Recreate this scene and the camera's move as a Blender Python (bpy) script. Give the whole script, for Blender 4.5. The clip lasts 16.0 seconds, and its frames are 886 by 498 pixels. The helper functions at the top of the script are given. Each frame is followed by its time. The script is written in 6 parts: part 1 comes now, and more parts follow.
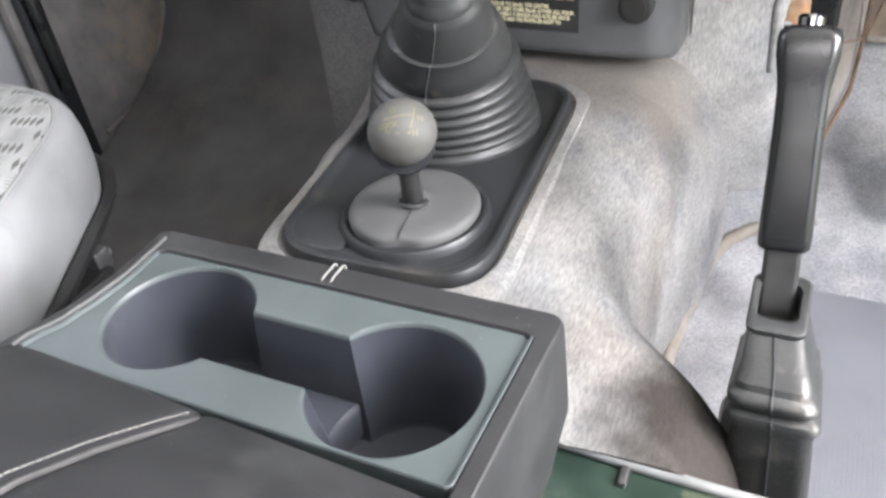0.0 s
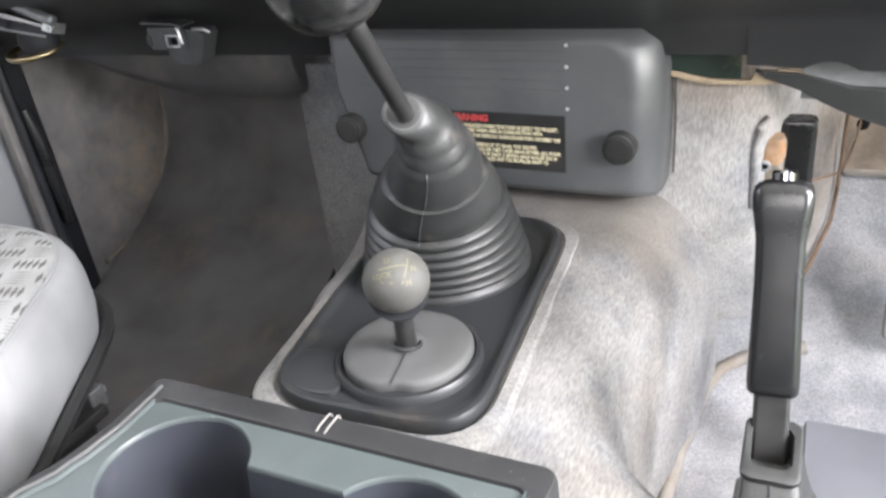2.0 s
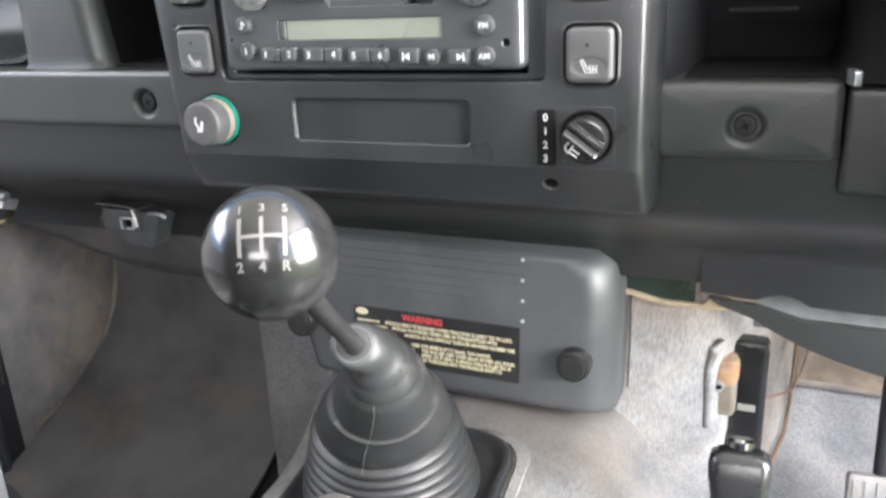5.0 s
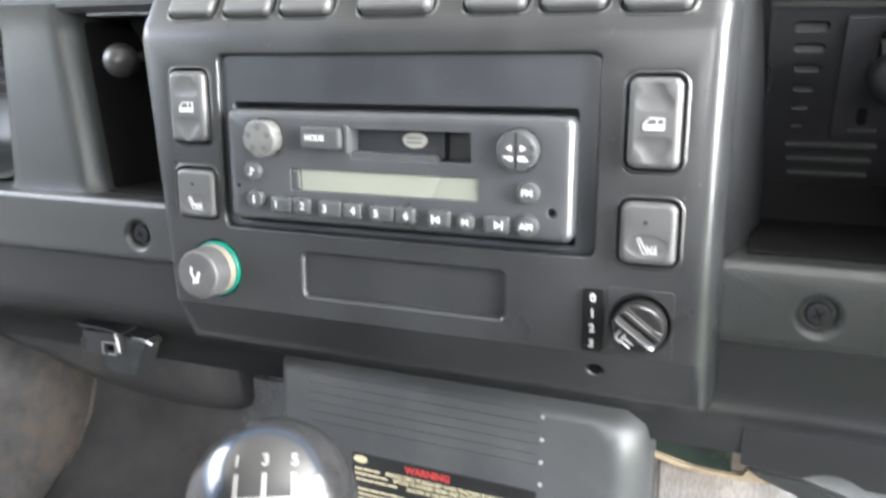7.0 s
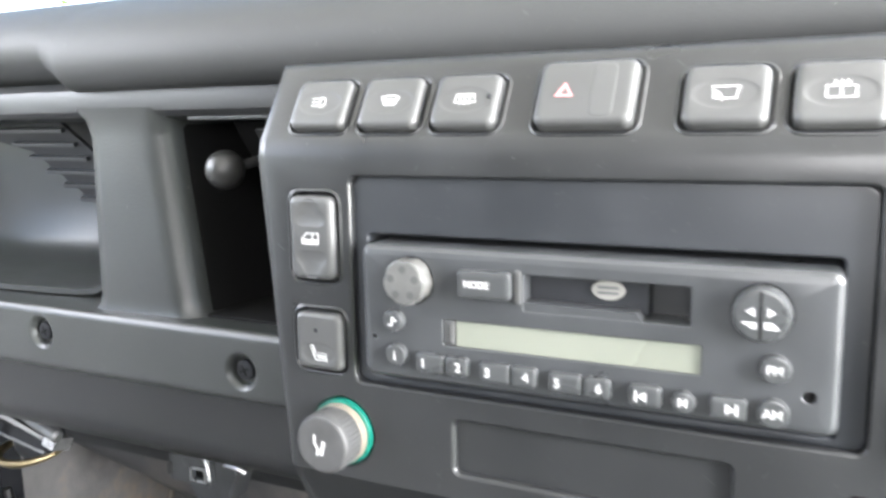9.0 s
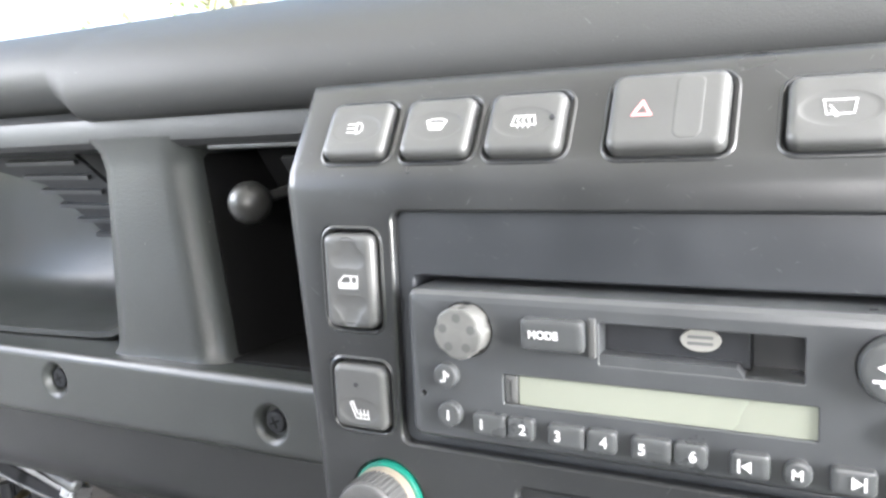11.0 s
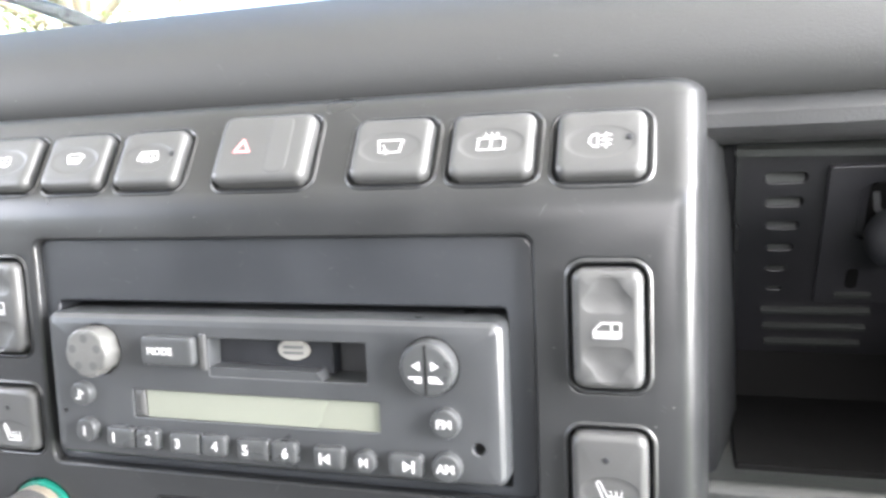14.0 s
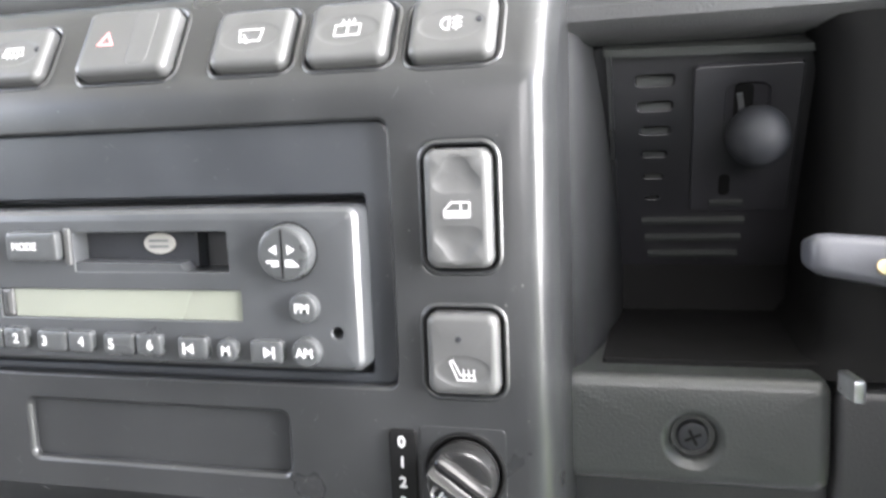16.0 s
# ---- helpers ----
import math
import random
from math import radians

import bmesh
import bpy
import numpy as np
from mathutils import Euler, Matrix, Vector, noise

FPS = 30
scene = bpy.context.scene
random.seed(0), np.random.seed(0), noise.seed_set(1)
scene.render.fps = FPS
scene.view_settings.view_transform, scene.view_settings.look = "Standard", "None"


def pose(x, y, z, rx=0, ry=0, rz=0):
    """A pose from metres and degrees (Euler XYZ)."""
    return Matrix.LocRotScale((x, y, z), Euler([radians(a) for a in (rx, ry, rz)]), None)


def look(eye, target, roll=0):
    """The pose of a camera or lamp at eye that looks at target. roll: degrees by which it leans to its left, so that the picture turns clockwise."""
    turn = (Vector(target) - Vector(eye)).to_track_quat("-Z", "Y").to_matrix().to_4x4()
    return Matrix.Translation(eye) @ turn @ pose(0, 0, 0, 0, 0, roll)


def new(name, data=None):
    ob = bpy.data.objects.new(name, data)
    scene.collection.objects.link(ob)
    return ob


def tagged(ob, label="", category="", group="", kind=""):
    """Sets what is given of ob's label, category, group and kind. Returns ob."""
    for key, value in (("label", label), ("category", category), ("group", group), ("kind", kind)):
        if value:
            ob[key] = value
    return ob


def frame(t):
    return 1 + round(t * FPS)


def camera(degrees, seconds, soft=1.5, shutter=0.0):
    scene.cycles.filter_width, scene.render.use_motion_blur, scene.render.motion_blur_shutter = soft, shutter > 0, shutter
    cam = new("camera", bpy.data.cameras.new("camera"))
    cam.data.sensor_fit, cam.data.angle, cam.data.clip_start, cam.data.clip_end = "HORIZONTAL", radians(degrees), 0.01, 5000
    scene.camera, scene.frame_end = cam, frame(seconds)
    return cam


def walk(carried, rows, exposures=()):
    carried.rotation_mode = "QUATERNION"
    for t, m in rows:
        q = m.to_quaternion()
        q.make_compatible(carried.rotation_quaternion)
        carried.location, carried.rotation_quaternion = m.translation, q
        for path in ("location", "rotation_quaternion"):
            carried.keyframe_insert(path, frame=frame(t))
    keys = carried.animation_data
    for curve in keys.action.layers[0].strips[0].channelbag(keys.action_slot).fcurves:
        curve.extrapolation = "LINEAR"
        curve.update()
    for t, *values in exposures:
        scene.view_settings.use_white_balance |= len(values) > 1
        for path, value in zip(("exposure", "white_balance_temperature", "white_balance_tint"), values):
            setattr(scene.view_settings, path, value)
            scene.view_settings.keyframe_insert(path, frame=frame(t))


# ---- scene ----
cam = camera(57.6, 16.0, soft=2.7, shutter=0.5)
PATH = [
    (0, (0.226, -0.471, 0.84), (-0.544, 0.961, -0.325), -7.6),
    (0.5, (0.227, -0.469, 0.847), (-0.549, 1.012, -0.251), -8.0),
    (1, (0.228, -0.468, 0.854), (-0.556, 1.049, -0.186), -8.2),
    (1.5, (0.23, -0.467, 0.858), (-0.562, 1.08, -0.131), -7.9),
    (2, (0.229, -0.467, 0.864), (-0.566, 1.112, -0.072), -7.3),
    (2.5, (0.23, -0.466, 0.87), (-0.563, 1.137, -0.025), -6.9),
    (3, (0.231, -0.463, 0.877), (-0.551, 1.178, 0.043), -6.6),
    (3.5, (0.233, -0.462, 0.884), (-0.535, 1.216, 0.111), -6.2),
    (4, (0.232, -0.456, 0.889), (-0.526, 1.243, 0.156), -5.5),
    (4.2, (0.23, -0.449, 0.895), (-0.516, 1.263, 0.181), -4.7),
    (6.3, (0.2, -0.397, 0.929), (-0.506, 1.397, 0.398), -1.0),
    (6.5, (0.195, -0.39, 0.931), (-0.498, 1.415, 0.419), -0.8),
    (7, (0.178, -0.368, 0.948), (-0.545, 1.443, 0.503), -0.0),
    (7.5, (0.153, -0.352, 0.952), (-0.613, 1.455, 0.566), 0.4),
    (8, (0.129, -0.333, 0.967), (-0.657, 1.468, 0.596), 0.3),
    (8.5, (0.109, -0.315, 0.974), (-0.683, 1.481, 0.592), -1.0),
    (9, (0.092, -0.299, 0.979), (-0.779, 1.472, 0.655), -1.1),
    (9.2, (0.077, -0.293, 0.986), (-0.772, 1.484, 0.636), -1.4),
    (11.3, (0.06, -0.265, 0.982), (-0.86, 1.491, 0.718), -2.5),
    (11.5, (0.065, -0.265, 0.981), (-0.832, 1.506, 0.734), -2.3),
    (12, (0.08, -0.266, 0.985), (-0.754, 1.537, 0.752), -1.9),
    (12.5, (0.097, -0.266, 0.985), (-0.666, 1.569, 0.755), -1.9),
    (13, (0.117, -0.266, 0.986), (-0.57, 1.596, 0.743), -2.3),
    (13.5, (0.137, -0.264, 0.983), (-0.507, 1.615, 0.75), -2.2),
    (14, (0.159, -0.263, 0.981), (-0.438, 1.632, 0.756), -2.3),
    (14.5, (0.173, -0.26, 0.973), (-0.396, 1.644, 0.745), -2.2),
    (15, (0.182, -0.26, 0.967), (-0.364, 1.65, 0.735), -1.7),
    (15.5, (0.19, -0.259, 0.958), (-0.339, 1.654, 0.712), -2.0),
    (16, (0.196, -0.26, 0.946), (-0.319, 1.653, 0.677), -2.2),
]
walk(cam, [(t, look(eye, target, roll)) for t, eye, target, roll in PATH],
     exposures=[(0.0, 2.02, 6450, 14), (2.5, 2.20, 6480, 14), (4.0, 2.28, 6480, 14), (7.0, 2.74, 6330, 12), (9.0, 2.92, 6350, 12), (12.5, 3.04, 6420, 13), (14.5, 2.88, 6390, 14), (16.0, 2.86, 6390, 14)])

from mathutils.geometry import delaunay_2d_cdt

# ---- world, sun, window light, rear fill ----
world = bpy.data.worlds.new("sky")
scene.world = world
world.use_nodes = True
wn = world.node_tree
sky = wn.nodes.new("ShaderNodeTexSky")
sky.sky_type, sky.sun_disc = "NISHITA", False
sky.sun_elevation, sky.sun_rotation = radians(50), radians(120)
wn.links.new(sky.outputs[0], wn.nodes["Background"].inputs[0])
wn.nodes["Background"].inputs[1].default_value = 0.15

sun_data = bpy.data.lights.new("sun", "SUN")
sun_data.energy, sun_data.angle, sun_data.color = 5.0, radians(12), (1.0, 0.95, 0.87)
sun_lamp = new("sun", sun_data)
sun_lamp.matrix_world = look((6, 3, 9), (0, 0.5, 0))


def area_light(name, eye, target, width, height, watts, color=(1.0, 0.985, 0.965)):
    """Area lamp: sky light at an opening of the cabin, and the added rear fill."""
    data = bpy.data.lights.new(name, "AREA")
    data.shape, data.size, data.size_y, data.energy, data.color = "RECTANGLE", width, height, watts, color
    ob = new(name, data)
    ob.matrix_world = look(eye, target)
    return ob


area_light("driver_door_light", (0.86, -0.04, 1.09), (0.10, 0.03, 1.22), 0.66, 0.68, 22.5)
area_light("passenger_window_light", (-0.80, -0.25, 1.24), (0.0, -0.2, 1.50), 0.7, 0.40, 2.3)
# added fill from behind; the rear wall has no window
area_light("rear_window_light", (0.40, -1.60, 1.25), (0.30, -0.5, 1.75), 0.8, 0.42, 5.0)

# ---- materials ----


def material(name, color, rough=0.5, metal=0.0, vary=0.25, scale=40.0, bump=0.15, fine=900.0, dirt=None, dirt_scale=9.0, dirt_at=0.6,
             coat=0.0, spec=0.5, rough_vary=0.12, fleck=0.0, dirt_rough=0.65, scratch=0.0):
    """A surface with fine relief, slow changes of tone and, where given, patches of dirt."""
    m = bpy.data.materials.new(name)
    m.use_nodes = True
    nt = m.node_tree
    b = nt.nodes["Principled BSDF"]
    link = nt.links.new
    co = nt.nodes.new("ShaderNodeTexCoord")
    slow = nt.nodes.new("ShaderNodeTexNoise")
    slow.inputs["Scale"].default_value, slow.inputs["Detail"].default_value = scale, 6
    link(co.outputs["Object"], slow.inputs["Vector"])
    ramp = nt.nodes.new("ShaderNodeMapRange")
    ramp.inputs[1].default_value, ramp.inputs[2].default_value = 0.3, 0.7
    ramp.inputs[3].default_value, ramp.inputs[4].default_value = 1 - vary, 1 + vary
    link(slow.outputs["Fac"], ramp.inputs[0])
    mul = nt.nodes.new("ShaderNodeVectorMath")
    mul.operation = "SCALE"
    mul.inputs[0].default_value = color
    link(ramp.outputs[0], mul.inputs["Scale"])
    out = mul.outputs[0]
    if dirt:
        patch = nt.nodes.new("ShaderNodeTexNoise")
        patch.inputs["Scale"].default_value, patch.inputs["Detail"].default_value, patch.inputs["Roughness"].default_value = dirt_scale, 8, dirt_rough
        link(co.outputs["Object"], patch.inputs["Vector"])
        edge = nt.nodes.new("ShaderNodeMapRange")
        edge.inputs[1].default_value, edge.inputs[2].default_value = dirt_at, dirt_at + (0.16 if dirt_rough > 0.6 else 0.26)
        edge.inputs[4].default_value = 0.75
        link(patch.outputs["Fac"], edge.inputs[0])
        mix = nt.nodes.new("ShaderNodeMix")
        mix.data_type = "RGBA"
        link(edge.outputs[0], mix.inputs["Factor"])
        link(out, mix.inputs["A"])
        mix.inputs["B"].default_value = (*dirt, 1)
        out = mix.outputs["Result"]
    if fleck:
        specks = nt.nodes.new("ShaderNodeTexNoise")
        specks.inputs["Scale"].default_value, specks.inputs["Detail"].default_value = 420, 2
        link(co.outputs["Object"], specks.inputs["Vector"])
        cut = nt.nodes.new("ShaderNodeMapRange")
        cut.inputs[1].default_value, cut.inputs[2].default_value, cut.inputs[4].default_value = 0.755, 0.80, fleck
        link(specks.outputs["Fac"], cut.inputs[0])
        dust = nt.nodes.new("ShaderNodeMix")
        dust.data_type = "RGBA"
        link(cut.outputs[0], dust.inputs["Factor"])
        link(out, dust.inputs["A"])
        dust.inputs["B"].default_value = (0.30, 0.29, 0.27, 1)
        out = dust.outputs["Result"]
    if scratch:
        # short hairlines, in two directions
        for turn, seed in ((0.55, 0.0), (-0.9, 7.3)):
            lay, hair, cut, mark = (nt.nodes.new("ShaderNode" + k) for k in ("Mapping", "TexNoise", "MapRange", "Mix"))
            lay.vector_type = "TEXTURE"
            lay.inputs["Rotation"].default_value, lay.inputs["Location"].default_value = (0, turn, 0), (seed, seed, seed)
            lay.inputs["Scale"].default_value = (0.0005, 0.007, 0.007)
            hair.inputs["Scale"].default_value, hair.inputs["Detail"].default_value = 1.0, 1
            cut.inputs[1].default_value, cut.inputs[2].default_value, cut.inputs[4].default_value = 0.765, 0.82, scratch
            mark.data_type = "RGBA"
            link(co.outputs["Object"], lay.inputs["Vector"])
            link(lay.outputs[0], hair.inputs["Vector"])
            link(hair.outputs["Fac"], cut.inputs[0])
            link(cut.outputs[0], mark.inputs["Factor"])
            link(out, mark.inputs["A"])
            mark.inputs["B"].default_value = (0.28, 0.28, 0.28, 1)
            out = mark.outputs["Result"]
    link(out, b.inputs["Base Color"])
    rr = nt.nodes.new("ShaderNodeMapRange")
    rr.inputs[3].default_value, rr.inputs[4].default_value = max(0.03, rough - rough_vary), min(1, rough + rough_vary)
    link(slow.outputs["Fac"], rr.inputs[0])
    link(rr.outputs[0], b.inputs["Roughness"])
    b.inputs["Metallic"].default_value = metal
    b.inputs["Coat Weight"].default_value = coat
    b.inputs["Specular IOR Level"].default_value = spec
    if bump:
        grain = nt.nodes.new("ShaderNodeTexNoise")
        grain.inputs["Scale"].default_value, grain.inputs["Detail"].default_value = fine, 3
        link(co.outputs["Object"], grain.inputs["Vector"])
        bp = nt.nodes.new("ShaderNodeBump")
        bp.inputs["Strength"].default_value, bp.inputs["Distance"].default_value = bump, 0.0006
        link(grain.outputs["Fac"], bp.inputs["Height"])
        link(bp.outputs[0], b.inputs["Normal"])
    return m


console_mat = material("console_plastic", (0.017, 0.0178, 0.0184), 0.33, vary=0.16, scale=25, bump=0.05, fine=520, fleck=0.30, scratch=0.22, rough_vary=0.16)
surround_mat = material("surround_plastic", (0.021, 0.023, 0.026), 0.36, vary=0.18, scale=20, bump=0.03, fine=520, fleck=0.35, scratch=0.22, rough_vary=0.16)
dash_mat = material("dash_plastic", (0.0155, 0.0162, 0.017), 0.44, vary=0.15, scale=12, bump=0.3, fine=900, fleck=0.45)
rail_mat = material("rail_plastic", (0.030, 0.0325, 0.0315), 0.36, vary=0.12, scale=18, bump=0.38, fine=800, fleck=0.45)
pad_mat = material("pad_vinyl", (0.031, 0.032, 0.032), 0.62, spec=0.35, vary=0.10, scale=6, bump=0.25, fine=1200, fleck=0.45, scratch=0.10)
dark_mat = material("dark_plastic", (0.016, 0.017, 0.0195), 0.55, spec=0.25, vary=0.2, scale=15, bump=0.2)
switch_mat = material("switch_plastic", (0.049, 0.0495, 0.049), 0.42, vary=0.08, scale=60, bump=0.05)
dish_mat = material("switch_dish", (0.052, 0.0525, 0.052), 0.45, vary=0.08, scale=60, bump=0.05)
radio_mat = material("radio_plastic", (0.036, 0.038, 0.040), 0.32, vary=0.1, scale=40, bump=0.04)
button_mat = material("radio_button", (0.041, 0.043, 0.044), 0.30, vary=0.1, scale=80, bump=0.03)
grey_knob_mat = material("grey_knob", (0.078, 0.078, 0.075), 0.38, vary=0.15, scale=120, bump=0.08)
white_mat = material("white_print", (0.42, 0.42, 0.42), 0.5, vary=0.04, bump=0)
dim_mat = material("grey_print", (0.115, 0.11, 0.107), 0.5, vary=0.04, bump=0)
red_mat = material("red_print", (0.45, 0.05, 0.05), 0.5, vary=0.05, bump=0)
pale_red_mat = material("pale_red_print", (0.55, 0.22, 0.22), 0.5, vary=0.05, bump=0)
cream_mat = material("cream_print", (0.52, 0.47, 0.31), 0.55, vary=0.12, scale=200, bump=0)
black_label_mat = material("label_black", (0.018, 0.018, 0.018), 0.45, vary=0.2, bump=0.02)
display_mat = material("liquid_crystal", (0.155, 0.163, 0.135), 0.3, vary=0.05, scale=15, bump=0, coat=0.3)
# near-black for black parts; also put in for shade in holes and recesses
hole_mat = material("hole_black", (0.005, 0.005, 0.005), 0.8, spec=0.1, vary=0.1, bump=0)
ring_mat = material("lighter_ring_green", (0.006, 0.10, 0.072), 0.25, vary=0.1, bump=0)
tan_ring_mat = material("lighter_collar", (0.16, 0.14, 0.11), 0.35, vary=0.2, bump=0.02)
fuse_mat = material("fuse_cover_plastic", (0.062, 0.065, 0.067), 0.43, spec=0.7, dirt=(0.092, 0.093, 0.092), dirt_scale=11, dirt_at=0.50, vary=0.12, scale=14, bump=0.15, fine=1200, fleck=0.45)
rubber_mat = material("gaiter_rubber", (0.024, 0.025, 0.025), 0.42, vary=0.18, scale=22, bump=0.45, fine=420, dirt=(0.13, 0.12, 0.105), dirt_scale=30, dirt_at=0.60, fleck=0.35)
plate_mat = material("plate_rubber", (0.022, 0.0235, 0.025), 0.42, spec=0.35, vary=0.2, scale=20, bump=0.1, fine=700, dirt=(0.060, 0.055, 0.048), dirt_scale=26, dirt_at=0.58, fleck=0.3)
disc_mat = material("transfer_gaiter_rubber", (0.064, 0.065, 0.065), 0.68, dirt=(0.084, 0.082, 0.077), dirt_scale=24, dirt_at=0.58, vary=0.16, scale=20, bump=0.1, fine=700)
worn_knob_mat = material("worn_knob", (0.057, 0.0565, 0.052), 0.72, vary=0.18, scale=70, bump=0.35, fine=420, dirt=(0.048, 0.046, 0.041), dirt_scale=60, dirt_at=0.54)
engraved_mat = material("faded_engraving", (0.115, 0.108, 0.070), 0.7, vary=0.2, bump=0)
gloss_black_mat = material("gear_knob_gloss", (0.012, 0.012, 0.012), 0.20, vary=0.2, bump=0.0, coat=0.25, rough_vary=0.06)
knob_low_mat = material("gear_knob_satin", (0.020, 0.020, 0.019), 0.34, vary=0.2, bump=0.05)
lever_mat = material("lever_paint", (0.020, 0.020, 0.020), 0.42, vary=0.3, scale=60, bump=0.1)
grip_mat = material("handbrake_grip", (0.011, 0.0115, 0.012), 0.25, dirt=(0.019, 0.019, 0.019), dirt_scale=20, dirt_at=0.50, dirt_rough=0.4, vary=0.2, scale=30, bump=0.04, fine=500)
chrome_mat = material("chrome", (0.34, 0.34, 0.345), 0.14, 1.0, vary=0.05, bump=0, rough_vary=0.05)
edging_mat = material("edging_cloth", (0.18, 0.163, 0.14), 0.8, vary=0.25, scale=50, bump=0.3, dirt=(0.10, 0.075, 0.05), dirt_scale=25, dirt_at=0.52)
badge_mat = material("badge_enamel", (0.20, 0.195, 0.18), 0.4, vary=0.1, bump=0)
seam_mat = material("seam_vinyl", (0.045, 0.044, 0.043), 0.6, vary=0.3, scale=80, bump=0.2)
pedal_mat = material("pedal_rubber", (0.20, 0.195, 0.19), 0.6, vary=0.2, scale=40, bump=0.2, dirt=(0.13, 0.11, 0.09), dirt_scale=30, dirt_at=0.55)
lighter_mat = material("lighter_knob", (0.052, 0.052, 0.052), 0.40, vary=0.2, scale=120, bump=0.1)
band_mat = material("band_plastic", (0.040, 0.041, 0.042), 0.46, vary=0.15, scale=18, bump=0.5, fine=900)
cord_mat = material("brown_cord", (0.13, 0.085, 0.055), 0.85, vary=0.3, scale=60, bump=0.4)
button_chrome_mat = material("button_chrome", (0.17, 0.17, 0.175), 0.12, 1.0, vary=0.05, bump=0, rough_vary=0.04)
duct_mat = material("duct_plastic", (0.046, 0.045, 0.046), 0.5, vary=0.22, scale=16, bump=0.15, fine=700, dirt=(0.085, 0.078, 0.07), dirt_scale=14, dirt_at=0.54)
latch_mat = material("latch_plastic", (0.032, 0.034, 0.036), 0.36, vary=0.25, scale=60, bump=0.1, fine=600, dirt=(0.09, 0.09, 0.088), dirt_scale=70, dirt_at=0.60)
worn_steel_mat = material("worn_steel", (0.50, 0.51, 0.52), 0.30, 0.9, vary=0.25, scale=120, bump=0.1, fine=500)
tube_steel_mat = material("dull_steel", (0.20, 0.205, 0.21), 0.40, 0.7, vary=0.2, scale=70, bump=0.05)
shroud_mat = material("shroud_plastic", (0.036, 0.036, 0.041), 0.55, vary=0.2, scale=15, bump=0.25, fine=900)
vent_mat = material("vent_plastic", (0.013, 0.013, 0.015), 0.50, vary=0.2, scale=25, bump=0.2, fine=900, fleck=0.3)
slide_mat = material("slide_plastic", (0.021, 0.021, 0.024), 0.48, vary=0.2, scale=25, bump=0.2, fine=900)
worn_mat_mat = material("worn_footwell_mat", (0.102, 0.099, 0.100), 0.8, vary=0.35, scale=11, bump=0.6, fine=320, dirt=(0.150, 0.130, 0.106), dirt_scale=9, dirt_at=0.54)
brown_felt_mat = material("brown_felt", (0.175, 0.142, 0.112), 0.9, vary=0.35, scale=26, bump=0.7, fine=420, dirt=(0.10, 0.085, 0.07), dirt_scale=18, dirt_at=0.50, spec=0.1)
brass_mat = material("brass", (0.34, 0.28, 0.17), 0.4, 1.0, vary=0.2, bump=0.1)
steel_mat = material("stalk_grey", (0.034, 0.035, 0.040), 0.42, spec=0.4, vary=0.1, scale=60, bump=0.05)
rust_mat = material("rusty_steel", (0.26, 0.19, 0.13), 0.8, dirt=(0.26, 0.12, 0.045), dirt_scale=38, dirt_at=0.46, vary=0.4, scale=90, bump=0.6, fine=500)
green_mat = material("green_paint", (0.011, 0.021, 0.016), 0.32, vary=0.3, scale=30, bump=0.05, dirt=(0.10, 0.11, 0.07), dirt_scale=40, dirt_at=0.57)
trim_mat = material("edge_trim", (0.12, 0.125, 0.125), 0.5, vary=0.25, scale=50, bump=0.15)
fibre_mat = material("fibre_board", (0.30, 0.235, 0.155), 0.85, vary=0.35, scale=60, bump=0.5, fine=300)
cubby_mat = material("cubby_vinyl", (0.019, 0.0195, 0.0205), 0.58, spec=0.3, vary=0.2, scale=20, bump=0.35, fine=900, dirt=(0.040, 0.041, 0.041), dirt_scale=12, dirt_at=0.52, fleck=0.45)
tray_mat = material("tray_plastic", (0.057, 0.069, 0.070), 0.42, dirt=(0.045, 0.052, 0.052), dirt_scale=14, dirt_at=0.52, vary=0.10, scale=20, bump=0.12, fine=1400, fleck=0.45)
# darker, bluer colour than the tray, for the cups and channel floor
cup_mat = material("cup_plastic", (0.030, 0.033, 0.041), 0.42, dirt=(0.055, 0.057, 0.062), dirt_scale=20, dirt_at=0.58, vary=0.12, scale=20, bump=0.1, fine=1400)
thread_mat = material("thread", (0.17, 0.165, 0.155), 0.8, vary=0.1, bump=0.2)
vinyl_mat = material("seat_vinyl", (0.20, 0.204, 0.208), 0.58, spec=0.35, dirt=(0.165, 0.168, 0.171), dirt_scale=9, dirt_at=0.48, vary=0.12, scale=16, bump=0.2, fine=900)
seat_trim_mat = material("seat_base_plastic", (0.018, 0.0185, 0.019), 0.45, vary=0.2, scale=20, bump=0.15)
door_card_mat = material("door_card", (0.26, 0.265, 0.275), 0.55, vary=0.08, scale=12, bump=0.2)
kick_mat = material("kick_panel", (0.155, 0.149, 0.143), 0.62, vary=0.32, scale=22, bump=0.7, fine=300, dirt=(0.24, 0.20, 0.15), dirt_scale=22, dirt_at=0.60, fleck=0.35)
# dark covering; base colour taken lower still for shade beside the tunnel
footmat_mat = material("dark_floor_covering", (0.018, 0.018, 0.020), 0.85, spec=0.2, vary=0.35, scale=9, bump=0.5, fine=350, dirt=(0.034, 0.030, 0.027), dirt_scale=6, dirt_at=0.52)
headlining_mat = material("headlining", (0.55, 0.545, 0.53), 0.8, vary=0.05, scale=10, bump=0.2)
cabin_mat = material("cabin_trim", (0.07, 0.07, 0.07), 0.7, vary=0.1, scale=8, bump=0.2)


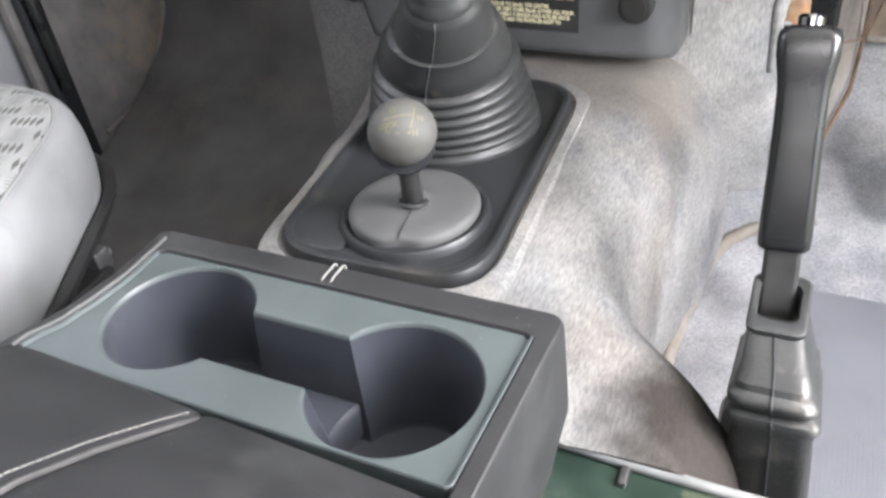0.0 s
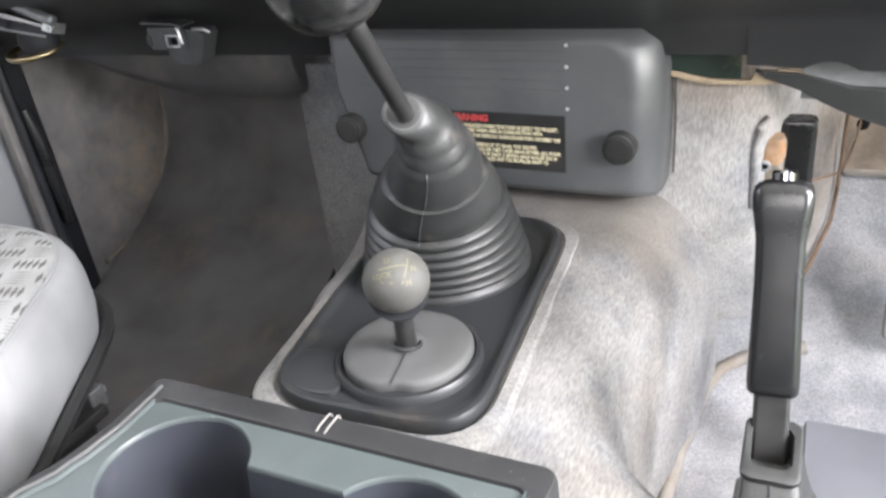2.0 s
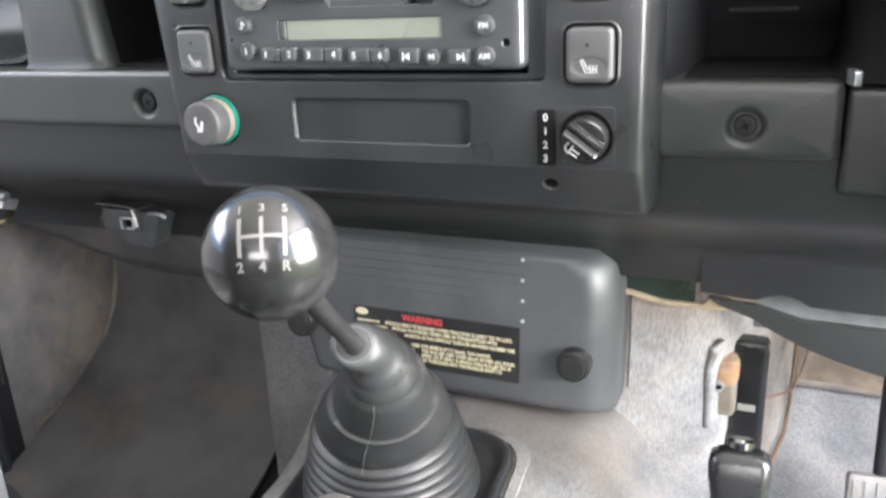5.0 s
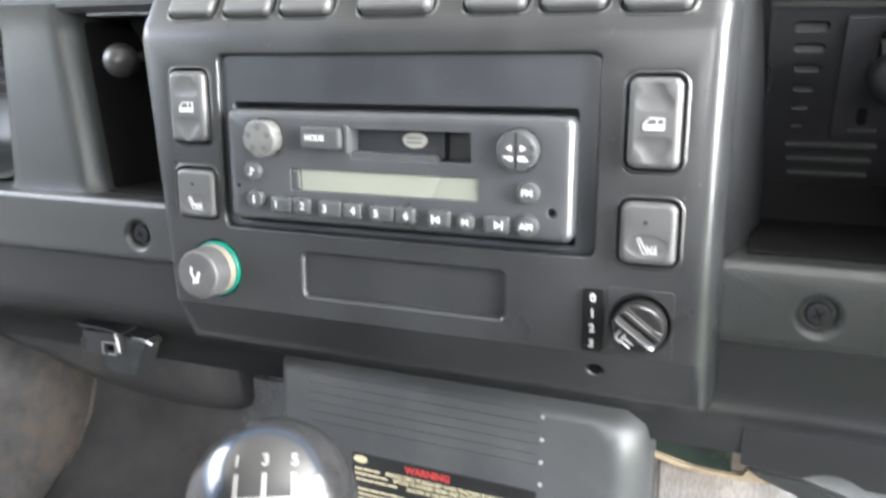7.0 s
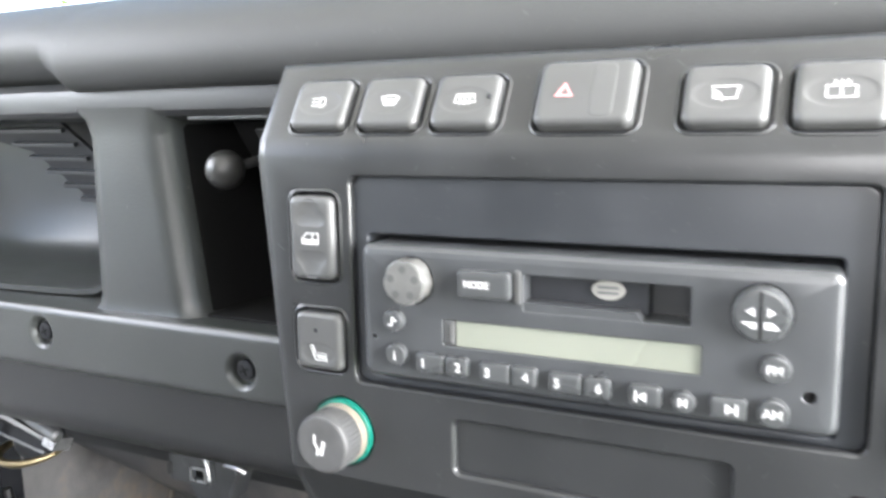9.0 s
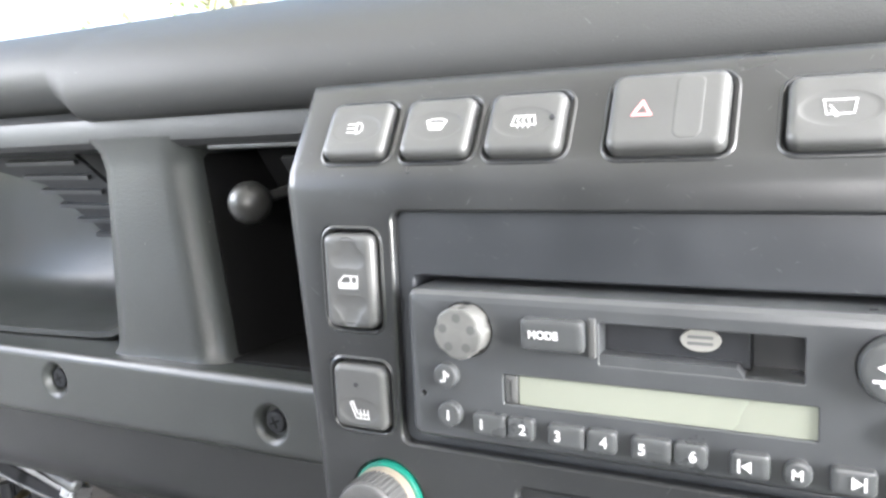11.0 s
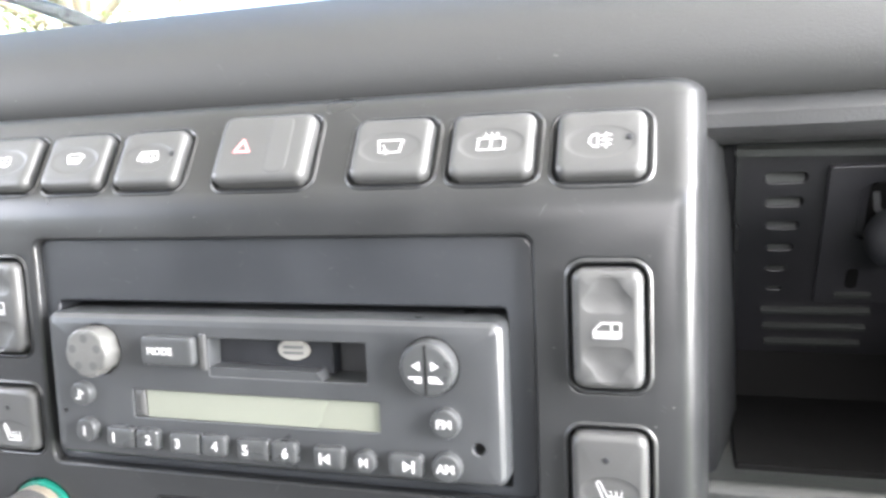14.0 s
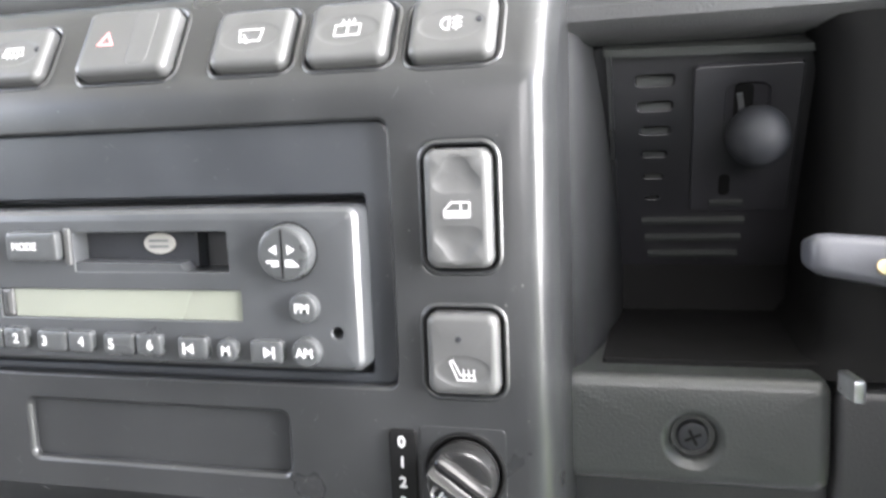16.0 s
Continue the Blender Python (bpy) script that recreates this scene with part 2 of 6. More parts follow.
def carpet_material(name, color, tan, amount, lie=(1, 1, 1)):
    """Short worn pile with brownish stains."""
    m = material(name, color, 0.95, vary=0.24, scale=15, bump=0.8, fine=700, dirt=tan, dirt_scale=6, dirt_at=amount, spec=0.1, dirt_rough=0.45)
    nt = m.node_tree
    co = nt.nodes.new("ShaderNodeTexCoord")
    pile = nt.nodes.new("ShaderNodeTexNoise")
    pile.inputs["Scale"].default_value, pile.inputs["Detail"].default_value = 430, 6
    stretch = nt.nodes.new("ShaderNodeMapping")
    stretch.inputs["Scale"].default_value = lie
    nt.links.new(co.outputs["Object"], stretch.inputs["Vector"])
    nt.links.new(stretch.outputs[0], pile.inputs["Vector"])
    b = nt.nodes["Principled BSDF"]
    src = b.inputs["Base Color"].links[0].from_socket
    mr = nt.nodes.new("ShaderNodeMapRange")
    mr.inputs[1].default_value, mr.inputs[2].default_value, mr.inputs[3].default_value, mr.inputs[4].default_value = 0.32, 0.68, 0.74, 1.16
    nt.links.new(pile.outputs["Fac"], mr.inputs[0])
    sc = nt.nodes.new("ShaderNodeVectorMath")
    sc.operation = "SCALE"
    nt.links.new(src, sc.inputs[0])
    nt.links.new(mr.outputs[0], sc.inputs["Scale"])
    # patches where the pile is rubbed cold and dark
    rub, worn, cold, mul = (nt.nodes.new("ShaderNode" + k) for k in ("TexNoise", "MapRange", "Mix", "Mix"))
    rub.inputs["Scale"].default_value, rub.inputs["Detail"].default_value, rub.inputs["Roughness"].default_value = 13, 7, 0.62
    worn.inputs[1].default_value, worn.inputs[2].default_value = 0.46, 0.66
    cold.data_type, mul.data_type, mul.blend_type = "RGBA", "RGBA", "MULTIPLY"
    cold.inputs["A"].default_value, cold.inputs["B"].default_value, mul.inputs["Factor"].default_value = (1.08, 1.08, 1.07, 1), (0.72, 0.75, 0.79, 1), 1.0
    nt.links.new(co.outputs["Object"], rub.inputs["Vector"])
    nt.links.new(rub.outputs["Fac"], worn.inputs[0])
    nt.links.new(worn.outputs[0], cold.inputs["Factor"])
    nt.links.new(sc.outputs[0], mul.inputs["A"])
    nt.links.new(cold.outputs["Result"], mul.inputs["B"])
    nt.links.new(mul.outputs["Result"], b.inputs["Base Color"])
    bp = [n for n in nt.nodes if n.type == "BUMP"][0]
    bp.inputs["Distance"].default_value = 0.0012
    return m


carpet_mat = carpet_material("tunnel_carpet", (0.176, 0.172, 0.167), (0.112, 0.092, 0.073), 0.51, (1.5, 0.35, 1.0))


def stain_or_shade(m, centre, near, far, color, grain=24, rough=0.06, most=0.92):
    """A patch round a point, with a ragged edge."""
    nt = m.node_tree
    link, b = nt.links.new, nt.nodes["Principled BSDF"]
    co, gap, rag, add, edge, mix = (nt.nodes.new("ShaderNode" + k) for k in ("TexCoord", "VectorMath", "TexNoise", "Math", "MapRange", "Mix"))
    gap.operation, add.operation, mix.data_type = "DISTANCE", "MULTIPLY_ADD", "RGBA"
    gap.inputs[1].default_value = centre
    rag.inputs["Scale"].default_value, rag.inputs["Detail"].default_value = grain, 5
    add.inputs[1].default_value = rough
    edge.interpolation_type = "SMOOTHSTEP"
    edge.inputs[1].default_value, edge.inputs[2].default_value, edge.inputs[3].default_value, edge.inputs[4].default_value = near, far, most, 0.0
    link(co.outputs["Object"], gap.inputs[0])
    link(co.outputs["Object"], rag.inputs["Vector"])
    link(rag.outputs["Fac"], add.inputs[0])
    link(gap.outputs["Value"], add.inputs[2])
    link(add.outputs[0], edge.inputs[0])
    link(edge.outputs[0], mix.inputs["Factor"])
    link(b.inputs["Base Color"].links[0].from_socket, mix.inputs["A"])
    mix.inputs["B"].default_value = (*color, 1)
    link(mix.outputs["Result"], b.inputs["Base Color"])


# oily stain by the handbrake, widened to paint in the shade of the dip
stain_or_shade(carpet_mat, (0.210, -0.150, 0.475), 0.068, 0.118, (0.014, 0.011, 0.009))
stain_or_shade(carpet_mat, (0.06, 0.20, 0.52), 0.08, 0.19, (0.200, 0.174, 0.145), 20, 0.12, 0.55)
stain_or_shade(kick_mat, (-0.678, 0.395, 0.455), 0.13, 0.31, (0.26, 0.205, 0.14), 48, 0.36, 0.75)
blue_carpet_mat = carpet_material("bulkhead_carpet", (0.295, 0.286, 0.278), (0.155, 0.115, 0.08), 0.50, (1.3, 1.3, 0.35))
toe_carpet_mat = carpet_material("toe_board_carpet", (0.250, 0.250, 0.258), (0.13, 0.105, 0.08), 0.52)
cut_edge_mat = carpet_material("carpet_cut_edge", (0.178, 0.174, 0.168), (0.13, 0.117, 0.10), 0.52)
rib_mat = material("ribbed_mat", (0.130, 0.136, 0.151), 0.7, vary=0.15, scale=12, bump=0.3, fine=500)


def fabric_material():
    """Grey seat cloth with blocks of short dashes that change direction from block to block."""
    m = material("seat_fabric", (0.235, 0.24, 0.237), 0.9, vary=0.14, scale=20, bump=0.6, fine=700, spec=0.2)
    nt = m.node_tree
    link = nt.links.new
    b = nt.nodes["Principled BSDF"]
    co = nt.nodes.new("ShaderNodeTexCoord")
    sep = nt.nodes.new("ShaderNodeSeparateXYZ")
    link(co.outputs["Object"], sep.inputs[0])

    def calc(op, a, c=0.0):
        n = nt.nodes.new("ShaderNodeMath")
        n.operation = op
        for i, v in enumerate((a, c)):
            if isinstance(v, (int, float)):
                n.inputs[i].default_value = v
            else:
                link(v, n.inputs[i])
        return n.outputs[0]

    wob = nt.nodes.new("ShaderNodeTexNoise")
    wob.inputs["Scale"].default_value = 60
    link(co.outputs["Object"], wob.inputs["Vector"])
    shake = calc("MULTIPLY", calc("SUBTRACT", wob.outputs["Fac"], 0.5), 0.05)
    # the weave runs at an angle to the cabin
    across = calc("ADD", calc("MULTIPLY", sep.outputs[0], 0.88), calc("MULTIPLY", sep.outputs[1], 0.47))
    along = calc("SUBTRACT", calc("MULTIPLY", sep.outputs[1], 0.88), calc("MULTIPLY", sep.outputs[0], 0.47))
    bx, by = calc("ADD", calc("DIVIDE", across, 0.025), shake), calc("ADD", calc("DIVIDE", along, 0.023), shake)
    odd = calc("FLOORED_MODULO", calc("ADD", calc("FLOOR", bx), calc("FLOOR", by)), 2.0)
    fx, fy = calc("FRACT", bx), calc("FRACT", by)

    def dashes(along, across, width):
        # each dash is widest at its middle
        off = calc("ABSOLUTE", calc("SUBTRACT", calc("FRACT", calc("MULTIPLY", across, 5.0)), 0.5))
        end = calc("ABSOLUTE", calc("SUBTRACT", along, 0.5))
        return calc("LESS_THAN", off, calc("MULTIPLY", calc("SUBTRACT", 0.42, end), width))

    a, c = dashes(fy, fx, 0.95), calc("MULTIPLY", dashes(fx, fy, 0.6), 0.65)
    pick = calc("ADD", calc("MULTIPLY", a, odd), calc("MULTIPLY", c, calc("SUBTRACT", 1.0, odd)))
    mix = nt.nodes.new("ShaderNodeMix")
    mix.data_type = "RGBA"
    link(pick, mix.inputs["Factor"])
    link(b.inputs["Base Color"].links[0].from_socket, mix.inputs["A"])
    mix.inputs["B"].default_value = (0.085, 0.084, 0.081, 1)
    link(mix.outputs["Result"], b.inputs["Base Color"])
    return m


# darker carpet for the trim: blue-grey tone with shade put into the colour
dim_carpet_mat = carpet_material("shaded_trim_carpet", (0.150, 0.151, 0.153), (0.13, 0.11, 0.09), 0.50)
fabric_mat = fabric_material()


def glass_material():
    """Thin clear pane: sees straight through, with a faint mirror gloss."""
    m = bpy.data.materials.new("windscreen_glass")
    m.use_nodes = True
    nt = m.node_tree
    clear, gloss, mix = (nt.nodes.new("ShaderNode" + k) for k in ("BsdfTransparent", "BsdfGlossy", "MixShader"))
    gloss.inputs["Roughness"].default_value = 0.0
    clear.inputs["Color"].default_value = (0.93, 0.96, 0.94, 1)
    mix.inputs[0].default_value = 0.008
    nt.links.new(clear.outputs[0], mix.inputs[1])
    nt.links.new(gloss.outputs[0], mix.inputs[2])
    nt.links.new(mix.outputs[0], nt.nodes["Material Output"].inputs["Surface"])
    return m


glass_mat = glass_material()
leaf_mat = material("leaves", (0.42, 0.43, 0.20), 0.6, vary=0.5, scale=6, bump=0)
bark_mat = material("bark", (0.22, 0.16, 0.10), 0.9, vary=0.4, scale=20, bump=0.8, fine=60)
grass_mat = material("grass", (0.09, 0.13, 0.04), 0.9, vary=0.4, scale=1.5, bump=0.5, fine=40)

# ---- building helpers ----
BASE = {}


def thing(name, loc, label, category, group="", kind=""):
    ob = new(name)
    ob.location = loc
    ob.empty_display_size = 0.02
    BASE[ob.name] = Matrix.Translation(loc)
    return tagged(ob, label, category, group, kind)


def part(name, bm, mat, parent=None, label="", sharp=32.0):
    """Link a bmesh, in world metres, as one mesh under a thing or a part."""
    crisp = sharp < 45 and len(bm.faces) > 12 and name not in ("lettering", "numeral", "icon", "stitch", "text_bar")
    bmesh.ops.remove_doubles(bm, verts=bm.verts, dist=1e-6)
    bmesh.ops.recalc_face_normals(bm, faces=bm.faces)
    for f in bm.faces:
        f.smooth = True
    for e in bm.edges:
        if len(e.link_faces) == 2 and e.calc_face_angle(0) > radians(sharp):
            e.smooth = False
    me = bpy.data.meshes.new(name)
    bm.to_mesh(me)
    bm.free()
    me.materials.append(mat)
    ob = new(name, me)
    if crisp:
        wn_mod = ob.modifiers.new("weighted_normal", "WEIGHTED_NORMAL")
        wn_mod.keep_sharp = True
    if parent:
        ob.parent = parent
        ob.matrix_parent_inverse = BASE.get(parent.name, Matrix.Identity(4)).inverted()
    if label:
        ob["label"] = label
    return ob


def solo(name, bm, mat, label, category, group="", kind="", sharp=32.0):
    return tagged(part(name, bm, mat, None, "", sharp), label, category, group, kind)


class Frame:
    """A flat place on a panel: u and v along it, w out of it."""

    def __init__(self, o, u, v):
        self.o, self.u, self.v = Vector(o), Vector(u).normalized(), Vector(v).normalized()
        self.w = self.u.cross(self.v).normalized()

    def __call__(self, u, v, w=0.0):
        return self.o + self.u * u + self.v * v + self.w * w

    def at(self, u, v, w=0.0, turn=0.0):
        c, s = math.cos(radians(turn)), math.sin(radians(turn))
        return Frame(self(u, v, w), self.u * c + self.v * s, self.v * c - self.u * s)


def stack(bm, loops, cap0=True, cap1=True, closed=True):
    """Skin loops of equal length, one after the other."""
    rows = [[bm.verts.new(p) for p in loop] for loop in loops]
    n = len(rows[0])
    for a, b in zip(rows, rows[1:]):
        for i in range(n if closed else n - 1):
            j = (i + 1) % n
            bm.faces.new((a[i], a[j], b[j], b[i]))
    if cap0:
        bm.faces.new(rows[0])
    if cap1:
        bm.faces.new(rows[-1])
    return rows


def rrect(u0, u1, v0, v1, r, n=4):
    """A rectangle with round corners, counter-clockwise."""
    r = max(1e-5, min(r, (u1 - u0) / 2 - 1e-5, (v1 - v0) / 2 - 1e-5))
    pts = []
    for cu, cv, a0 in ((u1 - r, v0 + r, -90), (u1 - r, v1 - r, 0), (u0 + r, v1 - r, 90), (u0 + r, v0 + r, 180)):
        for k in range(n + 1):
            a = radians(a0 + 90 * k / n)
            pts.append((cu + r * math.cos(a), cv + r * math.sin(a)))
    return pts


def circle(cu, cv, r, n=24, ry=None):
    return [(cu + r * math.cos(2 * math.pi * k / n), cv + (ry or r) * math.sin(2 * math.pi * k / n)) for k in range(n)]


def lift(fr, pts, w=0.0):
    return [fr(u, v, w) for u, v in pts]


def key(bm, fr, u0, u1, v0, v1, r, top, bevel, base=-0.004, dish=0.0):
    """A push-button body with a rounded edge."""
    def ring(o, w):
        return lift(fr, rrect(u0 + o, u1 - o, v0 + o, v1 - o, max(r - o * 0.6, 0.0006)), w)
    stack(bm, [ring(0, base), ring(0, top - bevel), ring(bevel * 0.3, top - bevel * 0.35), ring(bevel, top), ring(bevel * 2.4, top - dish)])


def puck(bm, fr, cu, cv, r, base, top, bevel, n=28, ry=None):
    k = (ry or r) - r
    stack(bm, [lift(fr, circle(cu, cv, r - o, n, r + k - o), w) for o, w in ((0, base), (0, top - bevel), (bevel * 0.3, top - bevel * 0.3), (bevel, top))])


def well(bm, fr, loop_at, depth, lip, floor=True):
    """The lip, sides and floor of a hole; loop_at(o) gives its outline drawn in by o; a lip wider than the depth makes a dish."""
    if lip > depth:
        stack(bm, [lift(fr, loop_at(lip * k), -depth * w) for k, w in ((0, 0), (0.12, 0.30), (0.3, 0.58), (0.6, 0.86), (1.0, 1.0))], cap0=False, cap1=floor)
        return
    stack(bm, [lift(fr, loop_at(o), w) for o, w in ((0, 0), (lip * 0.35, -lip * 0.12), (lip * 0.8, -lip * 0.5), (lip, -lip), (lip, -depth))], cap0=False, cap1=floor)


def inside(p, loop):
    odd = False
    for (a, b), (c, d) in zip(loop, loop[1:] + loop[:1]):
        if (b > p[1]) != (d > p[1]) and p[0] < a + (c - a) * (p[1] - b) / (d - b):
            odd = not odd
    return odd


def fill(bm, fr, loops, w=0.0):
    """A flat sheet: the first loop is its edge, the others are holes."""
    flat, edges = [], []
    for loop in loops:
        n = len(flat)
        flat += [Vector(p) for p in loop]
        edges += [(n + i, n + (i + 1) % len(loop)) for i in range(len(loop))]
    out, _, tris, _, _, _ = delaunay_2d_cdt(flat, edges, [], 0, 1e-7)
    vs = [bm.verts.new(fr(p.x, p.y, w)) for p in out]
    for t in tris:
        c = sum((out[k] for k in t), Vector((0, 0))) / 3
        if inside(c, list(loops[0])) and not any(inside(c, list(h)) for h in loops[1:]):
            bm.faces.new([vs[k] for k in t])
    bmesh.ops.delete(bm, geom=[v for v in vs if not v.link_faces], context="VERTS")


def rect_hole(u0, u1, v0, v1, r):
    return lambda o: rrect(u0 + o, u1 - o, v0 + o, v1 - o, max(r - o, 0.0008))


def round_hole(u, v, r, n=28):
    return lambda o: circle(u, v, r - o, n)


def panel(bm, fr, u0, u1, v0, v1, r, holes, thick, lip, n=4):
    """A plate with a rounded edge and holes (loop_at, depth, lip, floor)."""
    edge = rect_hole(u0, u1, v0, v1, r)
    fill(bm, fr, [rrect(u0 + lip, u1 - lip, v0 + lip, v1 - lip, max(r - lip, 0.0008), n)] + [h[0](0) for h in holes])
    def ring(o, w):
        return lift(fr, rrect(u0 + o, u1 - o, v0 + o, v1 - o, max(r - o, 0.0008), n), w)
    stack(bm, [ring(lip, 0), ring(lip * 0.5, -lip * 0.14), ring(lip * 0.14, -lip * 0.5), ring(0, -lip), ring(0, -thick)], cap0=False, cap1=True)
    for loop_at, depth, hl, floor in holes:
        well(bm, fr, loop_at, depth, hl, floor)


def prism(bm, prof, x0, x1, xs=None):
    """A profile of (y, z) drawn along x."""
    stack(bm, [[(x, y, z) for y, z in prof] for x in (xs or (x0, x1))])


def sheet(bm, rows, thick):
    """A surface from a grid of points, with thickness behind it."""
    vs = [[bm.verts.new(p) for p in row] for row in rows]
    faces = [bm.faces.new((vs[i][j], vs[i][j + 1], vs[i + 1][j + 1], vs[i + 1][j])) for i in range(len(vs) - 1) for j in range(len(vs[0]) - 1)]
    bmesh.ops.recalc_face_normals(bm, faces=faces)
    bmesh.ops.solidify(bm, geom=faces, thickness=thick)


def tube(bm, pts, r, n=14, caps=True):
    """A round bar along points; r may be one radius for each point."""
    pts = [Vector(p) for p in pts]
    loops = []
    for i, p in enumerate(pts):
        d = (pts[min(i + 1, len(pts) - 1)] - pts[max(i - 1, 0)]).normalized()
        side = d.cross(Vector((0.31, 0.17, 0.93))).normalized()
        up = d.cross(side)
        rad = r[i] if isinstance(r, (list, tuple)) else r
        loops.append([p + side * rad * math.cos(2 * math.pi * k / n) + up * rad * math.sin(2 * math.pi * k / n) for k in range(n)])
    stack(bm, loops, caps, caps)


def strokes(bm, fr, lines, width, high=0.00025):
    """Thin raised print: polylines in metres on a frame."""
    for line in lines:
        for (a, b), (c, d) in zip(line, line[1:]):
            ln = math.hypot(c - a, d - b) or 1e-9
            ex, ey = (c - a) / ln * width / 2, (d - b) / ln * width / 2
            q = [(a - ex - ey, b - ey + ex), (a - ex + ey, b - ey - ex), (c + ex + ey, d + ey - ex), (c + ex - ey, d + ey + ex)]
            stack(bm, [lift(fr, q, 0), lift(fr, q, high)], cap0=False)


def blob(bm, fr, pts, high=0.00025):
    stack(bm, [lift(fr, pts, 0), lift(fr, pts, high)], cap0=False)


def words(bm, fr, text, size, high=0.00025, bold=0.0):
    """Lettering in the built-in font, centred on the frame."""
    cu = bpy.data.curves.new("lettering", "FONT")
    cu.body, cu.size, cu.align_x, cu.align_y, cu.extrude, cu.offset = text, size, "CENTER", "CENTER", high / 2, bold
    ob = bpy.data.objects.new("lettering", cu)
    me = bpy.data.meshes.new_from_object(ob)
    me.transform(Matrix(((fr.u.x, fr.v.x, fr.w.x, fr.o.x), (fr.u.y, fr.v.y, fr.w.y, fr.o.y), (fr.u.z, fr.v.z, fr.w.z, fr.o.z), (0, 0, 0, 1))) @ Matrix.Translation((0, 0, high / 2)))
    bm.from_mesh(me)
    bpy.data.objects.remove(ob)
    bpy.data.curves.remove(cu)
    bpy.data.meshes.remove(me)


def one(build, *args, **kw):
    bm = bmesh.new()
    build(bm, *args, **kw)
    return bm


def lump(bm, x0, x1, y0, y1, z0, z1, r):
    """An upright block with all its edges rounded."""
    fr = Frame((0, 0, 0), (1, 0, 0), (0, 1, 0))
    def ring(o, z):
        return lift(fr, rrect(x0 + o, x1 - o, y0 + o, y1 - o, max(r - o, 0.0005)), z)
    stack(bm, [ring(r, z0), ring(r * 0.3, z0 + r * 0.3), ring(0, z0 + r), ring(0, z1 - r), ring(r * 0.3, z1 - r * 0.3), ring(r, z1)])


def M(*pts):
    return [(a * 0.001, b * 0.001) for a, b in pts]


# ---- dashboard ----
FACE = Frame((0, 0.004, 0), (1, 0, 0), (0, 0, 1))
SLOPE = Frame((0, 0.004, 0.966), (1, 0, 0), (0, 0.0245, 0.039))
dashboard = thing("dashboard", (0, 0.2, 0.66), "dark grey moulded plastic vehicle dashboard with open shelves", "dashboard")

# padded top
pad_prof = [(0.060, 0.998), (0.053, 1.000), (0.047, 1.006), (0.044, 1.014), (0.045, 1.023), (0.050, 1.032), (0.060, 1.0405), (0.08, 1.050), (0.11, 1.060),
            (0.15, 1.069), (0.20, 1.076), (0.24, 1.078), (0.265, 1.072), (0.27, 1.05), (0.27, 1.03), (0.20, 1.0), (0.10, 0.998)]
pad_cut = [(0.068, 1.006), (0.060, 1.010), (0.0535, 1.0145), (0.0500, 1.020), (0.0490, 1.0265)] + pad_prof[5:]
part("top_pad", one(lambda bm: stack(bm, [[(x, y, z) for y, z in prof] for x, prof in ((-0.85, pad_cut), (-0.50, pad_cut), (-0.356, pad_cut), (-0.352, [(y - 0.001, z - 0.001) for y, z in pad_cut]), (-0.338, [(y + 0.001, z + 0.0005) for y, z in pad_prof]), (-0.334, pad_prof), (-0.2, pad_prof), (0.1, pad_prof), (0.4, pad_prof), (0.85, pad_prof))])), pad_mat, dashboard, "grey padded dashboard top with a cut-back lower edge", 50)

# band below the pad and the backs of the shelves
part("upper_band", one(prism, [(0.064, 0.9825), (0.0605, 0.986), (0.0595, 0.993), (0.0605, 0.999), (0.066, 1.004), (0.22, 1.004), (0.22, 0.980), (0.075, 0.980)], -0.85, -0.146), dash_mat, dashboard)
part("upper_band", one(prism, [(0.062, 1.002), (0.0565, 0.998), (0.0535, 0.993), (0.0550, 0.988), (0.0605, 0.9845), (0.069, 0.9820), (0.080, 0.9815), (0.22, 0.9815), (0.22, 1.004)], 0.160, 0.85), band_mat, dashboard)
part("upper_band", one(prism, [(0.056, 0.990), (0.054, 0.998), (0.060, 1.003), (0.22, 1.003), (0.22, 0.985)], -0.147, 0.161), dash_mat, dashboard)
# added near-black block that puts shade at the shelf's lower back
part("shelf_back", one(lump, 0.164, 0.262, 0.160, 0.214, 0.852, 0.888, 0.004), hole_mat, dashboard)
part("shelf_back", one(prism, [(0.215, 0.80), (0.215, 1.0), (0.225, 1.0), (0.225, 0.80)], -0.85, 0.85), dark_mat, dashboard)

# pillar between the passenger shelves
def pillar(bm, xl, xr, z0, z1, lean=0.0):
    loops = []
    for z, g in ((z0 - 0.004, 0.012), (z0, 0.006), (z0 + 0.006, 0.001), (z0 + 0.014, 0.0), (z1 - 0.014, 0.0), (z1 - 0.004, 0.003), (z1 + 0.004, 0.010)):
        k = (z - z0) / (z1 - z0)
        f, a, c = 0.062 - g * 0.3, xl + lean * 0.3 * k - g, xr - lean * k + g
        loops.append([(a, 0.22, z), (a, f + 0.018, z), (a + 0.003, f + 0.008, z), (a + 0.010, f + 0.001, z), (a + 0.018, f, z), (c - 0.020, f, z), (c - 0.0135, f + 0.0010, z), (c - 0.0078, f + 0.0034, z),
                      (c - 0.0034, f + 0.0072, z), (c - 0.0008, f + 0.0120, z), (c, f + 0.017, z), (c + 0.003, 0.11, z), (c + 0.012, 0.22, z)])
    stack(bm, loops)

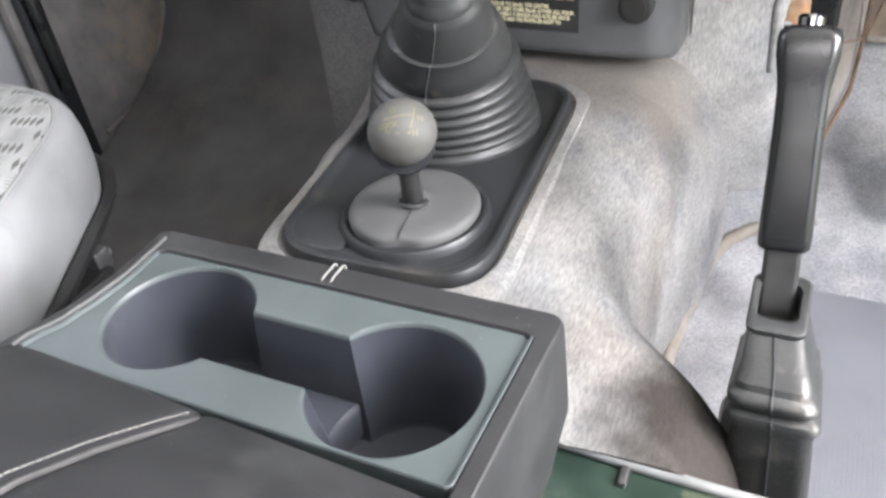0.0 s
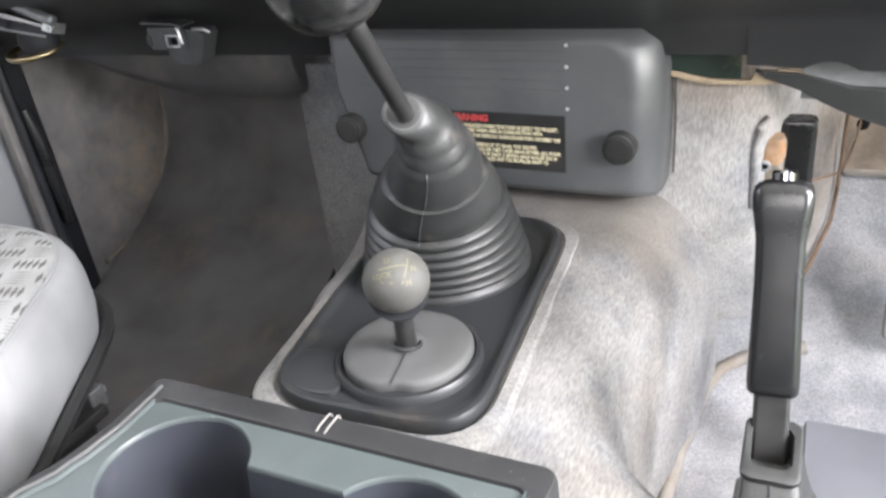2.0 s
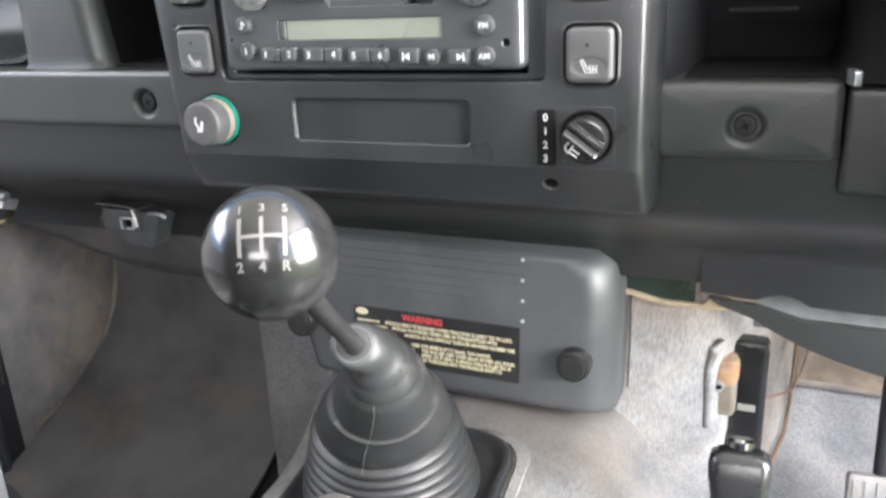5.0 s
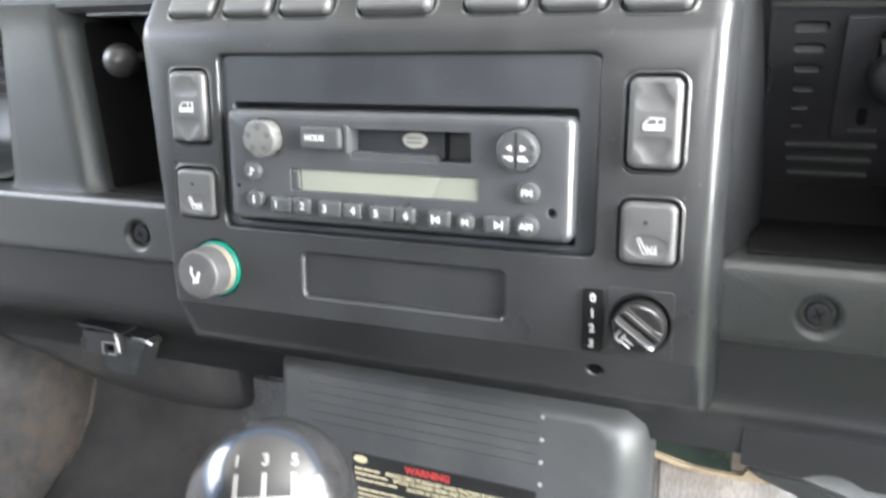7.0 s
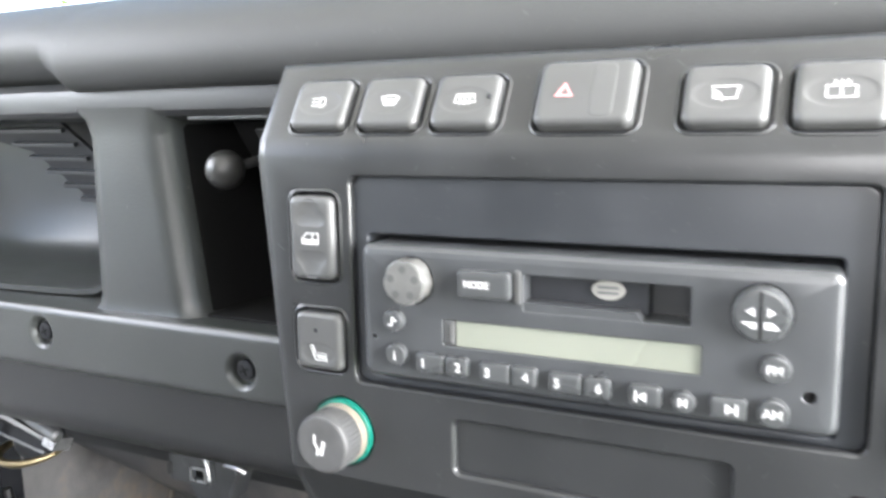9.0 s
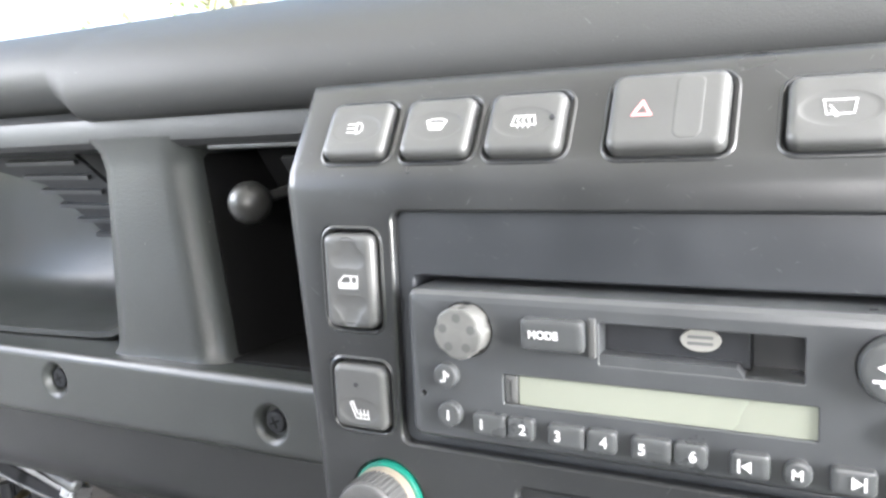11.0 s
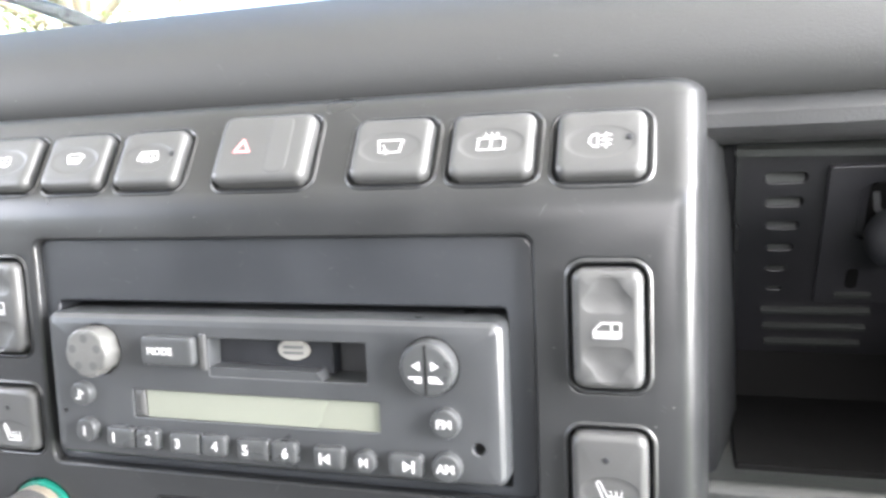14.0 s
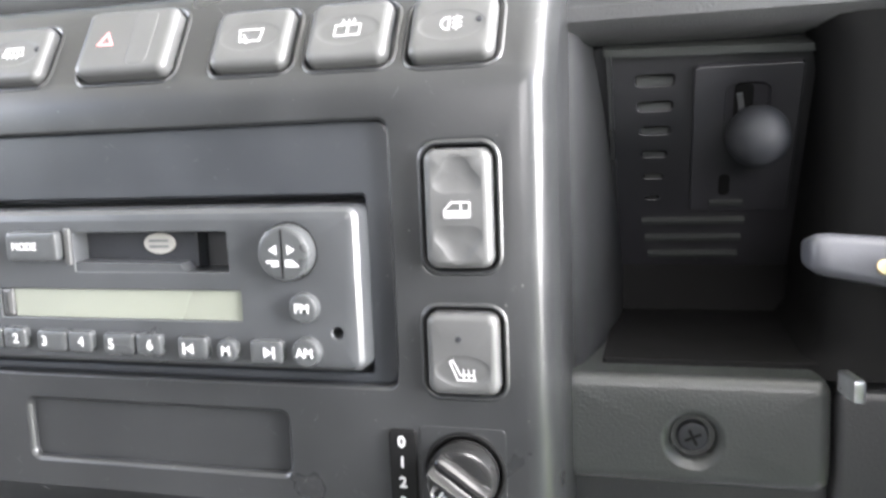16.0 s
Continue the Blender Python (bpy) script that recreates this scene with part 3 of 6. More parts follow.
part("pillar", one(pillar, -0.344, -0.254, 0.857, 0.984, 0.016), rail_mat, dashboard, "rounded grey-green pillar", 60)
def gap_liner(bm):
    # black sheet for shade inside the narrow bin, from the pillar's rounded edge back
    rows = []
    for z in (0.862, 0.90, 0.94, 0.981):
        c = -0.254 - 0.016 * (z - 0.857) / 0.127
        rows.append([(c + 0.0006, 0.0775, z), (c + 0.0016, 0.0800, z), (c + 0.0045, 0.11, z), (c + 0.0135, 0.21, z)])
    sheet(bm, rows, 0.0008)
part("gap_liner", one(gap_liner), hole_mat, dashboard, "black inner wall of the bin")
# right pillar in near-black, so the shelf's shade is in its colour
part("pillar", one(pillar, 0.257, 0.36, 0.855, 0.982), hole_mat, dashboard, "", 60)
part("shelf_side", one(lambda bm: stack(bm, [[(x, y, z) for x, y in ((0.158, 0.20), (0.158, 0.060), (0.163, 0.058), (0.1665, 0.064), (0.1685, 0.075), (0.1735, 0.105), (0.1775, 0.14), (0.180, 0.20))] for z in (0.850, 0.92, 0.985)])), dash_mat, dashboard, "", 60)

# black sheets that paint the shade on the shelf floors
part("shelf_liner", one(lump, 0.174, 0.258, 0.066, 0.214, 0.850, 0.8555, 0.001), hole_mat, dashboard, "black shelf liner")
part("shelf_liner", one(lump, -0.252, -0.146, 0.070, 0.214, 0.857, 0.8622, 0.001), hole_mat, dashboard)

part("gap_lip", one(lump, -0.254, -0.150, 0.066, 0.074, 0.9795, 0.9828, 0.0012), rail_mat, dashboard)

# shelf rails with sunk screws
RAIL = Frame((0, 0.050, 0), (1, 0, 0), (0, 0, 1))
def rail(bm, u0, u1, holes, v0, v1):
    panel(bm, RAIL, u0, u1, v0, v1, 0.006, [(round_hole(u, v, 0.0125), 0.007, 0.004, True) for u, v in holes], 0.17, 0.005)

rail_left = part("shelf_rail", one(rail, -0.85, -0.141, [(-0.211, 0.836), (-0.3795, 0.8425), (-0.62, 0.842)], 0.817, 0.860), rail_mat, dashboard, "grey-green shelf rail")
rail_right = part("shelf_rail", one(rail, 0.158, 0.258, [(0.209, 0.828)], 0.809, 0.853), rail_mat, dashboard, "textured grey shelf rail")

def screw(bm, u, v):
    puck(bm, RAIL, u, v, 0.0062, -0.007, -0.003, 0.0018, 20)

def cross(bm, u, v):
    strokes(bm, RAIL.at(u, v, -0.0031, 25), [[(-0.0028, 0), (0.0028, 0)], [(0, -0.0028), (0, 0.0028)]], 0.0011)

for rl, u, v in ((rail_left, -0.211, 0.836), (rail_left, -0.3795, 0.8425), (rail_left, -0.62, 0.842), (rail_right, 0.209, 0.828)):
    part("screw", one(screw, u, v), dark_mat, rl)
    part("screw_slot", one(cross, u, v), hole_mat, rl)

# lower panel, curving under
low_prof = [(0.062, 0.822), (0.063, 0.80), (0.064, 0.782), (0.067, 0.771), (0.076, 0.762), (0.11, 0.747), (0.16, 0.726), (0.198, 0.707), (0.214, 0.692), (0.220, 0.676), (0.222, 0.668), (0.227, 0.667), (0.229, 0.676), (0.21, 0.72), (0.12, 0.80), (0.10, 0.822)]
part("lower_panel", one(prism, low_prof, -0.85, 0.85), dash_mat, dashboard, "", 40)

# duct that hangs below the passenger side
def duct(bm):
    loops = []
    for x, d in ((-0.64, -0.006), (-0.62, -0.003), (-0.59, 0.004), (-0.56, 0.013), (-0.52, 0.023), (-0.48, 0.032), (-0.44, 0.039), (-0.40, 0.043), (-0.36, 0.045), (-0.33, 0.045), (-0.30, 0.043), (-0.282, 0.041), (-0.272, 0.036), (-0.268, 0.028)):
        loops.append([(x, 0.224, 0.690), (x, 0.226, 0.664), (x, 0.229, 0.664 - d * 0.62), (x, 0.236, 0.664 - d * 0.92), (x, 0.243, 0.661 - d), (x, 0.245, 0.659 - d * 1.04), (x, 0.251, 0.659 - d * 1.06), (x, 0.256, 0.664 - d), (x, 0.30, 0.672 - d), (x, 0.34, 0.70), (x, 0.28, 0.72)])
    stack(bm, loops)

part("duct", one(duct), duct_mat, dashboard, "black air duct under the dashboard", 60)
def cowl_skirt(bm):
    # lower edge with a shallow arch cut into it
    rows = [(0.1795, 0.6605), (0.184, 0.6600), (0.200, 0.6590), (0.222, 0.6572), (0.229, 0.6610), (0.237, 0.6632), (0.246, 0.6632), (0.254, 0.6610), (0.263, 0.6562), (0.31, 0.6545), (0.42, 0.652), (0.85, 0.650)]
    stack(bm, [[(x, 0.2120, 0.694), (x, 0.2178, 0.679), (x, 0.2184, z + 0.002), (x, 0.2196, z), (x, 0.2212, z), (x, 0.2220, z + 0.003), (x, 0.2222, 0.70)] for x, z in rows])
part("cowl_skirt", one(cowl_skirt), dash_mat, dashboard, "", 40)
def under_cover(bm):
    stack(bm, [[(x, 0.2320, h), (x, 0.2335, z + 0.004), (x, 0.2360, z), (x, 0.2400, z), (x, 0.2400, h)] for x, h, z in ((0.186, 0.651, 0.6495), (0.194, 0.650, 0.644), (0.222, 0.648, 0.634), (0.240, 0.643, 0.6235), (0.259, 0.6375, 0.6145), (0.289, 0.637, 0.604), (0.318, 0.636, 0.5965), (0.42, 0.634, 0.583), (0.85, 0.634, 0.585))])
part("under_cover", one(under_cover), rail_mat, dashboard, "dark slanted flap", 50)
part("side_panel", one(lump, 0.222, 0.85, 0.2405, 0.2445, 0.625, 0.690, 0.0015), trim_mat, dashboard, "pale grey panel behind the cowl")

# latch bracket under the passenger shelf
latch = thing("latch_bracket", (-0.345, 0.15, 0.68), "black plastic latch bracket with a square hole under the dashboard", "bracket")
LATCH = Frame((-0.3665, 0.158, 0.6945), (1, 0.0, 0.0), (0, 0.0, 1))
def latch_body(bm):
    side = ((-20, 21), (-21.5, 12), (-21, 2), (-17, -2), (-6, -5), (-1, -12), (2, -18), (8, -20), (28, -20.5), (34, -19), (38, -9), (42, 0), (47, 9), (44, 14), (20, 18))
    stack(bm, [lift(LATCH, M(*[(u * k + 1.5 * (1 - k) * 10, v * k) for u, v in side]), w) for w, k in ((-0.030, 0.96), (-0.010, 1.0), (-0.0075, 0.985), (-0.006, 0.95))])
part("body", one(latch_body), latch_mat, latch, "", 40)
part("flange", one(lambda bm: stack(bm, [lift(LATCH, M((-26, 24.5), (-25, 22), (-8, 22), (14, 20.5), (24, 18.5), (25, 20.5), (14, 23)), w) for w in (-0.030, -0.002, -0.001)])), latch_mat, latch)
part("hole_plate", one(panel, LATCH, -0.019, 0.024, -0.004, 0.0195, 0.003, [(rect_hole(0.0055, 0.0185, 0.0012, 0.0102, 0.0010), 0.006, 0.0008, True)], 0.006, 0.0012), latch_mat, latch)
part("hole_rim", one(lambda bm: strokes(bm, LATCH, [M((4.6, 0.4), (19.4, 0.4), (19.4, 11), (4.6, 11), (4.6, 0.4))], 0.0017, 0.0010)), worn_steel_mat, latch, "bright worn edge round a square hole")
# black block put in for the shade inside the square hole
part("plug", one(key, LATCH, 0.0060, 0.0180, 0.0016, 0.0098, 0.001, -0.003, 0.0004, -0.006), hole_mat, latch)
part("hinge_pin", one(tube, [LATCH(0.019, 0.0195, -0.001), LATCH(0.0225, 0.012, 0.0005), LATCH(0.0235, 0.003, 0.0005)], 0.0014, 10), worn_steel_mat, latch)
part("spring_end", one(tube, [LATCH(0.036, 0.0165, -0.004), LATCH(0.044, 0.0165, -0.004), LATCH(0.051, 0.0155, -0.004), LATCH(0.055, 0.0125, -0.006)], 0.0018, 8), worn_steel_mat, latch)
part("side_slot", one(key, LATCH, -0.0205, -0.0155, 0.001, 0.0115, 0.001, 0.0012, 0.0004, 0.0), lever_mat, latch)

# ---- centre console ----
console = thing("centre_console", (0, 0.06, 0.79), "black plastic centre console panel set in the dashboard", "console")


def console_left(z):
    return -0.1435 - 0.0125 * min(1.0, (z - 0.79) / 0.176)


LIGHTER = (-0.1115, 0.8335)
# outlines of the seven keys in the upper row
TOP_KEYS = [(-0.1362, -0.1070, 0.0090, 0.0340), (-0.1000, -0.0705, 0.0087, 0.0338), (-0.0640, -0.0343, 0.0084, 0.0338), (-0.0178, 0.0216, 0.0080, 0.0376),
            (0.0390, 0.0692, 0.0080, 0.0333), (0.0766, 0.1066, 0.0076, 0.0331), (0.1142, 0.1440, 0.0066, 0.0320)]


def console_body(bm):
    inset, low, crease = 0.007, 0.811, 0.962
    right = 0.164 - 0.012
    holes = [(rect_hole(-0.1370, -0.1080, 0.9030, 0.9482, 0.0045), 0.014, 0.0016, True), (rect_hole(-0.1365, -0.1060, 0.8603, 0.8932, 0.0045), 0.014, 0.0016, True),
             (rect_hole(0.1170, 0.1455, 0.8990, 0.9468, 0.0055), 0.014, 0.0018, True), (rect_hole(0.1160, 0.1465, 0.8555, 0.8900, 0.0055), 0.014, 0.0018, True),
             (rect_hole(-0.1045, 0.1075, 0.8575, 0.9550, 0.0050), 0.012, 0.0014, False), (rect_hole(-0.0555, 0.0640, 0.8208, 0.8492, 0.0050), 0.0035, 0.0022, True),
             (round_hole(LIGHTER[0], LIGHTER[1], 0.0178), 0.006, 0.0012, True)]
    ll, lc = console_left(low) + inset, console_left(crease) + inset
    fill(bm, FACE, [[(ll, low), (right, low), (right, crease), (lc, crease)]] + [h[0](0) for h in holes])
    for h in holes:
        well(bm, FACE, *h)
    # foot of the panel, turned under
    foot, lf = Frame((0, 0.0165, 0.789), (1, 0, 0), (0, -0.0125, 0.022)), console_left(0.789) + inset
    span = math.hypot(0.0125, 0.022)
    peep = round_hole(0.108, 0.0128, 0.0052, 20)
    fill(bm, foot, [[(lf, 0), (right, 0), (right, span), (ll, span)], peep(0)])
    well(bm, foot, peep, 0.02, 0.0012)
    v0, v1 = 0.004, 0.040
    hs = [rect_hole(a - 0.0024, b + 0.0012, c - 0.0012, d + 0.0016, 0.004) for a, b, c, d in TOP_KEYS]
    fill(bm, SLOPE, [[(lc, v0), (right, v0), (right, v1), (lc, v1)]] + [h(0) for h in hs])
    for h in hs:
        well(bm, SLOPE, h, 0.008, 0.0020)
    mid = Vector((0, 0.0052, 0.9658))
    stack(bm, [[(lc, 0.004, crease), (right, 0.004, crease)], [(lc, mid.y, mid.z), (right, mid.y, mid.z)], list(lift(SLOPE, [(lc, v0), (right, v0)]))], False, False, False)
    up = Vector((0, 0.532, 0.847))
    back = Vector((0, 1, 0))
    lft, rgt, dwn = Vector((-1, 0, 0)), Vector((1, 0, 0)), Vector((0, 0, -1))
    pts = [(foot(lf, 0), lft + dwn), (foot(right, 0), rgt + dwn), (FACE(right, low), rgt), (FACE(right, crease), rgt), (Vector((right, mid.y, mid.z)), rgt), (SLOPE(right, v0), rgt), (SLOPE(right, v1), rgt), (SLOPE(right, v1), rgt * 0.92 + up * 0.38), (SLOPE(right, v1), rgt * 0.71 + up * 0.71), (SLOPE(right, v1), rgt * 0.38 + up * 0.92), (SLOPE(right, v1), up),
           (SLOPE(lc, v1), lft + up), (SLOPE(lc, v0), lft), (Vector((lc, mid.y, mid.z)), lft), (FACE(lc, crease), lft), (FACE(ll, low), lft)]
    rings = [[p + Vector((0, o.y, o.z)) * a + rgt * (k * o.x if o.x > 0 else a * o.x) + back * b for p, o in pts]
             for a, b, k in ((0, 0, 0), (0.0022, 0.0003, 0.0026), (0.0042, 0.0010, 0.0050), (0.0058, 0.0026, 0.0070), (0.0066, 0.0048, 0.0084), (0.007, 0.0080, 0.0096), (0.007, 0.0150, 0.0108), (0.0070, 0.0162, 0.0111))]
    rings.append([Vector((q.x, 0.13, q.z)) for q in rings[-1]])
    stack(bm, rings, False, False)


part("panel", one(console_body), console_mat, console, "", 28)

SUR = Frame((0, 0.0075, 0), (1, 0, 0), (0, 0, 1))
part("radio_surround", one(panel, SUR, -0.1035, 0.1065, 0.8585, 0.9540, 0.0050, [(rect_hole(-0.0972, 0.0972, 0.8615, 0.9290, 0.003), 0.02, 0.0012, True)], 0.03, 0.0016), surround_mat, console)

scratch_mat = material("scratch", (0.085, 0.085, 0.085), 0.6, vary=0.1, bump=0)
rs = random.Random(11)
for k in range(34):
    fr, v0, v1 = (SUR, 0.932, 0.951) if k < 14 else ((FACE, 0.805, 0.855) if k < 24 else (SLOPE, 0.0005, 0.0075))
    u, v, a, ln = rs.uniform(-0.10, 0.102), rs.uniform(v0, v1), rs.uniform(-0.5, 0.9), rs.choice((0.0003, 0.0004, 0.0006, 0.0022))
    part("scratch", one(lambda bm: strokes(bm, fr, [[(u, v), (u + ln * math.cos(a), min(v + ln * math.sin(a), v1 + 0.0016))]], 0.00014, 0.00005)), scratch_mat, console)

# ---- switches ----


def thumb(a, o):
    """Outline of a finger hollow: an oval, or a soft triangle where a direction is given."""
    k = 0.17 if len(a) > 4 else 0.0
    way = radians(a[4]) if k else 0.0
    turns = [2 * math.pi * i / 36 for i in range(36)]
    return [(a[0] + (a[2] - o) * math.cos(t) * (1 + k * math.cos(3 * (t - way))), a[1] + (a[3] - o) * math.sin(t) * (1 + k * math.cos(3 * (t - way)))) for t in turns]


def switch(name, label, fr, u0, u1, v0, v1, top, icon, print_mat=white_mat, dishes=(), r=0.004, lamp=None, group="dashboard switches", iw=0.00075, hollow=0.0004, sunk=True, small=1.0):
    sw = thing(name, fr((u0 + u1) / 2, (v0 + v1) / 2, -0.006), label, "switch", group)
    def shell(bm):
        hollows = [(lambda o, a=a: thumb(a, o), hollow, 0.0056 if hollow > 0.0006 else 0.0022, True) for a in dishes]
        panel(bm, fr.at(0, 0, top), u0, u1, v0, v1, r, hollows, top + 0.012, 0.0027)
    body = part("button", one(shell), switch_mat, sw, "", 30)
    bm = bmesh.new()
    icon(bm, fr.at((u0 + u1) / 2, (v0 + v1) / 2, top + 0.0001 - (hollow if sunk else 0.0)), iw)
    mid = fr((u0 + u1) / 2, (v0 + v1) / 2, top + 0.0001 - (hollow if sunk else 0.0))
    for q in bm.verts:
        q.co = mid + (q.co - mid) * small
    part("icon", bm, print_mat, body, "white printed symbol" if print_mat is white_mat else "red printed symbol")
    part("bezel", one(lambda bm: stack(bm, [lift(fr, rrect(u0 - o, u1 + o, v0 - o, v1 + o, r + o), w) for o, w in ((0.0032, -0.0003), (0.0026, 0.0004), (0.0020, 0.0006), (0.0014, 0.0002), (0.0012, -0.0008), (0.0011, -0.004))], False, False)), console_mat, sw)
    if lamp:
        part("indicator", one(puck, fr, lamp[0], lamp[1], 0.0011, top - 0.0006, top + 0.0003, 0.0003, 12), dark_mat, body)
    return sw


def lamp_icon(bm, f, w):
    strokes(bm, f, [M((0, 3), (2, 2.6), (3.2, 1), (3.2, -1), (2, -2.6), (0, -3), (0, 3)), M((-1.2, 2.2), (-5, 2.2)), M((-1.2, 0), (-5, 0)), M((-1.2, -2.2), (-5, -2.2))], w)


def fan_icon(bm, f, w):
    strokes(bm, f, [M((-5, 2), (-2.5, 3), (2.5, 3), (5, 2), (3, -2.5), (-3, -2.5), (-5, 2)), M((0, -2.5), (0, 1))], w)
    blob(bm, f, M((-3.6, 1), (3.6, 1), (2.4, -2.2), (-2.4, -2.2)))


def screen_icon(bm, f, w):
    strokes(bm, f, [M((-5.5, -2), (-4.5, 2.5), (4.5, 2.5), (5.5, -2), (-5.5, -2)), M((-2.5, -3.2), (-2, -1), (-3, 0.5), (-2.2, 1.8)), M((0, -3.2), (0.5, -1), (-0.5, 0.5), (0.3, 1.8)), M((2.5, -3.2), (3, -1), (2, 0.5), (2.8, 1.8))], w)


def hazard_icon(bm, f, w):
    strokes(bm, f.at(-0.008, 0.0, 0), [M((-4.6, -3.4), (4.6, -3.4), (0, 4.6), (-4.6, -3.4))], w * 0.8)


def rear_wiper_icon(bm, f, w):
    strokes(bm, f, [M((-5.5, 3), (5.5, 3), (4.5, -3), (-4.5, -3), (-5.5, 3)), M((-0.5, -3.4), (-3.2, 0.4))], w)
    blob(bm, f, M((-3.5, -1.2), (-1.5, -2.4), (-0.5, -3.6), (-1.6, -4.2)))


def rear_heat_icon(bm, f, w):
    strokes(bm, f, [M((-5.5, 2), (5.5, 2), (5.5, -3.4), (-5.5, -3.4), (-5.5, 2)), M((0, 2), (0, -3.4))] + [M((u, 2), (u - 0.6, 2.9), (u + 0.5, 3.7), (u, 4.6)) for u in (-2.4, 0.0, 2.4)], w)


def fog_icon(bm, f, w):
    strokes(bm, f, [M((-1, 3), (-3, 2.6), (-4.2, 1), (-4.2, -1), (-3, -2.6), (-1, -3), (-1, 3)), M((0.6, 2.2), (4, 2.6)), M((0.6, 0), (4, 0.3)), M((0.6, -2.2), (4, -1.8)), M((2.2, 3.4), (1.7, 1), (2.7, -1), (2.2, -3.2))], w)


def door_icon(bm, f, w):
    strokes(bm, f, [M((-4.4, -0.2), (-1.8, 2.4), (4.4, 2.4), (4.4, -2.6), (-4.4, -2.6), (-4.4, -0.2)), M((1.4, 2.4), (1.4, -0.2))], w * 0.7)
    blob(bm, f, M((-4.4, -2.6), (4.4, -2.6), (4.4, -0.4), (-4.4, -0.4)))


def seat_icon(bm, f, w):
    g = f.at(-0.0002, -0.0058, 0)
    strokes(bm, g, [M((-4.2, 3.4), (-3.2, 4.0), (-2.4, 2.6), (-0.6, -1.2), (4.2, -1.2), (4.6, -3.0), (-1.6, -3.0), (-4.2, 3.4)), M((0.6, -2.8), (0.6, 0.6)), M((2.4, -2.8), (2.4, 0.6)), M((4.2, -2.8), (4.2, 0.6))], w * 0.62)


TOP = 0.0046
oval = lambda u0, u1, v0, v1: [((u0 + u1) / 2, (v0 + v1) / 2 - 0.0005, (u1 - u0) * 0.40, (v1 - v0) * 0.26)]
for nm, lb, at, icon, lampx in (
        ("lamp_switch", "grey dashboard push switch with a lamp symbol", 0, lamp_icon, None),
        ("washer_switch", "grey dashboard push switch with a windscreen washer symbol", 1, fan_icon, None),
        ("screen_heater_switch", "grey dashboard push switch with a heated windscreen symbol", 2, screen_icon, -0.0385),
        ("rear_wiper_switch", "grey dashboard push switch with a rear wiper symbol", 4, rear_wiper_icon, None),
        ("rear_heater_switch", "grey dashboard push switch with a heated rear window symbol", 5, rear_heat_icon, None),
        ("fog_lamp_switch", "grey dashboard push switch with a rear fog lamp symbol", 6, fog_icon, 0.1385)):
    u0, u1, v0, v1 = TOP_KEYS[at]
    switch(nm, lb, SLOPE, u0, u1, v0, v1, TOP, icon, dishes=oval(u0, u1, v0, v1), lamp=(lampx, (v0 + v1) / 2 + 0.001) if lampx else None, iw=0.00058, small=0.84)
hz = switch("hazard_switch", "wide grey hazard warning switch with a red triangle", SLOPE, *TOP_KEYS[3], TOP + 0.001, hazard_icon, white_mat)
part("red_triangle", one(lambda bm: strokes(bm, SLOPE.at(-0.0061, 0.0228, TOP + 0.0011), [M((-3.0, -2.5), (3.0, -2.5), (0, 2.7), (-3.0, -2.5))], 0.0010)), pale_red_mat, hz)
part("ribbed_pad", one(key, SLOPE, 0.0045, 0.0140, 0.0108, 0.0350, 0.003, TOP + 0.0012, 0.0004, TOP), dish_mat, hz)

for nm, lb, u0, u1, v0, v1, t in (("window_switch", "narrow grey electric window rocker switch", -0.1343, -0.1105, 0.9060, 0.9448, 0.0038), ("window_switch", "tall grey electric window rocker switch", 0.1198, 0.1430, 0.9025, 0.9430, 0.0045)):
    cu, cv = (u0 + u1) / 2, (v0 + v1) / 2
    switch(nm, lb, FACE, u0, u1, v0, v1, t, door_icon, dishes=[(cu, cv + 0.0108, 0.0080, 0.0066, 90), (cu, cv - 0.0108, 0.0080, 0.0066, -90)], group="window switches", hollow=0.0009, sunk=False)
for lb, u0, u1, v0, v1, t in (("grey heated seat switch with a seat symbol", -0.1338, -0.1084, 0.8630, 0.8905, 0.0034), ("square grey heated seat switch with a seat symbol", 0.1185, 0.1440, 0.8582, 0.8872, 0.0042)):
    cu, cv = (u0 + u1) / 2, (v0 + v1) / 2
    switch("seat_heater_switch", lb, FACE, u0, u1, v0, v1, t, seat_icon, dishes=[(cu, cv - 0.0055, 0.0100, 0.0056)], lamp=(cu - 0.001, cv + 0.0055), group="seat heater switches")

# cigar lighter
lighter = thing("cigar_lighter", FACE(*LIGHTER, -0.004), "grey cigar lighter knob with a green ring behind it", "lighter")
part("ring", one(puck, FACE, *LIGHTER, 0.0162, -0.006, 0.0020, 0.0015), ring_mat, lighter, "translucent green ring")
part("collar", one(puck, FACE, *LIGHTER, 0.0146, 0.0, 0.0060, 0.001), tan_ring_mat, lighter)
knob = part("knob", one(puck, FACE, *LIGHTER, 0.0138, 0.004, 0.0185, 0.0022), lighter_mat, lighter, "dull grey plastic knob")
for k in range(40):
    RIB = FACE.at(LIGHTER[0] + 0.0138 * math.cos(math.pi * k / 20), LIGHTER[1] + 0.0138 * math.sin(math.pi * k / 20), 0.0, 9 * k)
    part("rib", one(lambda bm: stack(bm, [lift(RIB, rrect(-0.0004, 0.0004, -0.0005, 0.0005, 0.0002, 1), w) for w in (0.005, 0.0160)])), switch_mat, knob)
def smoke_icon(bm):
    f = FACE.at(*LIGHTER, 0.0186)
    strokes(bm, f, [M((-3, 4), (-3.4, 1), (-1.5, -2), (-2, -4.5))], 0.0012)
    blob(bm, f, M((-0.8, -4.5), (1, -4.8), (2.6, 1.8), (1, 2.2)))
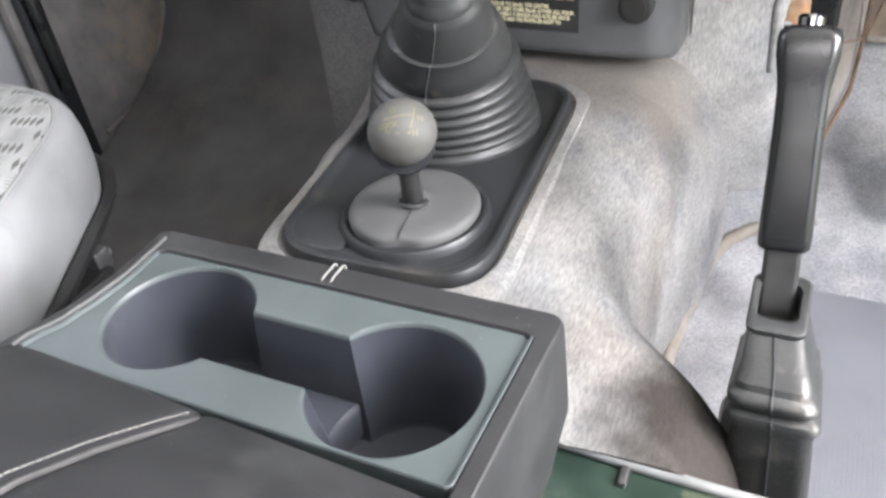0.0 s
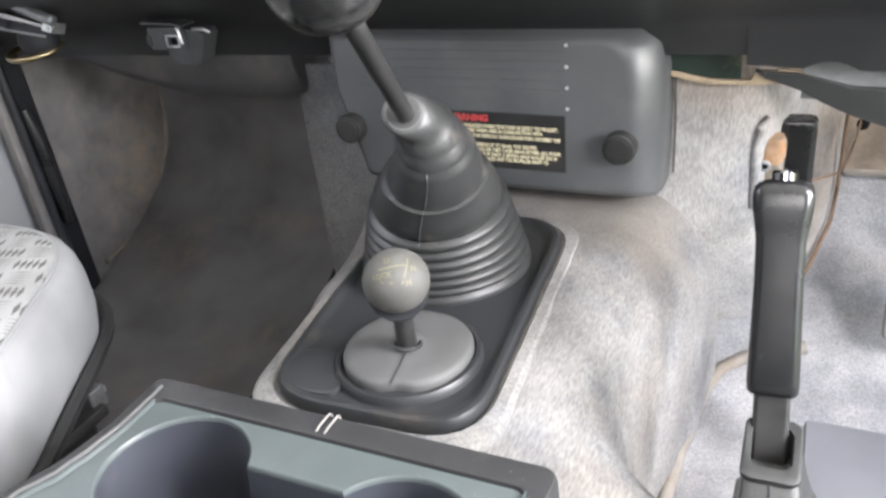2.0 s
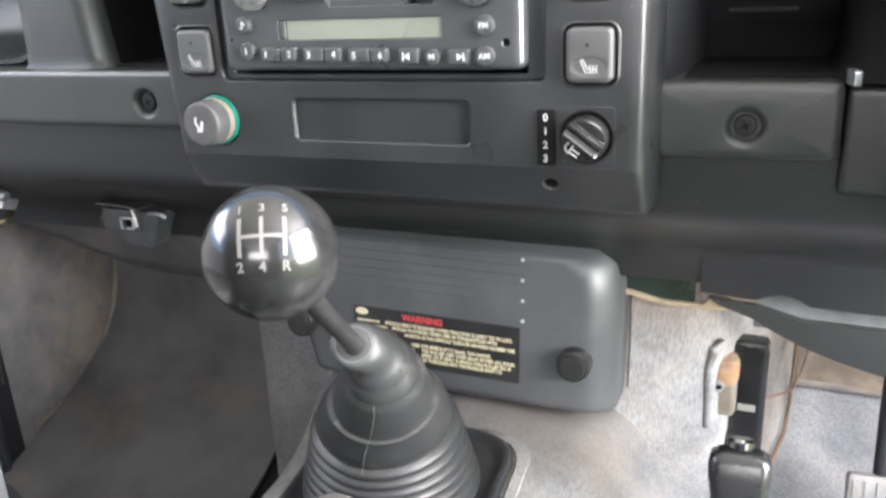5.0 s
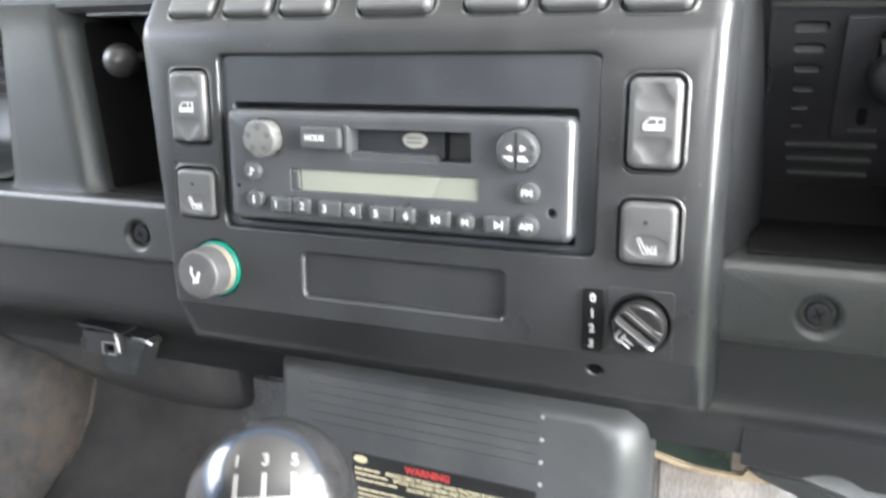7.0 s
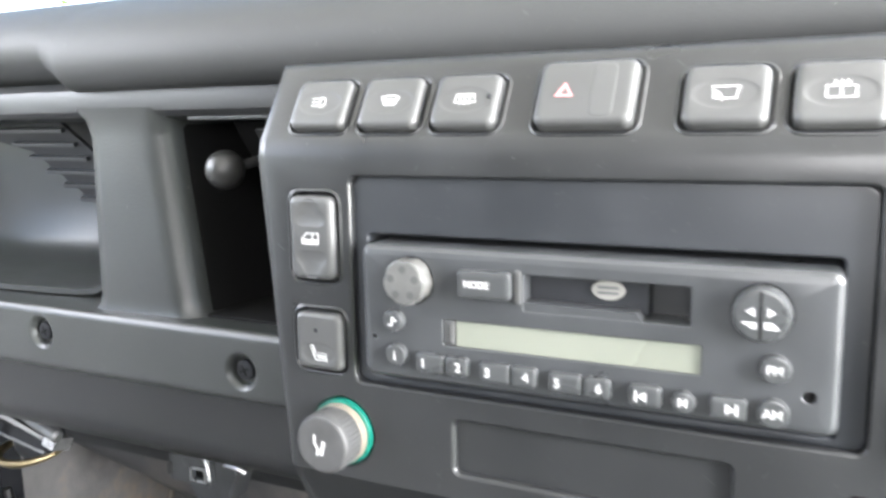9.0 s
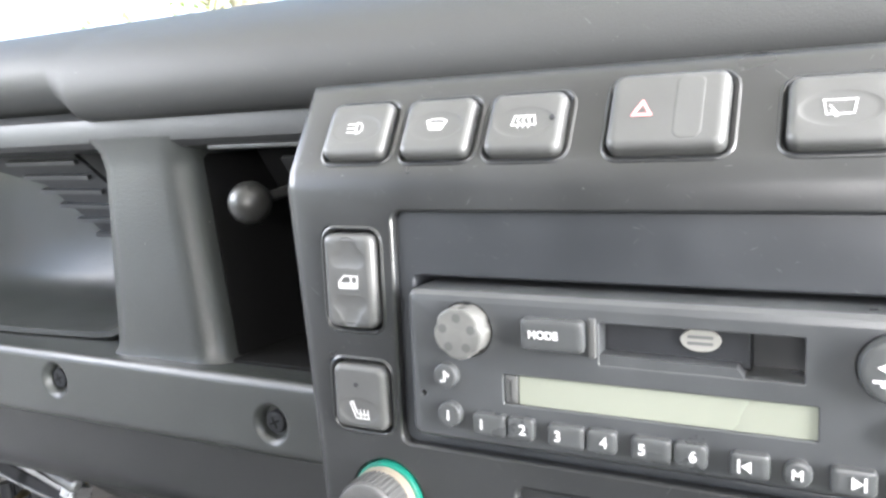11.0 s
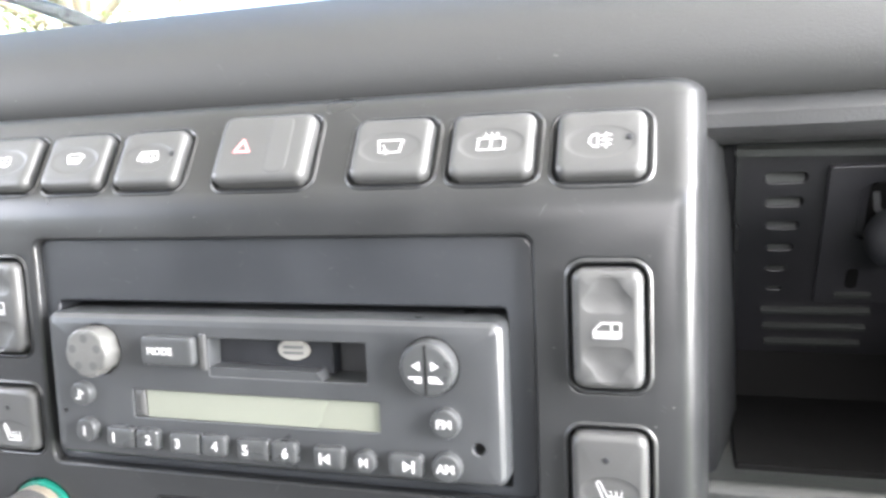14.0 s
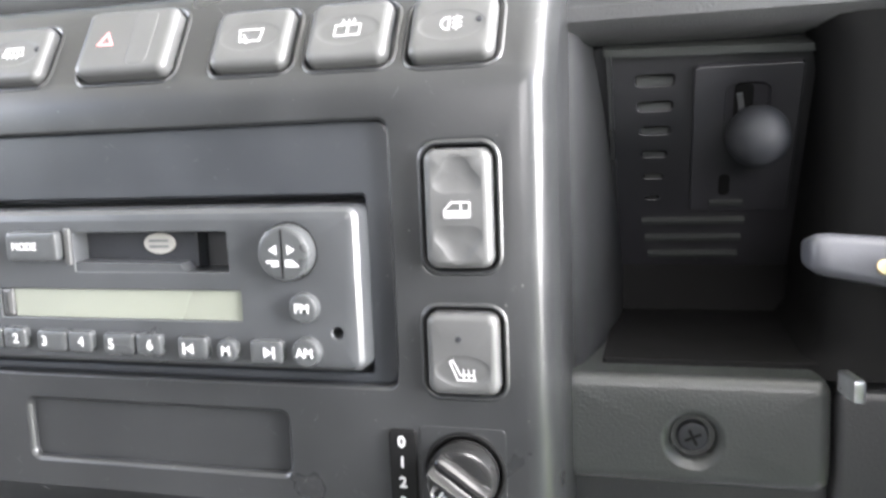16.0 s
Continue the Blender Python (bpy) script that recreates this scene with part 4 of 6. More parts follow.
part("icon", one(smoke_icon), white_mat, knob)

# lamp levelling switch
leveller = thing("headlamp_level_switch", FACE(0.128, 0.828, 0), "round black headlamp levelling knob on a square plate with printed numbers", "switch")
part("plate", one(key, FACE, 0.1138, 0.1450, 0.8120, 0.8455, 0.002, 0.0003, 0.0003, -0.002), console_mat, leveller)
part("collar", one(lambda bm: stack(bm, [lift(FACE, circle(0.1300, 0.829, r, 40), w) for r, w in ((0.0150, 0.0003), (0.0146, 0.0012), (0.0138, 0.0012), (0.0132, 0.0002))])), hole_mat, leveller)
strip = part("number_strip", one(key, FACE, 0.1024, 0.1126, 0.8126, 0.8437, 0.0015, 0.0016, 0.0005, -0.002), hole_mat, leveller, "black strip with white numbers")
for i, d in enumerate("0123"):
    part("numeral", one(words, FACE.at(0.1073, 0.8394 - i * 0.0076, 0.0018), d, 0.0056, 0.0002, 0.00014), white_mat, strip)
dial = part("knob", one(puck, FACE, 0.1300, 0.829, 0.0126, 0.0, 0.0105, 0.0034, 40), gloss_black_mat, leveller)
def grip_bar(bm):
    # a raised bar across the knob with a groove along its middle
    f = FACE.at(0.1300, 0.829, 0, -36)
    sect = ((-0.0062, 0.0085), (-0.0052, 0.0118), (-0.0040, 0.0138), (-0.0026, 0.0140), (-0.0014, 0.0128), (0.0, 0.0122), (0.0014, 0.0128), (0.0026, 0.0140), (0.0040, 0.0138), (0.0052, 0.0118), (0.0062, 0.0085))
    stack(bm, [[f(u, v * k, w * h + 0.0085 * (1 - h)) for v, w in sect] + [f(u, 0.006 * k, 0.006), f(u, -0.006 * k, 0.006)] for u, k, h in ((-0.0118, 0.72, 0.35), (-0.0108, 0.90, 0.80), (-0.0088, 1.0, 1.0), (0.0, 1.0, 1.0), (0.0088, 1.0, 1.0), (0.0108, 0.90, 0.80), (0.0118, 0.72, 0.35))])
part("grip", one(grip_bar), gloss_black_mat, dial)
part("icon", one(lambda bm: lamp_icon(bm, FACE.at(0.1238, 0.8248, 0.0108, 145), 0.0009)), white_mat, dial)

# ---- radio ----
RAD = Frame((0, -0.003, 0), (1, 0, 0), (0, 0, 1))
radio = thing("car_radio", (0, 0.03, 0.866), "dark grey cassette car radio with buttons and an unlit display", "radio")


def radio_body(bm):
    holes = [(rect_hole(-0.0188, 0.0470, 0.9010, 0.9168, 0.0008), 0.016, 0.0005, True), (rect_hole(-0.0550, 0.0512, 0.8828, 0.8952, 0.0008), 0.0022, 0.0006, True),
             (round_hole(-0.0880, 0.884, 0.0013, 14), 0.01, 0.0002, True), (round_hole(0.0873, 0.880, 0.0026, 16), 0.012, 0.0005, True),
             (round_hole(-0.0690, 0.9105, 0.0110), 0.003, 0.0006, True), (round_hole(0.0708, 0.909, 0.0109), 0.003, 0.0006, True)]
    panel(bm, RAD, -0.0945, 0.0968, 0.8655, 0.9250, 0.0045, holes, 0.03, 0.0042)


body = part("body", one(radio_body), radio_mat, radio, "", 28)

# volume knob with five bites out of its edge
def scallop(r, a):
    return r - 0.0008 * max(0.0, math.cos(5 * (a - math.pi / 2))) ** 3


vol = part("volume_knob", one(lambda bm: stack(bm, [lift(RAD, [(-0.0690 + scallop(r, a) * math.cos(a), 0.9105 + scallop(r, a) * math.sin(a)) for a in [2 * math.pi * k / 60 for k in range(60)]], w)
                                                for r, w in ((0.0100, -0.002), (0.0100, 0.0060), (0.0095, 0.0072), (0.0083, 0.0078))])), grey_knob_mat, radio, "light grey scalloped volume knob")
for k in range(5):
    a = radians(90 + 72 * k)
    part("dimple", one(puck, RAD, -0.0690 + 0.0060 * math.cos(a), 0.9105 + 0.0060 * math.sin(a), 0.0020, 0.0073, 0.0079, 0.0005, 14), switch_mat, vol)

# rocker of the search buttons
tune = part("search_knob", one(puck, RAD, 0.0708, 0.909, 0.0101, -0.002, 0.0058, 0.0024), button_mat, radio)
part("split_line", one(lambda bm: strokes(bm, RAD.at(0.0708, 0.909, 0.0057), [M((0, -8.4), (0, 8.4))], 0.0006)), hole_mat, tune)
TUNE = RAD.at(0.0708, 0.909, 0.0059)
for nm, shape in (("arrow", M((-2.4, 3.6), (-2.4, -0.2), (-5.8, 1.7))), ("arrow", M((2.4, 3.6), (5.8, 1.7), (2.4, -0.2))), ("printed_mark", M((1.4, -5.2), (7.4, -5.2), (4.6, -2.4), (1.4, -2.4))),
                  ("printed_mark", M((-7, -3.75), (-4.6, -3.75), (-4.6, -5.15), (-1.6, -5.15), (-1.6, -2.65), (-7, -2.65)))):
    part(nm, one(blob, TUNE, [(u * 0.86, v * 0.86) for u, v in shape]), white_mat, tune)


def radio_key(name, u0, u1, v0, v1, text="", size=0.0062, at=0.0, top=0.0034, r=0.0018, sym=None):
    k = part(name, one(key, RAD, u0, u1, v0, v1, r, top, 0.0012, -0.002), button_mat, radio)
    f = RAD.at((u0 + u1) / 2 + at, (v0 + v1) / 2, top + 0.0001)
    if text:
        part("lettering", one(words, f, text, size, 0.0002, 0.0001), white_mat, k)
    if sym:
        part("lettering", one(sym, f), white_mat, k)
    return k


def radio_disc(name, u, v, r, text="", size=0.005, sym=None):
    k = part(name, one(puck, RAD, u, v, r, -0.002, 0.0038, 0.0014), button_mat, radio)
    f = RAD.at(u, v, 0.0039)
    if text:
        part("lettering", one(words, f, text, size, 0.0002, 0.0001), white_mat, k)
    if sym:
        part("lettering", one(sym, f), white_mat, k)


radio_key("mode_button", -0.0458, -0.0228, 0.9058, 0.9172, "MODE", 0.0039, -0.0028, 0.0042)
part("tape_guide", one(key, RAD, -0.0218, -0.0192, 0.9040, 0.9180, 0.0006, 0.0012, 0.0004, -0.002), switch_mat, radio)
SLOT = RAD.at(0, 0, -0.0085)
flap = part("cassette_flap", one(key, SLOT, -0.0186, 0.0300, 0.9020, 0.9166, 0.0006, 0.0005, 0.0008, -0.006), dark_mat, radio, "dusty black cassette flap")
part("flap_ledge", one(lambda bm: blob(bm, RAD.at(0, 0, -0.012), [(-0.0186, 0.9012), (0.029, 0.9012), (0.0265, 0.9046), (-0.0186, 0.9052)], 0.0116)), radio_mat, radio)
badge = part("badge", one(puck, SLOT, 0.0142, 0.9112, 0.0066, 0.0, 0.0018, 0.0004, 28, 0.0040), badge_mat, radio, "plain pale oval badge")
part("badge_bar", one(lambda bm: strokes(bm, SLOT.at(0.0142, 0.9112, 0.0018), [M((-3.6, 1.1), (3.6, 1.1)), M((-3.6, -1.1), (3.6, -1.1))], 0.0011, 0.0001)), fuse_mat, badge)
part("display", one(key, RAD, -0.0488, 0.0506, 0.8834, 0.8946, 0.0006, -0.0012, 0.0002, -0.0025), display_mat, radio, "pale green unlit liquid crystal display")
part("display_end", one(key, RAD, -0.0545, -0.0492, 0.8834, 0.8946, 0.0006, -0.0004, 0.0012, -0.0025), switch_mat, radio)
radio_disc("round_button", -0.0770, 0.8925, 0.0049, sym=lambda bm, f: strokes(bm, f, [M((-1.2, -1.6), (0.2, -1.6), (0.2, 2), (1.8, 0.6))], 0.0008))
radio_disc("round_button", -0.0760, 0.8775, 0.0049, "i", 0.0060)
for (u0, u1), (a, b), v in (((-0.0662, -0.0420), "12", 0.8712), ((-0.0368, -0.0119), "34", 0.8706), ((-0.0070, 0.0180), "56", 0.8701)):
    m = (u0 + u1) / 2
    radio_key("preset_button", u0, m + 0.0013, v, v + 0.0084, a, 0.0054, -0.003)
    radio_key("preset_button", m + 0.0017, u1, v, v + 0.0084, b, 0.0054, 0.0010)
def prev_sym(bm, f):
    strokes(bm, f.at(-0.0012, 0), [M((-2.0, -1.8), (-2.0, 1.8))], 0.0008)
    blob(bm, f.at(-0.0012, 0), M((1.8, 2), (1.8, -2), (-1.4, 0)))
def next_sym(bm, f):
    strokes(bm, f.at(0.0012, 0), [M((2.0, -1.8), (2.0, 1.8))], 0.0008)
    blob(bm, f.at(0.0012, 0), M((-1.8, 2), (1.4, 0), (-1.8, -2)))
radio_key("skip_button", 0.0250, 0.0372, 0.8694, 0.8779, sym=prev_sym)
radio_disc("round_button", 0.0452, 0.8732, 0.0043, "M", 0.0048)
radio_key("skip_button", 0.0543, 0.0672, 0.8689, 0.8774, sym=next_sym)
radio_disc("band_button", 0.0760, 0.8893, 0.0054, "FM", 0.0046)
radio_disc("band_button", 0.0760, 0.8733, 0.0054, "AM", 0.0046)

# ---- vents ----
VENT = Frame((0, 0.085, 0.982), (1, 0, 0), (0, -0.080, 0.110))
vent = thing("air_vent", (0.22, 0.15, 0.86), "black plastic ventilation panel with slots and a slide lever", "vent")
ends = (0.2035, 0.2028, 0.2020, 0.2005, 0.1988, 0.1972)
rows = [(0.1862 + 0.0007 * i, ends[i], -0.0185 - 0.0129 * i, 0.0034 - 0.00034 * i) for i in range(6)]
part("plate", one(panel, VENT, 0.1690, 0.268, -0.135, -0.001, 0.004, [(rect_hole(a, b, v - h, v + h, 0.0026), 0.008, 0.0006, True) for a, b, v, h in rows], 0.010, 0.0012), vent_mat, vent)
# scoop ramps in a paler plastic, for the lit lower side of each slot
for a, b, v, h in rows:
    part("slot_scoop", one(lambda bm: stack(bm, [[VENT(u, v - h + 0.0004, -0.0006), VENT(u, v - h + 0.0004, -0.0076), VENT(u, v + h * 0.5, -0.0076)] for u in (a + 0.0012, b - 0.0012)])), rail_mat, vent)
lever_plate = part("lever_plate", one(panel, VENT.at(0, 0, 0.0022), 0.2104, 0.2530, -0.0900, -0.0120, 0.002, [(rect_hole(0.2230, 0.2412, -0.052, -0.0200, 0.005), 0.0018, 0.0006, True)], 0.003, 0.0008), slide_mat, vent, "dark grey slide plate")
part("lever_slot", one(key, VENT, 0.2268, 0.2345, -0.050, -0.0212, 0.003, 0.0010, 0.0002, 0.0), hole_mat, lever_plate)
part("slot_bracket", one(lambda bm: strokes(bm, VENT.at(0, 0, 0.0008), [[(0.2290, -0.027), (0.2302, -0.034), (0.2335, -0.040)]], 0.0024, 0.0014)), fuse_mat, lever_plate)
part("slot_end", one(key, VENT, 0.2226, 0.2274, -0.080, -0.068, 0.0022, 0.0026, 0.0002, 0.0), hole_mat, lever_plate)
part("louvre", one(lambda bm: strokes(bm, VENT, [[(0.2200, -0.0840), (0.2325, -0.0840)]], 0.002, 0.004)), rail_mat, vent)
for i in range(3):
    part("louvre", one(lambda bm: strokes(bm, VENT, [[(0.1895 + i * 0.0013, -0.0963 - i * 0.011), (0.2342 - i * 0.001, -0.0963 - i * 0.011)]], 0.0020, 0.003)), rail_mat, vent)


def ball(bm, c, r, n=24, m=14, squash=1.0):
    c = Vector(c)
    loops = []
    for i in range(1, m):
        a = math.pi * i / m
        loops.append([c + Vector((r * math.sin(a) * math.cos(2 * math.pi * k / n), r * math.sin(a) * math.sin(2 * math.pi * k / n), -r * squash * math.cos(a))) for k in range(n)])
    stack(bm, loops)


for u, v in ((0.1765, -0.0040), (0.2655, -0.0060)):
    part("frame", one(lambda bm: strokes(bm, VENT, [[(u, -0.1320), (u, v)]], 0.0022, 0.0026)), console_mat, vent, "raised black border")
# paler plastic on the lip paints the light that its ledge catches
part("frame_lip", one(lambda bm: strokes(bm, VENT, [[(0.1765, -0.0016), (0.2655, -0.0044)]], 0.0034, 0.0048)), rail_mat, vent, "worn upper lip of the border")
part("lever", one(tube, [(0.2355, 0.115, 0.955), (0.2365, 0.095, 0.946)], 0.003), lever_mat, vent)
part("lever_knob", one(ball, (0.2350, 0.088, 0.9425), 0.0126), dark_mat, vent, "round black lever knob")

gap_vent = thing("air_vent", (-0.20, 0.15, 0.86), "black ventilation panel with a round slide lever in a narrow gap", "vent")
# plate in near-black, the shade of the narrow gap put into its colour
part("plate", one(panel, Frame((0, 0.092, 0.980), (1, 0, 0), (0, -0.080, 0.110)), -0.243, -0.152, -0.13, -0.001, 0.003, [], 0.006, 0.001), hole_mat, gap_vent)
part("lever_plate", one(panel, Frame((0, 0.090, 0.980), (1, 0, 0), (0, -0.080, 0.110)), -0.228, -0.180, -0.08, -0.008, 0.002, [(rect_hole(-0.215, -0.196, -0.032, -0.016, 0.003), 0.004, 0.0008, True)], 0.004, 0.0006), console_mat, gap_vent)
part("lever", one(tube, [(-0.208, 0.115, 0.962), (-0.222, 0.075, 0.953)], 0.003), lever_mat, gap_vent)
part("lever_knob", one(ball, (-0.227, 0.066, 0.951), 0.0115), knob_low_mat, gap_vent, "round grey lever knob")

speaker = thing("speaker_grille", (-0.45, 0.12, 0.88), "black slatted grille panel over a grey rounded shelf back", "grille")
GR = Frame((-0.42, 0.115, 0.95), (1, -0.10, 0), (0, -0.30, 1))
part("plate", one(lambda bm: stack(bm, [lift(GR, M((-90, 36), (10, 36), (44, 8), (44, -36), (30, -34), (-30, 10), (-90, 22)), w) for w in (0.0, 0.003)])), dark_mat, speaker)
for i in range(6):
    part("slat", one(lambda bm: strokes(bm, GR, [M((-64 + 15.5 * i, 27 - 10.5 * i), (16 + min(26, 9 * i), 27 - 10.5 * i))], 0.0030, 0.006)), surround_mat, speaker)
def shelf_back(bm):
    deep = ((0.8655, -0.076), (0.8660, -0.060), (0.8675, -0.040), (0.871, -0.022), (0.878, -0.008), (0.890, 0.0), (0.92, 0.004), (0.95, 0.002), (0.985, 0.0))
    rows = [[(x, 0.150 + 0.012 * ((x + 0.50) / 0.1) ** 2 * (1.0 if d > -0.03 else 0.4) + d, z + max(0.0, (x + 0.375) / 0.03) ** 2 * 0.012 * (d < -0.015)) for x in (-0.80, -0.70, -0.62, -0.56, -0.52, -0.48, -0.44, -0.40, -0.38, -0.365, -0.35, -0.343)] for z, d in deep]
    sheet(bm, rows, 0.004)
part("back_panel", one(shelf_back), rail_mat, speaker, "smooth grey curved panel", 60)

# ---- steering column stalk ----
column = thing("steering_column", (0.42, 0.10, 0.80), "black steering column shroud and instrument hood with grey stalk", "column")
part("shroud", one(lump, 0.30, 0.52, -0.05, 0.20, 0.78, 0.93, 0.03), shroud_mat, column)
STK = Frame((0.2405, 0.004, 0.9072), (1, 0.10, -0.10), (0, 0.1, 1))
def stalk_bar(bm):
    loops = []
    for u, g in ((0.0, 0.0030), (0.0008, 0.0014), (0.0025, 0.0004), (0.006, 0.0), (0.03, 0.0), (0.080, 0.0)):
        hi, lo = 0.0066 + 0.02 * u - g, -0.0062 - 0.10 * u + g
        loops.append([STK(u, v, w) for v, w in ((lo + 0.003, 0.004 - g), (hi - 0.0032, 0.004 - g), (hi - 0.0008, 0.0022 - g), (hi, -0.001), (hi - 0.001, -0.008), (lo + 0.001, -0.008), (lo, -0.001), (lo + 0.0008, 0.0022 - g))])
    stack(bm, loops)
stalk = part("stalk", one(stalk_bar), steel_mat, column, "grey control stalk", 40)
part("stalk_stud", one(puck, STK, 0.0205, -0.0022, 0.0026, 0.003, 0.0046, 0.0008, 14), brass_mat, stalk)
# out of view; added to keep door light off the shelf
part("binnacle", one(lump, 0.345, 0.70, 0.0, 0.14, 0.928, 1.055, 0.02), shroud_mat, column, "black instrument hood")
part("wedge", one(lump, 0.2590, 0.40, 0.0535, 0.16, 0.79, 0.8490, 0.004), dash_mat, column)
part("clip", one(key, Frame((0.2600, 0.026, 0.8580), (1, 0.2, 0), (0, 0, 1)), -0.002, 0.002, -0.0038, 0.0038, 0.0008, 0.003, 0.0006, -0.010), worn_steel_mat, column)

# ---- fuse cover below the dashboard ----
FLAT = Frame((0, 0, 0), (1, 0, 0), (0, 1, 0))
fuse = thing("fuse_box_cover", (-0.04, 0.22, 0.545), "grey plastic fuse box cover with two turn knobs", "cover")
FUSE = Frame((0, 0.154, 0), (1, 0, -0.018), (0, 0.06, 1))


def fuse_body(bm):
    fr = FUSE
    def ring(o, w, e):
        a = [(-0.180 + o, 0.548 + o), (-0.172 + o, 0.545 + o), (0.102 - e, 0.545 + o), (0.112 - e, 0.547 + o), (0.1155 - e, 0.552 + o), (0.1165 - e, 0.66 - o), (0.1125 - e, 0.685 - o), (0.100 - e, 0.698 - o), (-0.205 + o, 0.698 - o), (-0.205 + o, 0.640)]
        return lift(fr, a, w)
    stack(bm, [ring(0, -0.06, 0), ring(0, -0.030, 0), ring(0.0005, -0.0230, 0.0012), ring(0.0015, -0.0180, 0.0036), ring(0.003, -0.0115, 0.0090), ring(0.005, -0.0050, 0.0155), ring(0.008, -0.0016, 0.0205), ring(0.011, -0.0004, 0.0245), ring(0.013, 0, 0.029)])


cover = part("cover", one(fuse_body), fuse_mat, fuse, "", 50)
for i in range(6):
    part("ridge", one(lambda bm: strokes(bm, FUSE, [[(-0.17, 0.688 - 0.0085 * i), (0.033, 0.688 - 0.0085 * i)]], 0.0018, 0.0012)), fuse_mat, cover)
for i in range(4):
    part("pip", one(puck, FUSE, 0.036, 0.686 - 0.0185 * i, 0.0016, 0, 0.0013, 0.0004, 10), white_mat, cover)
for x, z in ((0.083, 0.5995), (-0.183, 0.603)):
    kn = part("turn_knob", one(puck, FUSE, x, z, 0.0145, -0.006, 0.013, 0.003), knob_low_mat, fuse, "round black turn knob")
    part("knob_cap", one(puck, FUSE, x, z, 0.0105, 0.012, 0.0145, 0.001), knob_low_mat, kn)
LAB = FUSE.at(-0.0475, 0.598, 0.0004, -0.4)
warn = thing("warning_label", LAB(0, 0, 0), "black warning label with a red heading and cream printed lines", "label")
sheet_ob = part("sheet", one(key, LAB, -0.081, 0.081, -0.0265, 0.0265, 0.001, 0.0006, 0.0001, -0.0002), black_label_mat, warn)
part("heading_band", one(lambda bm: blob(bm, LAB.at(0, 0, 0.0007), [(-0.034, 0.0172), (0.0105, 0.0172), (0.0105, 0.0240), (-0.034, 0.0240)], 0.0001)), black_label_mat, sheet_ob)
part("badge", one(puck, LAB, -0.073, 0.0215, 0.0065, 0.0006, 0.0009, 0.0001, 20, 0.0035), cream_mat, sheet_ob)
def fitted(bm, fr, text, u0, u1, v, high, size=0.0046):
    """A line of lettering that fills a given width."""
    words(bm, FLAT, text, size, high, 0.048 * size)
    lo, hi = min(q.co.x for q in bm.verts), max(q.co.x for q in bm.verts)
    for q in bm.verts:
        q.co = fr(u0 + (q.co.x - lo) / (hi - lo) * (u1 - u0), v + q.co.y, q.co.z)


part("heading", one(fitted, LAB.at(0, 0, 0.0009), "WARNING", -0.0320, 0.0085, 0.0205, 0.0002, 0.0085), red_mat, sheet_ob, "red lettering")
rng = random.Random(4)
for v, u0, u1, text in ((0.0130, -0.0490, 0.0745, "SHOULD ONLY BE ENGAGED WHEN TRACTION IS LIKELY TO BE LOST."), (0.0085, -0.0420, 0.0600, "SHOULD BE AVOIDED WHEN USED IN CONJUNCTION WITH"), (0.0035, -0.0300, 0.0765, "AS SOON AS THE DIFFICULT SURFACE HAS BEEN CROSSED THE"),
                        (-0.0050, -0.0230, 0.0540, "USED FOR SPEEDS UP TO 5km/h. THE CENTRE"), (-0.0095, -0.0130, 0.0770, "THE ROLLER TEST OVER 5km/h EITHER ALL FOUR"), (-0.0140, -0.0130, 0.0730, "SPEED OR IF ONLY A SINGLE AXLE ROLLER RIG IS"), (-0.0185, -0.0160, 0.0650, "MUST BE ENGAGED AND THE PROPELLER SHAFT TO")):
    line = part("text_line", one(fitted, LAB.at(0, 0, 0.0007), text, u0, u1, v, 0.0002), cream_mat, sheet_ob)
    u, segs = -0.077, []
    while u < u0 - 0.008:
        ln = min(rng.choice((0.0035, 0.005, 0.007, 0.009)), u0 - 0.003 - u)
        segs.append([(u, v), (u + ln, v)])
        u += ln + 0.0028
    part("text_bar", one(lambda bm: strokes(bm, LAB.at(0, 0, 0.0007), segs, 0.0020, 0.0002)), cream_mat, sheet_ob)

# ---- tunnel, footwells ----


def lerp(table, v):
    for (a, p), (b, q) in zip(table, table[1:]):
        if v <= b:
            k = max(0.0, (v - a) / (b - a))
            k = k * k * (3 - 2 * k)
            return p + (q - p) * k
    return table[-1][1]


